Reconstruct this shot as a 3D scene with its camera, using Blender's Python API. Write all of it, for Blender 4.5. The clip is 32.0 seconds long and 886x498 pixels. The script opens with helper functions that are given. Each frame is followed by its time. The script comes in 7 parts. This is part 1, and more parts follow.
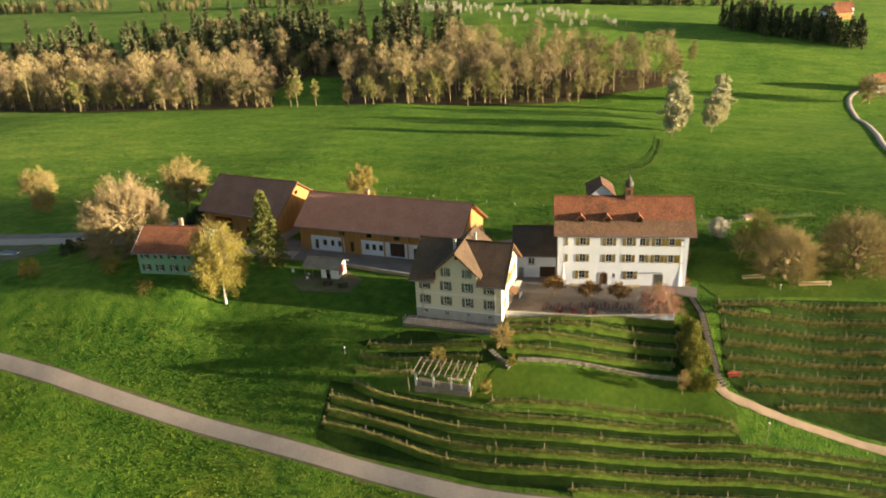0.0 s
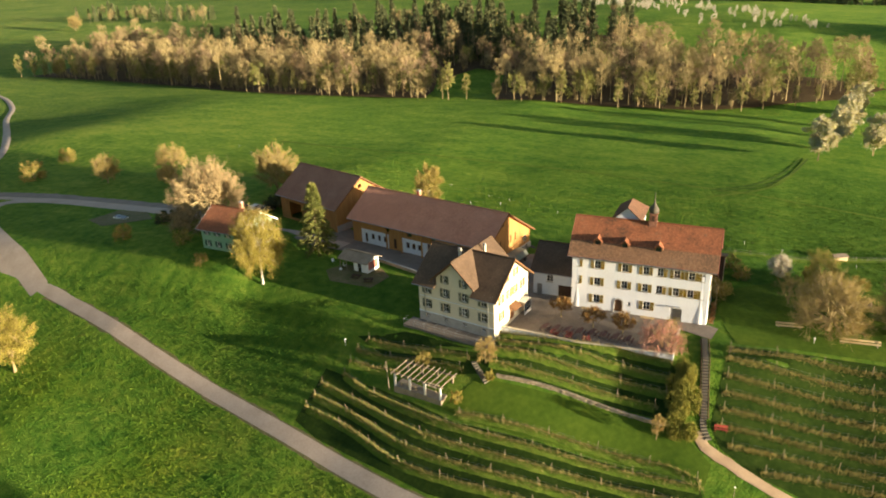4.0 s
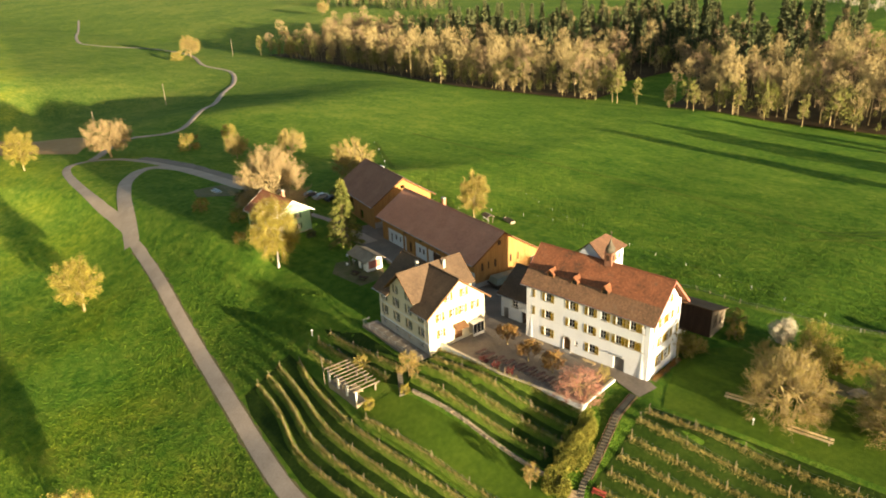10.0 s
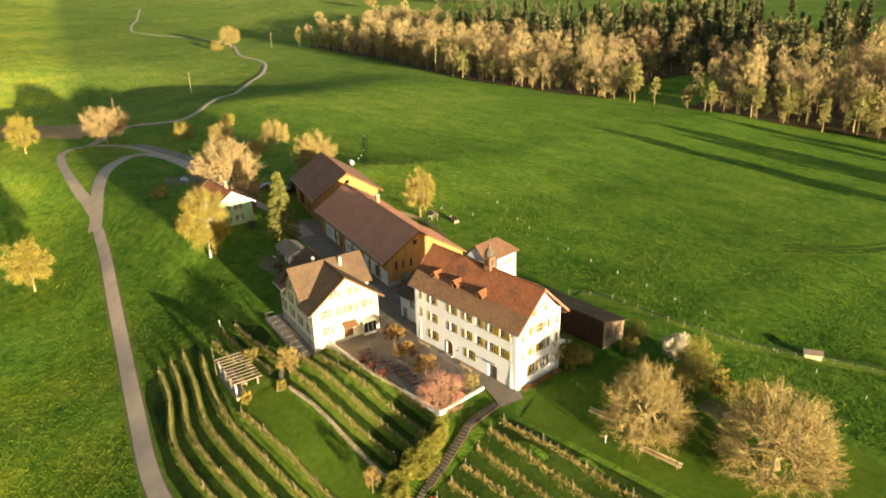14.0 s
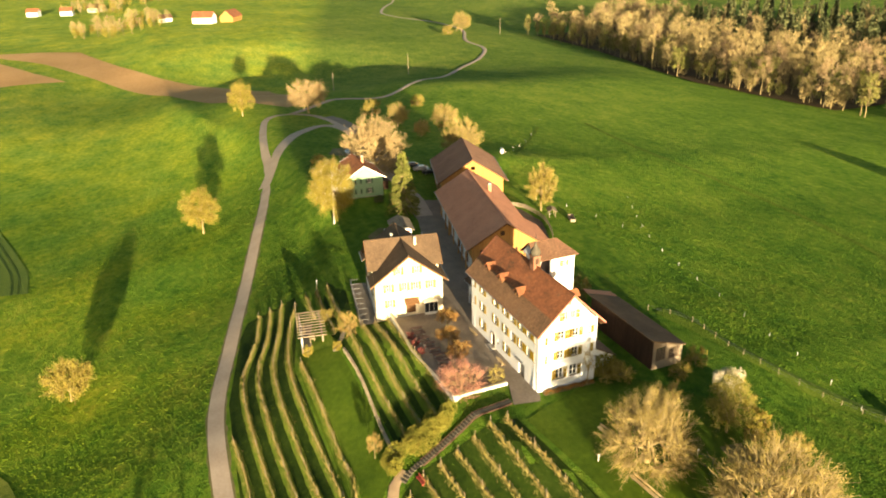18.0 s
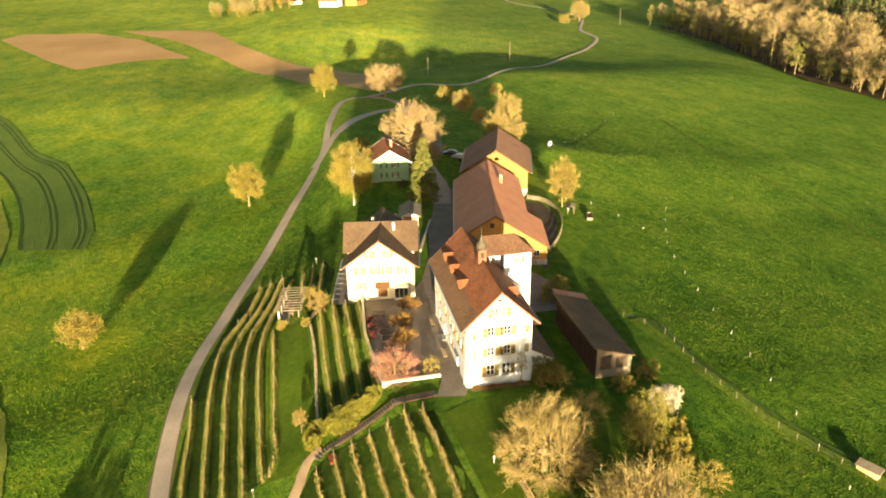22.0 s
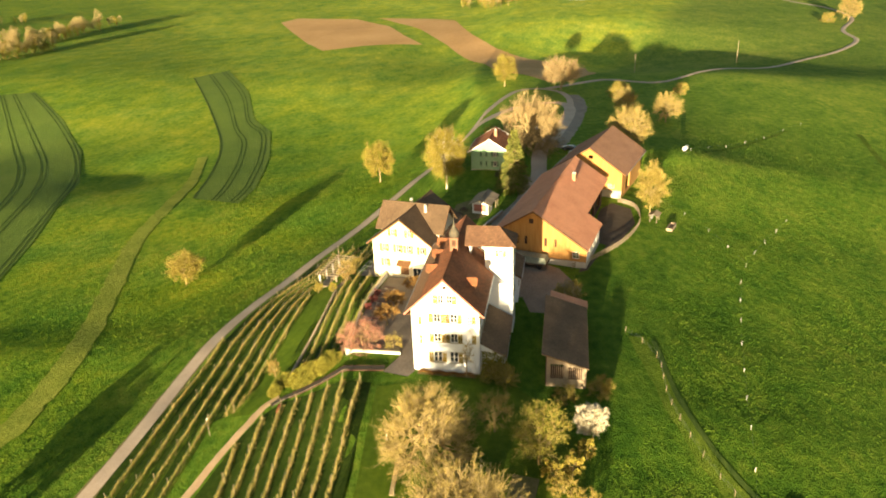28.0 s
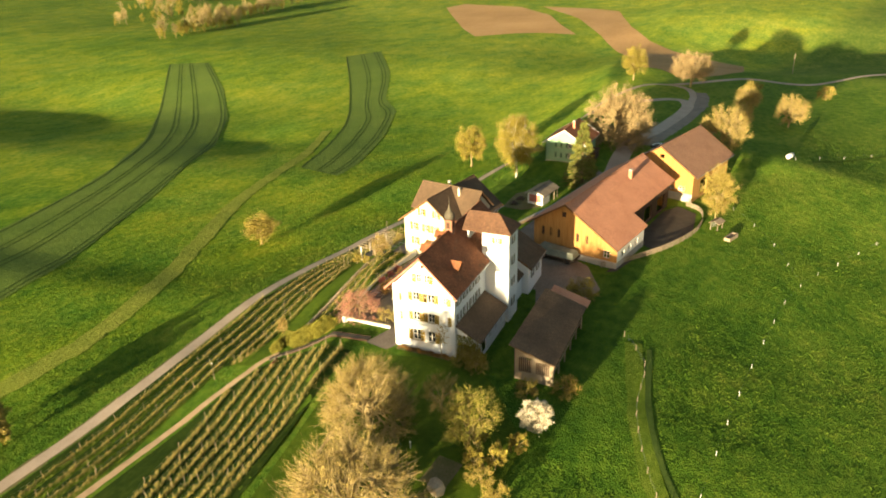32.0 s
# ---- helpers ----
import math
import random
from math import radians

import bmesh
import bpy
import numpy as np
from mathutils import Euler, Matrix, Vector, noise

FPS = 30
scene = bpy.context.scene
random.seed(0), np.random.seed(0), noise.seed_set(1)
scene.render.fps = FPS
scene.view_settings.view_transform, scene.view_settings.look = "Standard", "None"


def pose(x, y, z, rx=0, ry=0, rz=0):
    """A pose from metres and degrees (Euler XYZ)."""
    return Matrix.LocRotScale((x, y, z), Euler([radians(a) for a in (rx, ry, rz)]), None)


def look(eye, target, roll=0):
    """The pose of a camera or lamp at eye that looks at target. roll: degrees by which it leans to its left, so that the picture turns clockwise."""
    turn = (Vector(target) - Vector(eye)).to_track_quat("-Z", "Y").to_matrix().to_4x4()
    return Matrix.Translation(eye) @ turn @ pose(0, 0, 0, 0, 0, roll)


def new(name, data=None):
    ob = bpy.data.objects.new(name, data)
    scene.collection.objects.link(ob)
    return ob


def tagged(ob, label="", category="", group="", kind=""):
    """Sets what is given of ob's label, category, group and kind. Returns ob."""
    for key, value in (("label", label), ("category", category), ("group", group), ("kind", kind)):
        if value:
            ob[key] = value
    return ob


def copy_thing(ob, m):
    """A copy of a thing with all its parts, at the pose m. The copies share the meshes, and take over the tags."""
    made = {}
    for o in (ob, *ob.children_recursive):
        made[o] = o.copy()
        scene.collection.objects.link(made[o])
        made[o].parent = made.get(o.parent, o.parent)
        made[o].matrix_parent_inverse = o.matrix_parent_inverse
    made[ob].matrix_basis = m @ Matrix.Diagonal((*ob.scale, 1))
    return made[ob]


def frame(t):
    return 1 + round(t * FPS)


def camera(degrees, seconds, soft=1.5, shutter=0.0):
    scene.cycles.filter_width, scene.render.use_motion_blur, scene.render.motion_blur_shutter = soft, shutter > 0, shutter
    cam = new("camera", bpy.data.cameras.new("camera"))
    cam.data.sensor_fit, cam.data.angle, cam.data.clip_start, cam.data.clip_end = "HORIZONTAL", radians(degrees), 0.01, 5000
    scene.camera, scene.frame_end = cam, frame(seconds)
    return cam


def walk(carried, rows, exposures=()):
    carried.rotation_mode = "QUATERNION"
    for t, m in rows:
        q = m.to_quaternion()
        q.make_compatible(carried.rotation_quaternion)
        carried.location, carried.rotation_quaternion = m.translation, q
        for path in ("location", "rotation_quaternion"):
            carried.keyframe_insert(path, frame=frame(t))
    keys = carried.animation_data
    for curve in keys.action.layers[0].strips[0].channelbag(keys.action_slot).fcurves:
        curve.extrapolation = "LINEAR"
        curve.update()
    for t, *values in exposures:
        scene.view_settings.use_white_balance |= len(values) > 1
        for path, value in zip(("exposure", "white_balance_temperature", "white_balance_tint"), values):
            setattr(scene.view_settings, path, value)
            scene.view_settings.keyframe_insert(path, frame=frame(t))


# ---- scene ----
cam = camera(63.0, 32.0, soft=1.9)
PATH = [
    (0, (-3.95, -117.865, 56.267), (-4.203, -116.036, 55.497), -2.4),
    (0.5, (-0.278, -117.67, 56.695), (-0.651, -115.862, 55.926), -2.4),
    (1, (3.192, -117.235, 56.959), (2.71, -115.452, 56.192), -2.3),
    (1.5, (6.808, -116.407, 57.234), (6.307, -114.63, 56.465), -2.4),
    (2, (10.379, -115.324, 57.398), (9.875, -113.549, 56.628), -2.4),
    (2.5, (13.879, -114.199, 57.69), (13.374, -112.425, 56.916), -2.3),
    (3, (17.41, -112.932, 57.773), (16.87, -111.169, 56.998), -2.2),
    (3.5, (20.822, -112.025, 58.228), (20.18, -110.296, 57.453), -2.2),
    (5.5, (38.964, -104.159, 58.119), (38.04, -102.558, 57.357), -3.1),
    (6, (41.57, -102.633, 58.488), (40.637, -101.038, 57.725), -2.9),
    (6.5, (44.823, -100.588, 58.468), (43.81, -99.04, 57.707), -2.9),
    (7, (47.643, -98.92, 58.987), (46.548, -97.429, 58.227), -2.8),
    (7.5, (50.298, -97.184, 59.268), (49.145, -95.738, 58.507), -2.6),
    (8, (53.146, -95.273, 59.672), (51.953, -93.861, 58.909), -2.5),
    (8.5, (55.611, -93.1, 59.919), (54.385, -91.717, 59.154), -2.4),
    (9, (58.282, -90.964, 60.366), (57.026, -89.61, 59.598), -2.4),
    (9.5, (60.587, -88.776, 60.537), (59.319, -87.435, 59.766), -2.1),
    (10, (62.985, -86.216, 60.717), (61.719, -84.875, 59.943), -2.2),
    (10.5, (65.287, -83.642, 60.628), (64.024, -82.299, 59.852), -2.2),
    (11, (67.655, -81.122, 60.444), (66.394, -79.778, 59.667), -2.1),
    (11.5, (69.991, -78.835, 60.454), (68.72, -77.501, 59.676), -2.0),
    (12, (72.189, -76.175, 60.272), (70.891, -74.868, 59.493), -2.0),
    (12.5, (74.487, -73.738, 60.243), (73.16, -72.461, 59.464), -1.8),
    (13, (76.845, -71.056, 60.291), (75.499, -69.799, 59.511), -1.8),
    (13.5, (78.89, -68.504, 59.996), (77.53, -67.263, 59.215), -1.8),
    (15.5, (87.975, -57.7, 60.659), (86.487, -56.623, 59.868), -1.7),
    (16, (90.121, -55.689, 60.838), (88.569, -54.706, 60.048), -1.5),
    (16.5, (92.029, -53.132, 60.621), (90.437, -52.214, 59.832), -1.4),
    (17, (93.881, -50.547, 60.238), (92.249, -49.701, 59.45), -1.3),
    (17.5, (95.731, -47.736, 60.266), (94.06, -46.971, 59.477), -1.4),
    (18, (97.148, -44.811, 60.15), (95.449, -44.114, 59.357), -1.4),
    (18.5, (98.506, -41.727, 60.017), (96.807, -41.034, 59.221), -1.3),
    (19, (99.673, -38.402, 59.727), (97.974, -37.711, 58.93), -1.2),
    (19.5, (100.868, -35.142, 59.543), (99.144, -34.518, 58.744), -1.3),
    (20, (101.829, -31.98, 59.511), (100.066, -31.481, 58.709), -1.5),
    (20.5, (102.847, -28.926, 59.451), (101.063, -28.515, 58.647), -1.5),
    (21, (103.583, -25.754, 59.39), (101.8, -25.346, 58.582), -1.3),
    (21.5, (104.204, -22.541, 59.376), (102.423, -22.132, 58.565), -1.3),
    (22, (104.93, -19.399, 59.56), (103.139, -19.042, 58.745), -1.3),
    (22.5, (105.393, -16.016, 59.69), (103.596, -15.7, 58.871), -1.3),
    (23, (105.771, -12.593, 59.624), (103.975, -12.275, 58.803), -1.3),
    (23.5, (106.245, -9.168, 59.613), (104.45, -8.847, 58.791), -1.2),
    (24, (106.618, -5.778, 59.524), (104.824, -5.453, 58.701), -1.1),
    (24.5, (106.945, -2.336, 59.488), (105.153, -2.008, 58.663), -1.1),
    (25, (107.238, 1.101, 59.309), (105.446, 1.432, 58.484), -1.1),
    (25.5, (107.653, 4.597, 59.246), (105.845, 4.831, 58.422), -1.3),
    (26, (107.857, 7.812, 58.742), (106.033, 7.865, 57.923), -1.7),
    (26.5, (108.17, 10.997, 58.802), (106.348, 10.886, 57.985), -2.0),
    (28.5, (107.516, 23.448, 57.445), (105.726, 23.076, 56.635), -2.3),
    (29, (107.002, 26.428, 57.206), (105.226, 25.995, 56.395), -2.3),
    (29.5, (106.515, 29.659, 57.172), (104.756, 29.164, 56.358), -2.2),
    (30, (105.834, 32.632, 57.038), (104.094, 32.079, 56.222), -2.2),
    (30.5, (104.757, 35.691, 56.657), (103.027, 35.112, 55.838), -2.0),
    (31, (103.718, 38.655, 56.332), (101.993, 38.064, 55.511), -1.9),
    (31.5, (102.782, 41.579, 56.187), (101.083, 40.915, 55.366), -1.9),
    (32, (102.24, 44.535, 56.322), (100.58, 43.781, 55.5), -1.9),
]
walk(cam, [(t, look(eye, target, roll)) for t, eye, target, roll in PATH], exposures=[(0, 1.94, 6200, 13), (3, 1.94, 6200, 13), (8, 1.99, 6550, 11), (13, 2.01, 6850, 10), (20, 2.05, 7300, 9), (26, 2.05, 7300, 8), (32, 1.97, 7150, 8)])

# ---- world, sun ----
SUN_AZ, SUN_EL = -7.5, 5.5     # degrees: bearing of the sun from +x towards +y, and its height
world = bpy.data.worlds.new("sky")
scene.world = world
world.use_nodes = True
wn = world.node_tree.nodes
wn.clear()
sky = wn.new("ShaderNodeTexSky")
sky.sky_type = "NISHITA"
sky.sun_disc = False
sky.sun_elevation = radians(SUN_EL)
sky.sun_rotation = radians(90 - SUN_AZ)
sky.air_density, sky.dust_density, sky.ozone_density = 1.0, 1.5, 1.0
bg = wn.new("ShaderNodeBackground")
bg.inputs["Strength"].default_value = 0.072
wo = wn.new("ShaderNodeOutputWorld")
world.node_tree.links.new(sky.outputs[0], bg.inputs[0])
world.node_tree.links.new(bg.outputs[0], wo.inputs[0])
sun = bpy.data.lights.new("sun", "SUN")
sun.energy, sun.angle, sun.color = 5.0, radians(0.6), (1.0, 0.81, 0.53)
sun_ob = new("sun", sun)
sd = Vector((math.cos(radians(SUN_EL)) * math.cos(radians(SUN_AZ)), math.cos(radians(SUN_EL)) * math.sin(radians(SUN_AZ)), math.sin(radians(SUN_EL))))
sun_ob.matrix_world = look(sd * 300, (0, 0, 0))

# ---- materials ----
def mat(name, stops, scale=1.0, fine=12.0, rough=0.85, bump=0.3, bscale=None, metal=0.0, spec=0.3, vary=0.0, detail=6.0, dist=0.05, stretch=(1, 1, 1), island=0.0, span=0.36, clod=0.0, cscale=1.0, share=0.55):
    """A surface with colour varied at two scales and a fine relief. stops: colours, from seldom to often mixed."""
    m = bpy.data.materials.new(name)
    m.use_nodes = True
    nt = m.node_tree
    n, l = nt.nodes, nt.links
    b = n["Principled BSDF"]
    b.inputs["Roughness"].default_value, b.inputs["Metallic"].default_value = rough, metal
    b.inputs["Specular IOR Level"].default_value = spec
    tc = n.new("ShaderNodeTexCoord")
    mp = n.new("ShaderNodeMapping")
    mp.inputs["Scale"].default_value = stretch
    l.new(tc.outputs["Object"], mp.inputs["Vector"])
    big, small = n.new("ShaderNodeTexNoise"), n.new("ShaderNodeTexNoise")
    big.inputs["Scale"].default_value, big.inputs["Detail"].default_value = scale, 5
    small.inputs["Scale"].default_value, small.inputs["Detail"].default_value = fine, detail
    l.new(mp.outputs[0], big.inputs["Vector"]), l.new(mp.outputs[0], small.inputs["Vector"])
    mix = n.new("ShaderNodeMath")
    mix.operation = "MULTIPLY_ADD"
    mix.inputs[1].default_value = share
    half = n.new("ShaderNodeMath")
    half.operation = "MULTIPLY"
    half.inputs[1].default_value = 1 - share
    l.new(small.outputs[0], half.inputs[0])
    l.new(big.outputs[0], mix.inputs[0]), l.new(half.outputs[0], mix.inputs[2])
    last = mix.outputs[0]
    if vary or island:
        src = n.new("ShaderNodeObjectInfo").outputs["Random"] if vary else n.new("ShaderNodeNewGeometry").outputs["Random Per Island"]
        sub = n.new("ShaderNodeMath")
        sub.operation = "MULTIPLY_ADD"
        sub.inputs[1].default_value, sub.inputs[2].default_value = (vary or island), -(vary or island) / 2
        add = n.new("ShaderNodeMath")
        l.new(src, sub.inputs[0]), l.new(sub.outputs[0], add.inputs[0]), l.new(last, add.inputs[1])
        last = add.outputs[0]
    ramp = n.new("ShaderNodeValToRGB")
    el = ramp.color_ramp.elements
    while len(el) < len(stops):
        el.new(0.5)
    lo, hi = 0.5 - span / 2, 0.5 + span / 2
    for i, c in enumerate(stops):
        el[i].position = lo + (hi - lo) * i / max(1, len(stops) - 1)
        el[i].color = (*c, 1)
    l.new(last, ramp.inputs[0])
    l.new(ramp.outputs[0], b.inputs["Base Color"])
    if bump:
        bt = n.new("ShaderNodeTexNoise")
        bt.inputs["Scale"].default_value, bt.inputs["Detail"].default_value = bscale or fine * 2, 5
        l.new(mp.outputs[0], bt.inputs["Vector"])
        bn = n.new("ShaderNodeBump")
        bn.inputs["Strength"].default_value, bn.inputs["Distance"].default_value = bump, dist
        l.new(bt.outputs[0], bn.inputs["Height"]), l.new(bn.outputs[0], b.inputs["Normal"])
        if clod:
            ct, cn = n.new("ShaderNodeTexNoise"), n.new("ShaderNodeBump")
            ct.inputs["Scale"].default_value, ct.inputs["Detail"].default_value = cscale, 3
            cn.inputs["Strength"].default_value, cn.inputs["Distance"].default_value = 1.0, clod
            l.new(mp.outputs[0], ct.inputs["Vector"]), l.new(ct.outputs[0], cn.inputs["Height"]), l.new(cn.outputs[0], bn.inputs["Normal"])
    return m


def tile_mat(name, stops, mix=0.6, relief=0.14):
    """Clay tiles: courses across the slope (object z) and joints along x and y, with tiles that differ in colour."""
    m = mat(name, stops, scale=0.35, fine=3.0, rough=0.9, bump=0, spec=0.2)
    nt = m.node_tree
    n, l = nt.nodes, nt.links
    b = n["Principled BSDF"]
    tc = n.new("ShaderNodeTexCoord")
    br = n.new("ShaderNodeTexBrick")
    br.inputs["Scale"].default_value = 1.0
    br.inputs["Brick Width"].default_value, br.inputs["Row Height"].default_value = 0.22, 0.30
    br.inputs["Mortar Size"].default_value = 0.03
    br.inputs["Color1"].default_value, br.inputs["Color2"].default_value, br.inputs["Mortar"].default_value = (0.55, 0.55, 0.55, 1), (1.25, 1.2, 1.15, 1), (0.4, 0.4, 0.4, 1)
    l.new(tc.outputs["UV"], br.inputs["Vector"])
    old = b.inputs["Base Color"].links[0].from_socket
    mul = n.new("ShaderNodeMix")
    mul.data_type, mul.blend_type = "RGBA", "MULTIPLY"
    mul.inputs[0].default_value = mix
    l.new(old, mul.inputs[6]), l.new(br.outputs["Color"], mul.inputs[7])
    l.new(mul.outputs[2], b.inputs["Base Color"])
    bn = n.new("ShaderNodeBump")
    bn.inputs["Strength"].default_value, bn.inputs["Distance"].default_value = 0.6, min(0.05, relief * 0.4)
    l.new(br.outputs["Color"], bn.inputs["Height"])
    gt, gn = n.new("ShaderNodeTexNoise"), n.new("ShaderNodeBump")
    gt.inputs["Scale"].default_value, gt.inputs["Detail"].default_value = 7.0, 4
    gn.inputs["Strength"].default_value, gn.inputs["Distance"].default_value = 1.0, relief
    l.new(tc.outputs["Object"], gt.inputs["Vector"]), l.new(gt.outputs[0], gn.inputs["Height"]), l.new(gn.outputs[0], bn.inputs["Normal"])
    l.new(bn.outputs[0], b.inputs["Normal"])
    return m


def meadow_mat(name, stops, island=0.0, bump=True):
    """Meadow: broad patches, small patches, clumps and blades, with far haze and slope light tinted in by bands, and
    yellow flowers below the road.
    """
    m = mat(name, stops, scale=0.55, fine=3.2, bump=1.0 if bump else 0, bscale=4.2, dist=0.45, rough=0.95, spec=0.05, detail=5, span=0.24, clod=0.5 if bump else 0, cscale=0.8, share=0.58, island=island)
    n, l = m.node_tree.nodes, m.node_tree.links
    pos = n.new("ShaderNodeTexCoord").outputs["Object"]
    b = n["Principled BSDF"]
    ramp = b.inputs["Base Color"].links[0].from_node

    def patches(scale, detail, stretch=(1, 1, 1)):
        mp, t = n.new("ShaderNodeMapping"), n.new("ShaderNodeTexNoise")
        mp.inputs["Scale"].default_value = stretch
        t.inputs["Scale"].default_value, t.inputs["Detail"].default_value = scale, detail
        l.new(pos, mp.inputs["Vector"]), l.new(mp.outputs[0], t.inputs["Vector"])
        return t.outputs[0]

    def mathn(op, a, c, k=None):
        q = n.new("ShaderNodeMath")
        q.operation = op
        for i, v in enumerate((a, c, k)):
            if isinstance(v, (int, float)):
                q.inputs[i].default_value = v
            elif v is not None:
                l.new(v, q.inputs[i])
        return q.outputs[0]

    def band(v, lo, hi):
        q = n.new("ShaderNodeMapRange")
        q.inputs["From Min"].default_value, q.inputs["From Max"].default_value = lo, hi
        l.new(v, q.inputs["Value"])
        return q.outputs[0]

    def tint(fac, colour):
        q = n.new("ShaderNodeMix")
        q.data_type, q.blend_type = "RGBA", "MULTIPLY"
        q.inputs[7].default_value = (*colour, 1)
        l.new(fac, q.inputs[0]), l.new(b.inputs["Base Color"].links[0].from_socket, q.inputs[6])
        l.new(q.outputs[2], b.inputs["Base Color"])

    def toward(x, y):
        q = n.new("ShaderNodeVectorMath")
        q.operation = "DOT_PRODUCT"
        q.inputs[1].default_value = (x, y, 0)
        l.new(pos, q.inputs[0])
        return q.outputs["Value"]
    fine = mathn("MULTIPLY", ramp.inputs[0].links[0].from_socket, 0.40)
    clump = mathn("MULTIPLY_ADD", patches(0.42, 3, (1.0, 1.5, 1.0)), 0.20, fine)
    mid = mathn("MULTIPLY_ADD", patches(0.075, 4, (1.0, 1.6, 1.0)), 0.22, clump)
    l.new(mathn("MULTIPLY_ADD", patches(0.013, 3), 0.20, mid), ramp.inputs[0])
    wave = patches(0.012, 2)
    # far west and far north paled in the colour, standing for haze
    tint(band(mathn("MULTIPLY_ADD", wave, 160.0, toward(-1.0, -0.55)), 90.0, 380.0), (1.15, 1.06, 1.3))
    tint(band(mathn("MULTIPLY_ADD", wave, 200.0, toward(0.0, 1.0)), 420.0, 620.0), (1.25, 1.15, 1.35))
    # slope light put into the colour: north pasture lifted, far west and north-east lowered
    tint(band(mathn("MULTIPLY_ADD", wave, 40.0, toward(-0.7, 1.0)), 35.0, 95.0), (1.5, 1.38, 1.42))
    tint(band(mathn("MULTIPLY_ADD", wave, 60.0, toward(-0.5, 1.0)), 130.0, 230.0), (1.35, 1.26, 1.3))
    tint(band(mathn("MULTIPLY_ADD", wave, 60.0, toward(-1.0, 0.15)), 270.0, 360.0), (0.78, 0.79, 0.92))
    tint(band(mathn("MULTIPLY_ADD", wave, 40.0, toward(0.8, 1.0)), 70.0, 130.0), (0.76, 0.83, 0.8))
    # all land below the road lightened, then yellow flower patches on top
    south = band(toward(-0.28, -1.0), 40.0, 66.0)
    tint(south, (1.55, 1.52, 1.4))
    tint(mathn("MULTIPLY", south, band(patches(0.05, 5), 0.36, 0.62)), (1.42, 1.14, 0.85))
    return m


GRASS_STOPS = [(0.022, 0.070, 0.008), (0.050, 0.116, 0.012), (0.086, 0.156, 0.017), (0.142, 0.198, 0.027)]
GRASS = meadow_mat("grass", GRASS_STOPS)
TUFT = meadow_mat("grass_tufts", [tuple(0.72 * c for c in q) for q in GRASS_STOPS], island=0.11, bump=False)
LAWN = mat("lawn", [(0.036, 0.074, 0.008), (0.06, 0.105, 0.011), (0.09, 0.135, 0.015)], scale=0.12, fine=1.2, bump=0.9, bscale=9.0, dist=0.16, rough=0.95, spec=0.05)
CROP = mat("young_crop", [(0.088, 0.152, 0.03), (0.116, 0.182, 0.036), (0.146, 0.205, 0.042)], scale=0.05, fine=1.0, bump=1.0, bscale=7.0, dist=0.4, spec=0.05)
SOIL = mat("ploughed_soil", [(0.36, 0.22, 0.10), (0.47, 0.295, 0.135), (0.56, 0.365, 0.18)], scale=0.02, fine=0.6, bump=1.0, bscale=5.0, dist=0.35, spec=0.05)
# shade between the vine rows is put into this dark green
VSOIL = mat("shaded_vineyard_turf", [(0.011, 0.025, 0.004), (0.021, 0.041, 0.006), (0.038, 0.06, 0.01)], scale=0.3, fine=1.6, bump=0.6, bscale=8.0, dist=0.06, spec=0.05)
ASPHALT = mat("asphalt", [(0.31, 0.25, 0.195), (0.38, 0.31, 0.245), (0.44, 0.365, 0.29)], scale=0.25, fine=3.0, bump=0.3, bscale=20, dist=0.02)
YARD = mat("yard_paving", [(0.145, 0.12, 0.095), (0.205, 0.17, 0.135), (0.265, 0.222, 0.178)], scale=0.3, fine=3.0, bump=0.4, bscale=12, dist=0.03)
GRAVEL = mat("gravel", [(0.30, 0.21, 0.13), (0.40, 0.29, 0.18), (0.48, 0.36, 0.23)], scale=0.5, fine=8, bump=0.4, bscale=20, dist=0.03)
VERGE = mat("verge_earth", [(0.07, 0.09, 0.02), (0.12, 0.11, 0.04), (0.17, 0.14, 0.07)], scale=0.5, fine=4, bump=0.6, bscale=8, dist=0.1)
# white is tinted blue to offset the warm sunlight on the walls
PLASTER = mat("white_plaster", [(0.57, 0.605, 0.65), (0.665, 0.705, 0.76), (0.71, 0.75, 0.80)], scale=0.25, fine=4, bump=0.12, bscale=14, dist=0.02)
CREAM = mat("cream_plaster", [(0.57, 0.515, 0.385), (0.65, 0.59, 0.45), (0.69, 0.635, 0.495)], scale=0.25, fine=4, bump=0.12, bscale=14, dist=0.02)
MINT = mat("mint_plaster", [(0.19, 0.335, 0.215), (0.235, 0.395, 0.262), (0.275, 0.43, 0.30)], scale=0.3, fine=4, bump=0.1, bscale=14, dist=0.02)
PLINTH = mat("stone_plinth", [(0.28, 0.27, 0.25), (0.38, 0.36, 0.33), (0.46, 0.44, 0.4)], scale=0.6, fine=5, bump=0.4, bscale=8, dist=0.03)
TILE_RED = tile_mat("red_clay_tiles", [(0.12, 0.07, 0.045), (0.24, 0.10, 0.052), (0.35, 0.135, 0.066), (0.22, 0.13, 0.08)], relief=0.10)
TILE_EAVES = tile_mat("brown_eaves_tiles", [(0.13, 0.085, 0.055), (0.19, 0.115, 0.07), (0.25, 0.145, 0.085), (0.22, 0.15, 0.1)])
TILE_BROWN = tile_mat("brown_clay_tiles", [(0.11, 0.065, 0.045), (0.16, 0.09, 0.058), (0.20, 0.12, 0.075)])
TILE_DARK = tile_mat("dark_brown_tiles", [(0.085, 0.058, 0.038), (0.12, 0.082, 0.053), (0.16, 0.11, 0.07)], mix=0.4, relief=0.02)
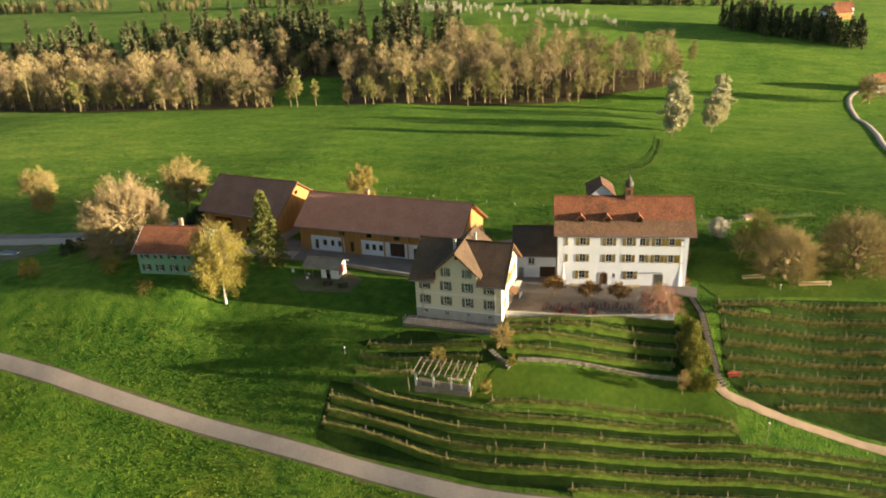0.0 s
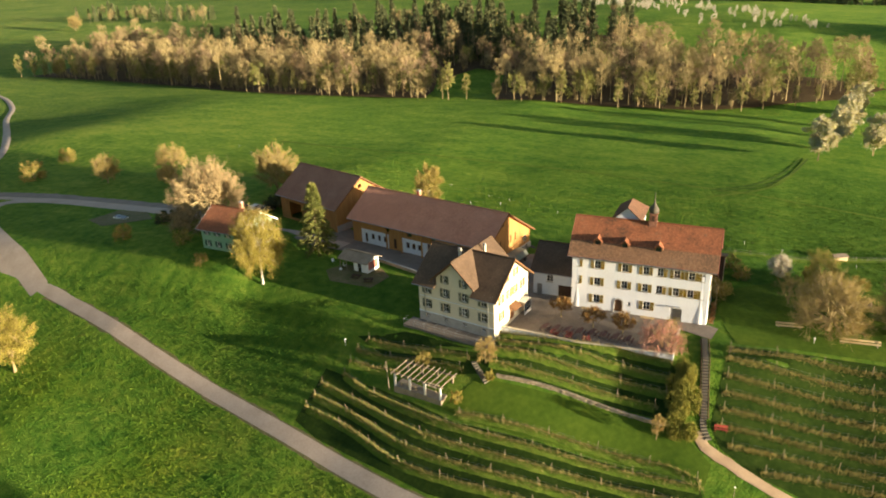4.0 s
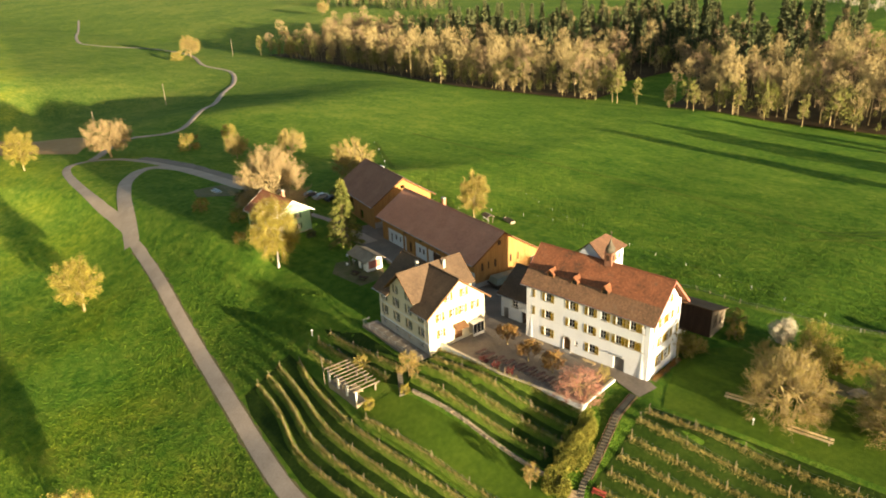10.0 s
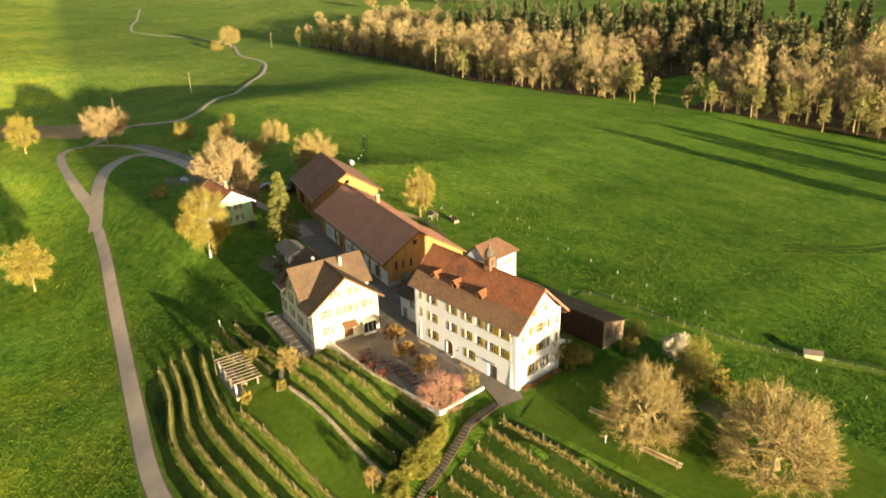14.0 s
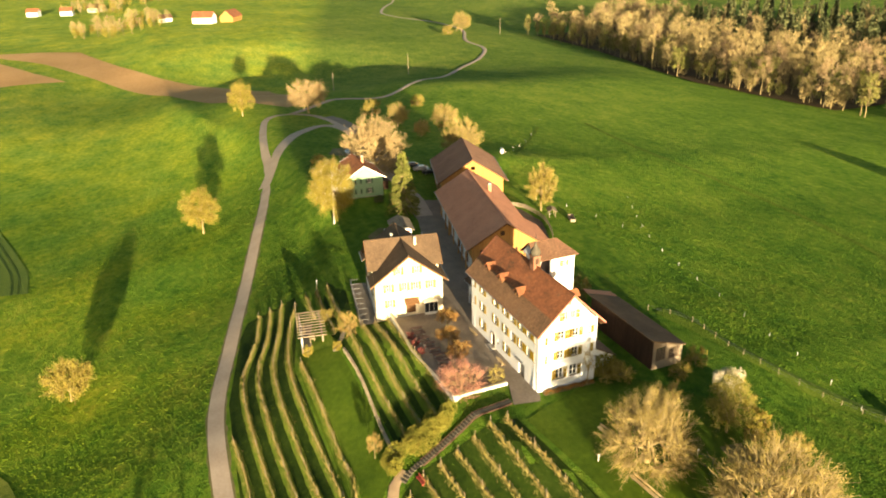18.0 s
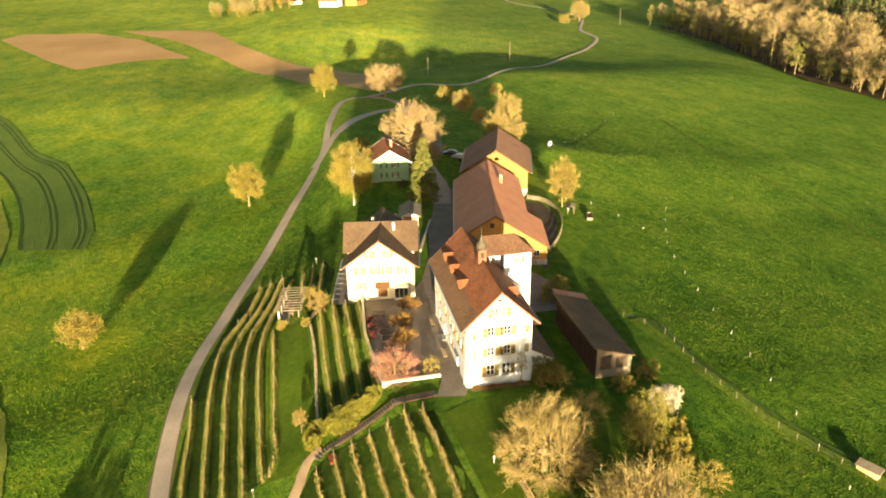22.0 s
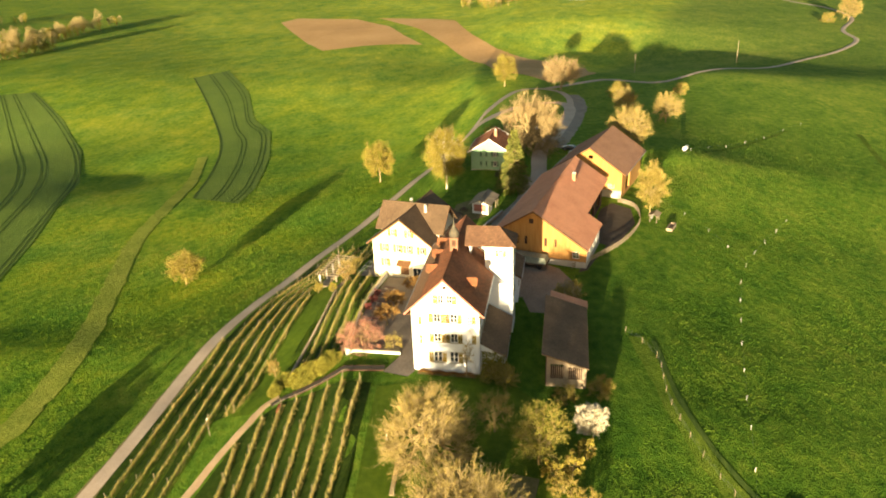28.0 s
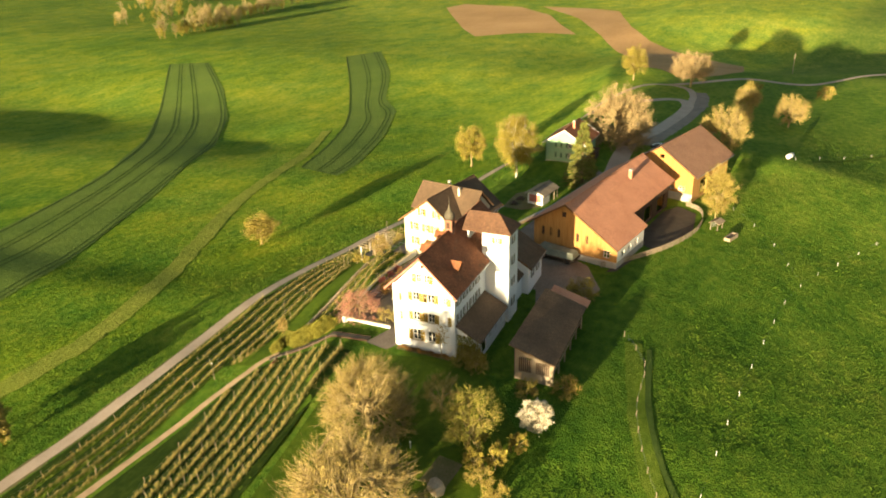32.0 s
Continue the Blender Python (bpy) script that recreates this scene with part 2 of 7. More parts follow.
TILE_HAY = tile_mat("hay_barn_tiles", [(0.24, 0.135, 0.09), (0.30, 0.17, 0.115), (0.35, 0.205, 0.14)], mix=0.35)
TILE_BARN = tile_mat("barn_tiles", [(0.50, 0.225, 0.14), (0.59, 0.278, 0.172), (0.66, 0.325, 0.205)], mix=0.3)
ORANGE_WOOD = mat("larch_boards", [(0.27, 0.14, 0.045), (0.39, 0.205, 0.065), (0.47, 0.26, 0.09)], scale=0.4, fine=6, bump=0.5, bscale=10, dist=0.02, stretch=(6, 6, 0.6))
DARK_WOOD = mat("dark_boards", [(0.035, 0.02, 0.013), (0.06, 0.033, 0.021), (0.09, 0.052, 0.034)], scale=0.4, fine=6, bump=0.5, bscale=10, dist=0.02, stretch=(6, 6, 0.6))
GREY_WOOD = mat("weathered_wood", [(0.17, 0.13, 0.09), (0.26, 0.21, 0.15), (0.34, 0.28, 0.2)], scale=0.6, fine=9, bump=0.4, bscale=14, dist=0.02)
BENCH_WOOD = mat("bench_wood", [(0.42, 0.31, 0.16), (0.54, 0.42, 0.24), (0.62, 0.5, 0.3)], scale=1, fine=9, bump=0.3, bscale=14, dist=0.01)
OCHRE = mat("ochre_shutter_paint", [(0.22, 0.148, 0.012), (0.29, 0.2, 0.016), (0.345, 0.245, 0.024)], scale=0.8, fine=8, rough=0.6, bump=0.2, bscale=20, dist=0.01)
OLIVE = mat("grey_green_shutter_paint", [(0.11, 0.12, 0.09), (0.15, 0.16, 0.12), (0.19, 0.2, 0.15)], scale=0.8, fine=8, rough=0.6, bump=0.2, bscale=20, dist=0.01)
GREEN_PAINT = mat("dark_green_paint", [(0.02, 0.05, 0.03), (0.03, 0.075, 0.045), (0.04, 0.09, 0.055)], scale=0.8, fine=8, rough=0.6, bump=0.1)
WHITE_PAINT = mat("white_paint", [(0.68, 0.67, 0.64), (0.76, 0.75, 0.72), (0.8, 0.79, 0.77)], scale=0.8, fine=8, rough=0.5, bump=0.05)
PINK_TRIM = mat("rose_verge_board", [(0.34, 0.11, 0.085), (0.43, 0.155, 0.115), (0.49, 0.2, 0.15)], scale=0.8, fine=8, rough=0.6, bump=0.1)
DOOR_WOOD = mat("oak_door", [(0.09, 0.045, 0.02), (0.14, 0.07, 0.03), (0.18, 0.1, 0.045)], scale=0.8, fine=8, bump=0.3, stretch=(5, 5, 0.6))
METAL = mat("zinc_sheet", [(0.25, 0.26, 0.27), (0.33, 0.34, 0.35), (0.4, 0.41, 0.42)], scale=0.8, fine=8, rough=0.4, metal=0.8, bump=0.05)
COPPER = mat("weathered_dome_sheet", [(0.055, 0.05, 0.038), (0.085, 0.075, 0.055), (0.12, 0.11, 0.08)], scale=1.5, fine=8, rough=0.75, bump=0.1)
STONE = mat("rubble_stone", [(0.24, 0.195, 0.135), (0.35, 0.285, 0.2), (0.46, 0.39, 0.28)], scale=0.8, fine=5, bump=0.6, bscale=6, dist=0.05, vary=0.3)
BARK = mat("bark", [(0.17, 0.13, 0.06), (0.28, 0.218, 0.105), (0.40, 0.315, 0.155)], scale=1.2, fine=8, bump=0.6, bscale=10, dist=0.03)
BIRCH = mat("birch_bark", [(0.12, 0.1, 0.08), (0.42, 0.38, 0.32), (0.58, 0.54, 0.47)], scale=1.5, fine=6, bump=0.3)
TWIG = mat("budding_twigs", [(0.19, 0.145, 0.042), (0.30, 0.235, 0.072), (0.42, 0.335, 0.11)], scale=0.5, fine=4, bump=0, island=0.25)
TWIG_T = mat("tan_oak_twigs", [(0.22, 0.155, 0.075), (0.34, 0.245, 0.12), (0.46, 0.34, 0.175)], scale=0.5, fine=4, bump=0, island=0.25)
TWIG_F = mat("woodland_twigs", [(0.15, 0.12, 0.055), (0.28, 0.222, 0.10), (0.43, 0.345, 0.155)], scale=0.05, fine=0.6, bump=0, island=0.25)
TWIG_B = mat("brown_woodland_twigs", [(0.14, 0.097, 0.056), (0.25, 0.178, 0.10), (0.37, 0.27, 0.15)], scale=0.05, fine=0.6, bump=0, island=0.25)
LEAF_W = mat("woodland_new_leaves", [(0.11, 0.118, 0.03), (0.19, 0.195, 0.045), (0.28, 0.28, 0.07)], scale=0.05, fine=0.6, bump=0, island=0.25)
LEAF_Y = mat("young_golden_leaves", [(0.125, 0.108, 0.02), (0.225, 0.192, 0.036), (0.335, 0.282, 0.058)], scale=0.5, fine=4, bump=0, island=0.3, spec=0.1)
LEAF_G = mat("young_green_leaves", [(0.10, 0.11, 0.02), (0.195, 0.19, 0.034), (0.29, 0.265, 0.055)], scale=0.5, fine=4, bump=0, island=0.3, spec=0.1)
NEEDLE = mat("spruce_needles", [(0.055, 0.07, 0.032), (0.095, 0.112, 0.05), (0.15, 0.16, 0.07)], scale=0.6, fine=5, bump=0, island=0.3, spec=0.1)
NEEDLE_L = mat("garden_conifer_needles", [(0.07, 0.085, 0.022), (0.135, 0.15, 0.037), (0.23, 0.235, 0.056)], scale=0.6, fine=5, bump=0, island=0.3, spec=0.1)
BLOSSOM = mat("white_blossom", [(0.40, 0.36, 0.26), (0.52, 0.48, 0.37), (0.62, 0.58, 0.47)], scale=0.6, fine=5, bump=0, island=0.2)
PINK = mat("pink_blossom", [(0.27, 0.115, 0.085), (0.38, 0.175, 0.13), (0.48, 0.26, 0.195)], scale=0.6, fine=5, bump=0, island=0.3)
RUST = mat("copper_leaves", [(0.13, 0.065, 0.02), (0.21, 0.11, 0.03), (0.30, 0.17, 0.05)], scale=0.6, fine=5, bump=0, island=0.3)
CANE = mat("vine_canes", [(0.2, 0.17, 0.048), (0.31, 0.262, 0.077), (0.42, 0.35, 0.115)], scale=0.5, fine=4, bump=0, island=0.35)
PALE_BANK = mat("pale_bank_grass", [(0.14, 0.19, 0.028), (0.20, 0.245, 0.04), (0.27, 0.30, 0.058)], scale=0.2, fine=1.2, bump=1.0, bscale=7.0, dist=0.35, rough=0.95, spec=0.05)
BANK = mat("bank_grass", [(0.062, 0.115, 0.013), (0.098, 0.158, 0.019), (0.15, 0.205, 0.03)], scale=0.2, fine=1.2, bump=1.0, bscale=7.0, dist=0.35, rough=0.95, spec=0.05)
TRACK = mat("pressed_track", [(0.036, 0.07, 0.014), (0.056, 0.095, 0.02), (0.08, 0.12, 0.025)], scale=0.3, fine=1.6, bump=0.6, bscale=8.0, dist=0.1, spec=0.05)
DEEP_RED = mat("dark_red_leaves", [(0.10, 0.028, 0.025), (0.17, 0.045, 0.04), (0.26, 0.09, 0.07)], scale=0.6, fine=5, bump=0, island=0.3)
STAKE = mat("split_stakes", [(0.24, 0.19, 0.085), (0.33, 0.268, 0.12), (0.41, 0.34, 0.16)], scale=0.6, fine=9, bump=0)
STRAW = mat("dry_grass", [(0.17, 0.155, 0.042), (0.26, 0.228, 0.066), (0.36, 0.31, 0.10)], scale=0.5, fine=4, bump=0, island=0.3)
RED_PAINT = mat("red_paint", [(0.22, 0.04, 0.03), (0.29, 0.055, 0.04), (0.35, 0.085, 0.06)], scale=1, fine=8, rough=0.6, bump=0.05)
CLOTH = mat("faded_red_cloth", [(0.085, 0.05, 0.043), (0.12, 0.07, 0.06), (0.18, 0.105, 0.09)], scale=1, fine=8, bump=0.1)
CAR_DARK = mat("dark_car_paint", [(0.015, 0.017, 0.02), (0.02, 0.022, 0.027), (0.03, 0.03, 0.035)], rough=0.25, bump=0, spec=0.6)
CAR_SILVER = mat("silver_car_paint", [(0.34, 0.35, 0.36), (0.4, 0.41, 0.42), (0.44, 0.45, 0.46)], rough=0.3, bump=0, metal=0.5, spec=0.6)
RUBBER = mat("rubber", [(0.012, 0.012, 0.012), (0.02, 0.02, 0.02), (0.03, 0.03, 0.03)], bump=0.1)
GLASS = bpy.data.materials.new("window_glass")
GLASS.use_nodes = True
gb = GLASS.node_tree.nodes["Principled BSDF"]
gb.inputs["Base Color"].default_value = (0.02, 0.025, 0.03, 1)
gb.inputs["Roughness"].default_value = 0.06
gb.inputs["Specular IOR Level"].default_value = 0.6

# ---- building blocks: every one returns (vertices, faces) ----
def box(x0, x1, y0, y1, z0, z1):
    v = [(x, y, z) for z in (z0, z1) for y in (y0, y1) for x in (x0, x1)]
    return v, [(0, 2, 3, 1), (4, 5, 7, 6), (0, 1, 5, 4), (2, 6, 7, 3), (0, 4, 6, 2), (1, 3, 7, 5)]


def joined(*parts):
    v, f = [], []
    for a, b in parts:
        o = len(v)
        v += a
        f += [tuple(i + o for i in q) for q in b]
    return v, f


def moved(vf, m):
    return [tuple(m @ Vector(p)) for p in vf[0]], vf[1]


def hexa(a, b):
    """A solid between two quads of the same winding."""
    return list(a) + list(b), [(3, 2, 1, 0), (4, 5, 6, 7), (0, 1, 5, 4), (1, 2, 6, 5), (2, 3, 7, 6), (3, 0, 4, 7)]


def rod(p0, p1, r0, r1=None, n=6):
    r1 = r0 if r1 is None else r1
    p0, p1 = Vector(p0), Vector(p1)
    d = (p1 - p0).normalized()
    u = d.orthogonal().normalized()
    w = d.cross(u)
    v = []
    for p, r in ((p0, r0), (p1, r1)):
        v += [tuple(p + (u * math.cos(2 * math.pi * i / n) + w * math.sin(2 * math.pi * i / n)) * r) for i in range(n)]
    f = [(i, (i + 1) % n, n + (i + 1) % n, n + i) for i in range(n)]
    return v, f + [tuple(range(n - 1, -1, -1)), tuple(range(n, 2 * n))]


def lathe(profile, n=10):
    """Rings of (radius, z) about the z axis."""
    v, f = [], []
    for r, z in profile:
        v += [(r * math.cos(2 * math.pi * i / n), r * math.sin(2 * math.pi * i / n), z) for i in range(n)]
    for k in range(len(profile) - 1):
        f += [(k * n + i, k * n + (i + 1) % n, (k + 1) * n + (i + 1) % n, (k + 1) * n + i) for i in range(n)]
    return v, f + [tuple(range(n - 1, -1, -1)), tuple(range((len(profile) - 1) * n, len(profile) * n))]


def mesh(name, vf, material, smooth=False, uv=None):
    me = bpy.data.meshes.new(name)
    me.from_pydata(vf[0], [], vf[1])
    if material:
        me.materials.append(material)
    if smooth:
        me.polygons.foreach_set("use_smooth", [True] * len(me.polygons))
    if uv:
        lay = me.uv_layers.new(name="uv")
        for lp in me.loops:
            lay.data[lp.index].uv = uv(me.vertices[lp.vertex_index].co)
    me.update()
    return me


def part(name, vf, material, parent, label="", smooth=False, uv=None, at=None):
    """One mesh object under a thing or a part; vf may be a mesh that alike pieces share."""
    me = vf if isinstance(vf, bpy.types.Mesh) else mesh(name, vf, material, smooth, uv)
    ob = new(name, me)
    ob.parent = parent
    if at is not None:
        ob.matrix_local = at
    if label:
        ob["label"] = label
    return ob


def thing(name, m, label, category, group="", kind=""):
    ob = new(name)
    ob.empty_display_size = 0.5
    ob.matrix_world = m
    return tagged(ob, label, category, group, kind)


def solo(name, vf, material, m, label, category, group="", kind="", smooth=False):
    ob = new(name, mesh(name, vf, material, smooth))
    ob.matrix_world = m
    return tagged(ob, label, category, group, kind)


SHARED = {}


def shared(key, make, material, smooth=False):
    if key not in SHARED:
        SHARED[key] = mesh(key[0], make(), material, smooth)
    return SHARED[key]

# ---- the lie of the land ----
def ease(a, b, x):
    t = min(1.0, max(0.0, (x - a) / (b - a)))
    return t * t * (3 - 2 * t)


def along(xs, x):
    for (a, va), (b, vb) in zip(xs, xs[1:]):
        if x < b:
            return va + (vb - va) * ease(a, b, max(x, a))
    return xs[-1][1]


SOUTH_BROW = [(-300, -30), (-130, -8), (-60, -9), (-30, -14), (-12, -17.5), (20, -10.5), (45, -4), (90, 0)]
NORTH_BROW = [(-250, 80), (-88, 60), (-36, 43), (8, 35.5), (24, 32), (40, 24), (90, 18)]


# dips guessed and sized so that the low sun leaves shade in them
HOLLOWS = [(-372, 38, 65, 62, 13), (-402, 72, 46, 70, 5), (-165, -290, 38, 60, 7), (-130, -141, 15, 14, 2.2)]


def height(x, y):
    """The hill: a flat back along which the houses stand, a steep vine slope to the south, pasture to the north, a valley and far slopes."""
    d = max(0.0, along(SOUTH_BROW, x) - y)
    s = 12.5 * (1 - math.exp(-d / 20)) + 0.06 * d
    s = s if s < 15 else 15 + 6 * (1 - math.exp(-(s - 15) / 6))
    s -= 5 * ease(-150, -330, x) * ease(-60, -120, y)
    d = max(0.0, y - along(NORTH_BROW, x))
    n = 11 * (1 - math.exp(-d / 75)) + 0.03 * d + 0.09 * max(0, d - 170) - 0.2 * max(0, d - 250) + 0.1 * max(0, d - 520)
    w = 12 * (1 - math.exp(-max(0, -85 - x) / 130))
    w *= 1 - 0.75 * ease(50, 110, y) * ease(270, 190, y) * ease(-330, -230, x)
    e = 0.05 * max(0, x - 35)
    tilt = 0.09 * max(0, min(14, -y)) * ease(5, -15, x) + 0.02 * max(0, min(40, y))
    z = -(s + n + w * (0.3 + 0.7 * math.exp(-(s + n) / 12)) + e + tilt)
    # the ridge swells west of the farmyard
    z += 2.3 * ease(-59, -68, x) * ease(-320, -235, x) * ease(-18, -3, y) * ease(66, 40, y) * (1 - ease(-92, -76, x) * ease(9, 19, y))
    far = ease(60, 160, math.hypot(x + 30, y)) * min(1.0, math.hypot(x, y) / 500)
    for cx, cy, sx, sy, deep in HOLLOWS:
        k = ((x - cx) / sx) ** 2 + ((y - cy) / sy) ** 2
        if k < 16:
            z -= deep * math.exp(-k / 2)
    return z + far * 0.7 * noise.noise((x / 90, y / 90, 0.3))


def steps(lo, hi, near0, near1, fine, grow=1.045):
    out, x, d = [], near0, fine
    while x <= near1:
        out.append(x)
        x += fine
    d = fine
    while x < hi:
        d *= grow
        x += d
        out.append(x)
    x, d = near0, fine
    while x > lo:
        d *= grow
        x -= d
        out.append(x)
    return sorted(out)


def sheet(xs, ys, lift=0.0):
    v = [(x, y, height(x, y) + lift) for y in ys for x in xs]
    w = len(xs)
    return v, [(j * w + i, j * w + i + 1, (j + 1) * w + i + 1, (j + 1) * w + i) for j in range(len(ys) - 1) for i in range(w - 1)]


def smooth_line(pts, gap):
    """Points at even gaps on a smooth curve through pts."""
    p = [Vector((*q[:2], 0)) for q in pts]
    p = [2 * p[0] - p[1]] + p + [2 * p[-1] - p[-2]]
    out = []
    for a, b, c, d in zip(p, p[1:], p[2:], p[3:]):
        k = max(2, int((c - b).length / gap))
        for i in range(k):
            t = i / k
            out.append(0.5 * ((2 * b) + (c - a) * t + (2 * a - 5 * b + 4 * c - d) * t * t + (3 * b - a - 3 * c + d) * t ** 3))
    return out + [p[-2]]


def ribbon(pts, width, lift, gap=2.0, across=4, wander=0.0, edge=0.0):
    """A strip that lies on the land along a curve; width may be a pair for its two ends."""
    line = smooth_line(pts, gap)
    v, f, n = [], [], len(line)
    w0, w1 = width if isinstance(width, tuple) else (width, width)
    for i, p in enumerate(line):
        d = (line[min(i + 1, n - 1)] - line[max(i - 1, 0)]).normalized()
        side = Vector((-d.y, d.x, 0))
        w = (w0 + (w1 - w0) * i / (n - 1)) / 2
        for j in range(across + 1):
            k = w * (2 * j / across - 1)
            if j in (0, across):
                k *= 1 + wander * noise.noise((p.x / 1.7, p.y / 1.7, j))
            q = p + side * k
            v.append((q.x, q.y, height(q.x, q.y) + lift - (edge if j in (0, across) else 0)))
    m = across + 1
    f = [(i * m + j, (i + 1) * m + j, (i + 1) * m + j + 1, i * m + j + 1) for i in range(n - 1) for j in range(across)]
    f = [q[::-1] for q in f]
    return v, f


def inside(poly, x, y):
    hit = False
    for (x0, y0), (x1, y1) in zip(poly, poly[1:] + poly[:1]):
        if (y0 > y) != (y1 > y) and x < (x1 - x0) * (y - y0) / (y1 - y0) + x0:
            hit = not hit
    return hit


def field(poly, lift, cell=2.0):
    """A patch of land inside an outline, laid close over the ground."""
    bm = bmesh.new()
    bm.faces.new([bm.verts.new((x, y, 0)) for x, y in poly])
    for ax, k in ((0, (1, 0, 0)), (1, (0, 1, 0))):
        lo, hi = min(p[ax] for p in poly), max(p[ax] for p in poly)
        c = math.ceil(lo / cell) * cell
        while c < hi:
            o = [0, 0, 0]
            o[ax] = c
            bmesh.ops.bisect_plane(bm, geom=bm.verts[:] + bm.edges[:] + bm.faces[:], plane_co=o, plane_no=k)
            c += cell
    for p in bm.verts:
        p.co.z = height(p.co.x, p.co.y) + lift
    bmesh.ops.recalc_face_normals(bm, faces=bm.faces)
    bm.verts.index_update()
    v, f = [tuple(p.co) for p in bm.verts], [tuple(q.index for q in fc.verts) for fc in bm.faces]
    if bm.faces and sum(fc.normal.z for fc in bm.faces) < 0:
        f = [q[::-1] for q in f]
    bm.free()
    return v, f


I4 = Matrix.Identity(4)
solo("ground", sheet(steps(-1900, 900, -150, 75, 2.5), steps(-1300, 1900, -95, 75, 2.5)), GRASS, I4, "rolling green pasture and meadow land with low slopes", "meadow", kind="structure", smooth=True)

ROAD = [(95, -52), (60, -47.5), (43, -45), (27, -43.6), (10, -43.8), (-10, -42.3), (-31, -37), (-50, -31.8), (-70, -26.3), (-97, -18.8), (-126, -12)]
solo("road", ribbon(ROAD + [(-142, -10), (-160, -7.4), (-180, -3.7), (-191, -0.4), (-197, 4), (-198, 9), (-195, 14.2), (-188, 18.4), (-176, 20.9), (-164, 21.6), (-152, 21.6)], 2.65, 0.10, edge=0.06), ASPHALT, I4, "narrow grey asphalt farm road along the slope", "road", kind="structure", smooth=True)
solo("side_road", ribbon([(-113, -15.6), (-122, -11.6), (-136, -5.8), (-151, 1.6), (-160, 8.2), (-165, 14), (-164, 18.6), (-155, 21.2), (-142, 21.1), (-130, 20), (-117, 18.6), (-104.5, 17), (-94, 14.6), (-84, 13.6), (-74, 13.6), (-64, 14), (-52, 12)], 4.0, 0.13, edge=0.06), ASPHALT, I4, "asphalt lane that turns off to the farmyard", "road", kind="structure", smooth=True)
solo("lane_shoulder", ribbon([(-184, 21.6), (-170, 23.6), (-153, 24), (-135, 22.6), (-118, 21), (-100, 18.4), (-88, 17.2)], 6.4, 0.06, edge=0.05, wander=0.3), YARD, I4, "worn grey gravel shoulder along the lane", "verge", kind="structure", smooth=True)
solo("far_road", ribbon([(-197, 10), (-206, 18), (-220, 28), (-229, 37), (-227, 47), (-229.5, 57), (-236, 68), (-253, 84), (-299.2, 117.7), (-346.7, 152.8), (-380.9, 182.8), (-428.1, 209.5), (-477.3, 216.3), (-553.6, 246.9), (-630.3, 253.8), (-715.9, 232.8), (-807.6, 251.8), (-1140, 390)], 3.2, 0.42, gap=4, edge=0.3), ASPHALT, I4, "grey country road winding over the far meadows", "road", kind="structure", smooth=True)
solo("road_verge", joined(ribbon(ROAD, 3.5, 0.045, edge=0.04, wander=0.3)), VERGE, I4, "worn earth and short grass beside the road", "verge", kind="structure", smooth=True)
solo("farmyard", field([(-64, 10.5), (-50, 9.5), (-36, 5.5), (-24, 3.5), (-13, 0), (-8.5, -3), (-7.5, 3.5), (-2, 3.8), (-2, 14), (3, 15.5), (3, 21), (-6, 24), (-14, 20), (-20, 12), (-48, 17), (-60, 24)], 0.07), YARD, I4, "worn grey asphalt farmyard between the buildings", "yard", kind="structure")
solo("courtyard", field([(-9, -11.0), (-9.2, -3), (-8, 3.6), (0.2, 3.6), (0.2, 0.2), (22.5, 0.2), (24.0, -0.6), (23.2, -4.4), (18.2, -2.6), (17.6, -11.0), (6, -12.0)], 0.11), YARD, I4, "brown-grey paved courtyard with terrace", "courtyard", kind="structure")

# ---- walls, roofs, windows ----
def wall(length, top, base, openings, thick=0.4, chunk=None):
    """A wall along +x with its outer face at y = 0. top: (s, z) corners of its upper edge; openings (s0, s1, z0, z1) go through it."""
    def z_at(s):
        for (a, za), (b, zb) in zip(top, top[1:]):
            if s <= b + 1e-6:
                return za + (zb - za) * (s - a) / max(1e-6, b - a)
        return top[-1][1]
    e = 0.004
    cuts = sorted({e, length - e, *[t for t, _ in top if e < t < length - e], *[o[k] for o in openings for k in (0, 1)]})
    levels = sorted({base, *[o[k] for o in openings for k in (2, 3)]})
    ids, verts, faces = {}, [], {}

    def vid(p):
        key = tuple(round(c, 3) for c in p)
        if key not in ids:
            ids[key] = len(verts)
            verts.append(p)
        return ids[key]
    for a, b in zip(cuts, cuts[1:]):
        if b - a < 0.002:
            continue
        ta, tb = z_at(a), z_at(b)
        zs = [z for z in levels if z < min(ta, tb) - 0.02]
        for z0, z1 in zip(zs, zs[1:] + [None]):
            mid = (a + b) / 2, (z0 + (min(ta, tb) if z1 is None else z1)) / 2
            if any(o[0] < mid[0] < o[1] and o[2] < mid[1] < o[3] for o in openings):
                continue
            za, zb = (ta, tb) if z1 is None else (z1, z1)
            v, f = hexa([(a, 0, z0), (b, 0, z0), (b, thick, z0), (a, thick, z0)], [(a, 0, za), (b, 0, zb), (b, thick, zb), (a, thick, za)])
            for q in f:
                q = tuple(vid(v[k]) for k in q)
                key = tuple(sorted(q))
                if key in faces:
                    del faces[key]
                else:
                    faces[key] = q
    return verts, list(faces.values())


def turned(x, y, deg):
    return Matrix.Translation((x, y, 0)) @ Matrix.Rotation(radians(deg), 4, "Z")


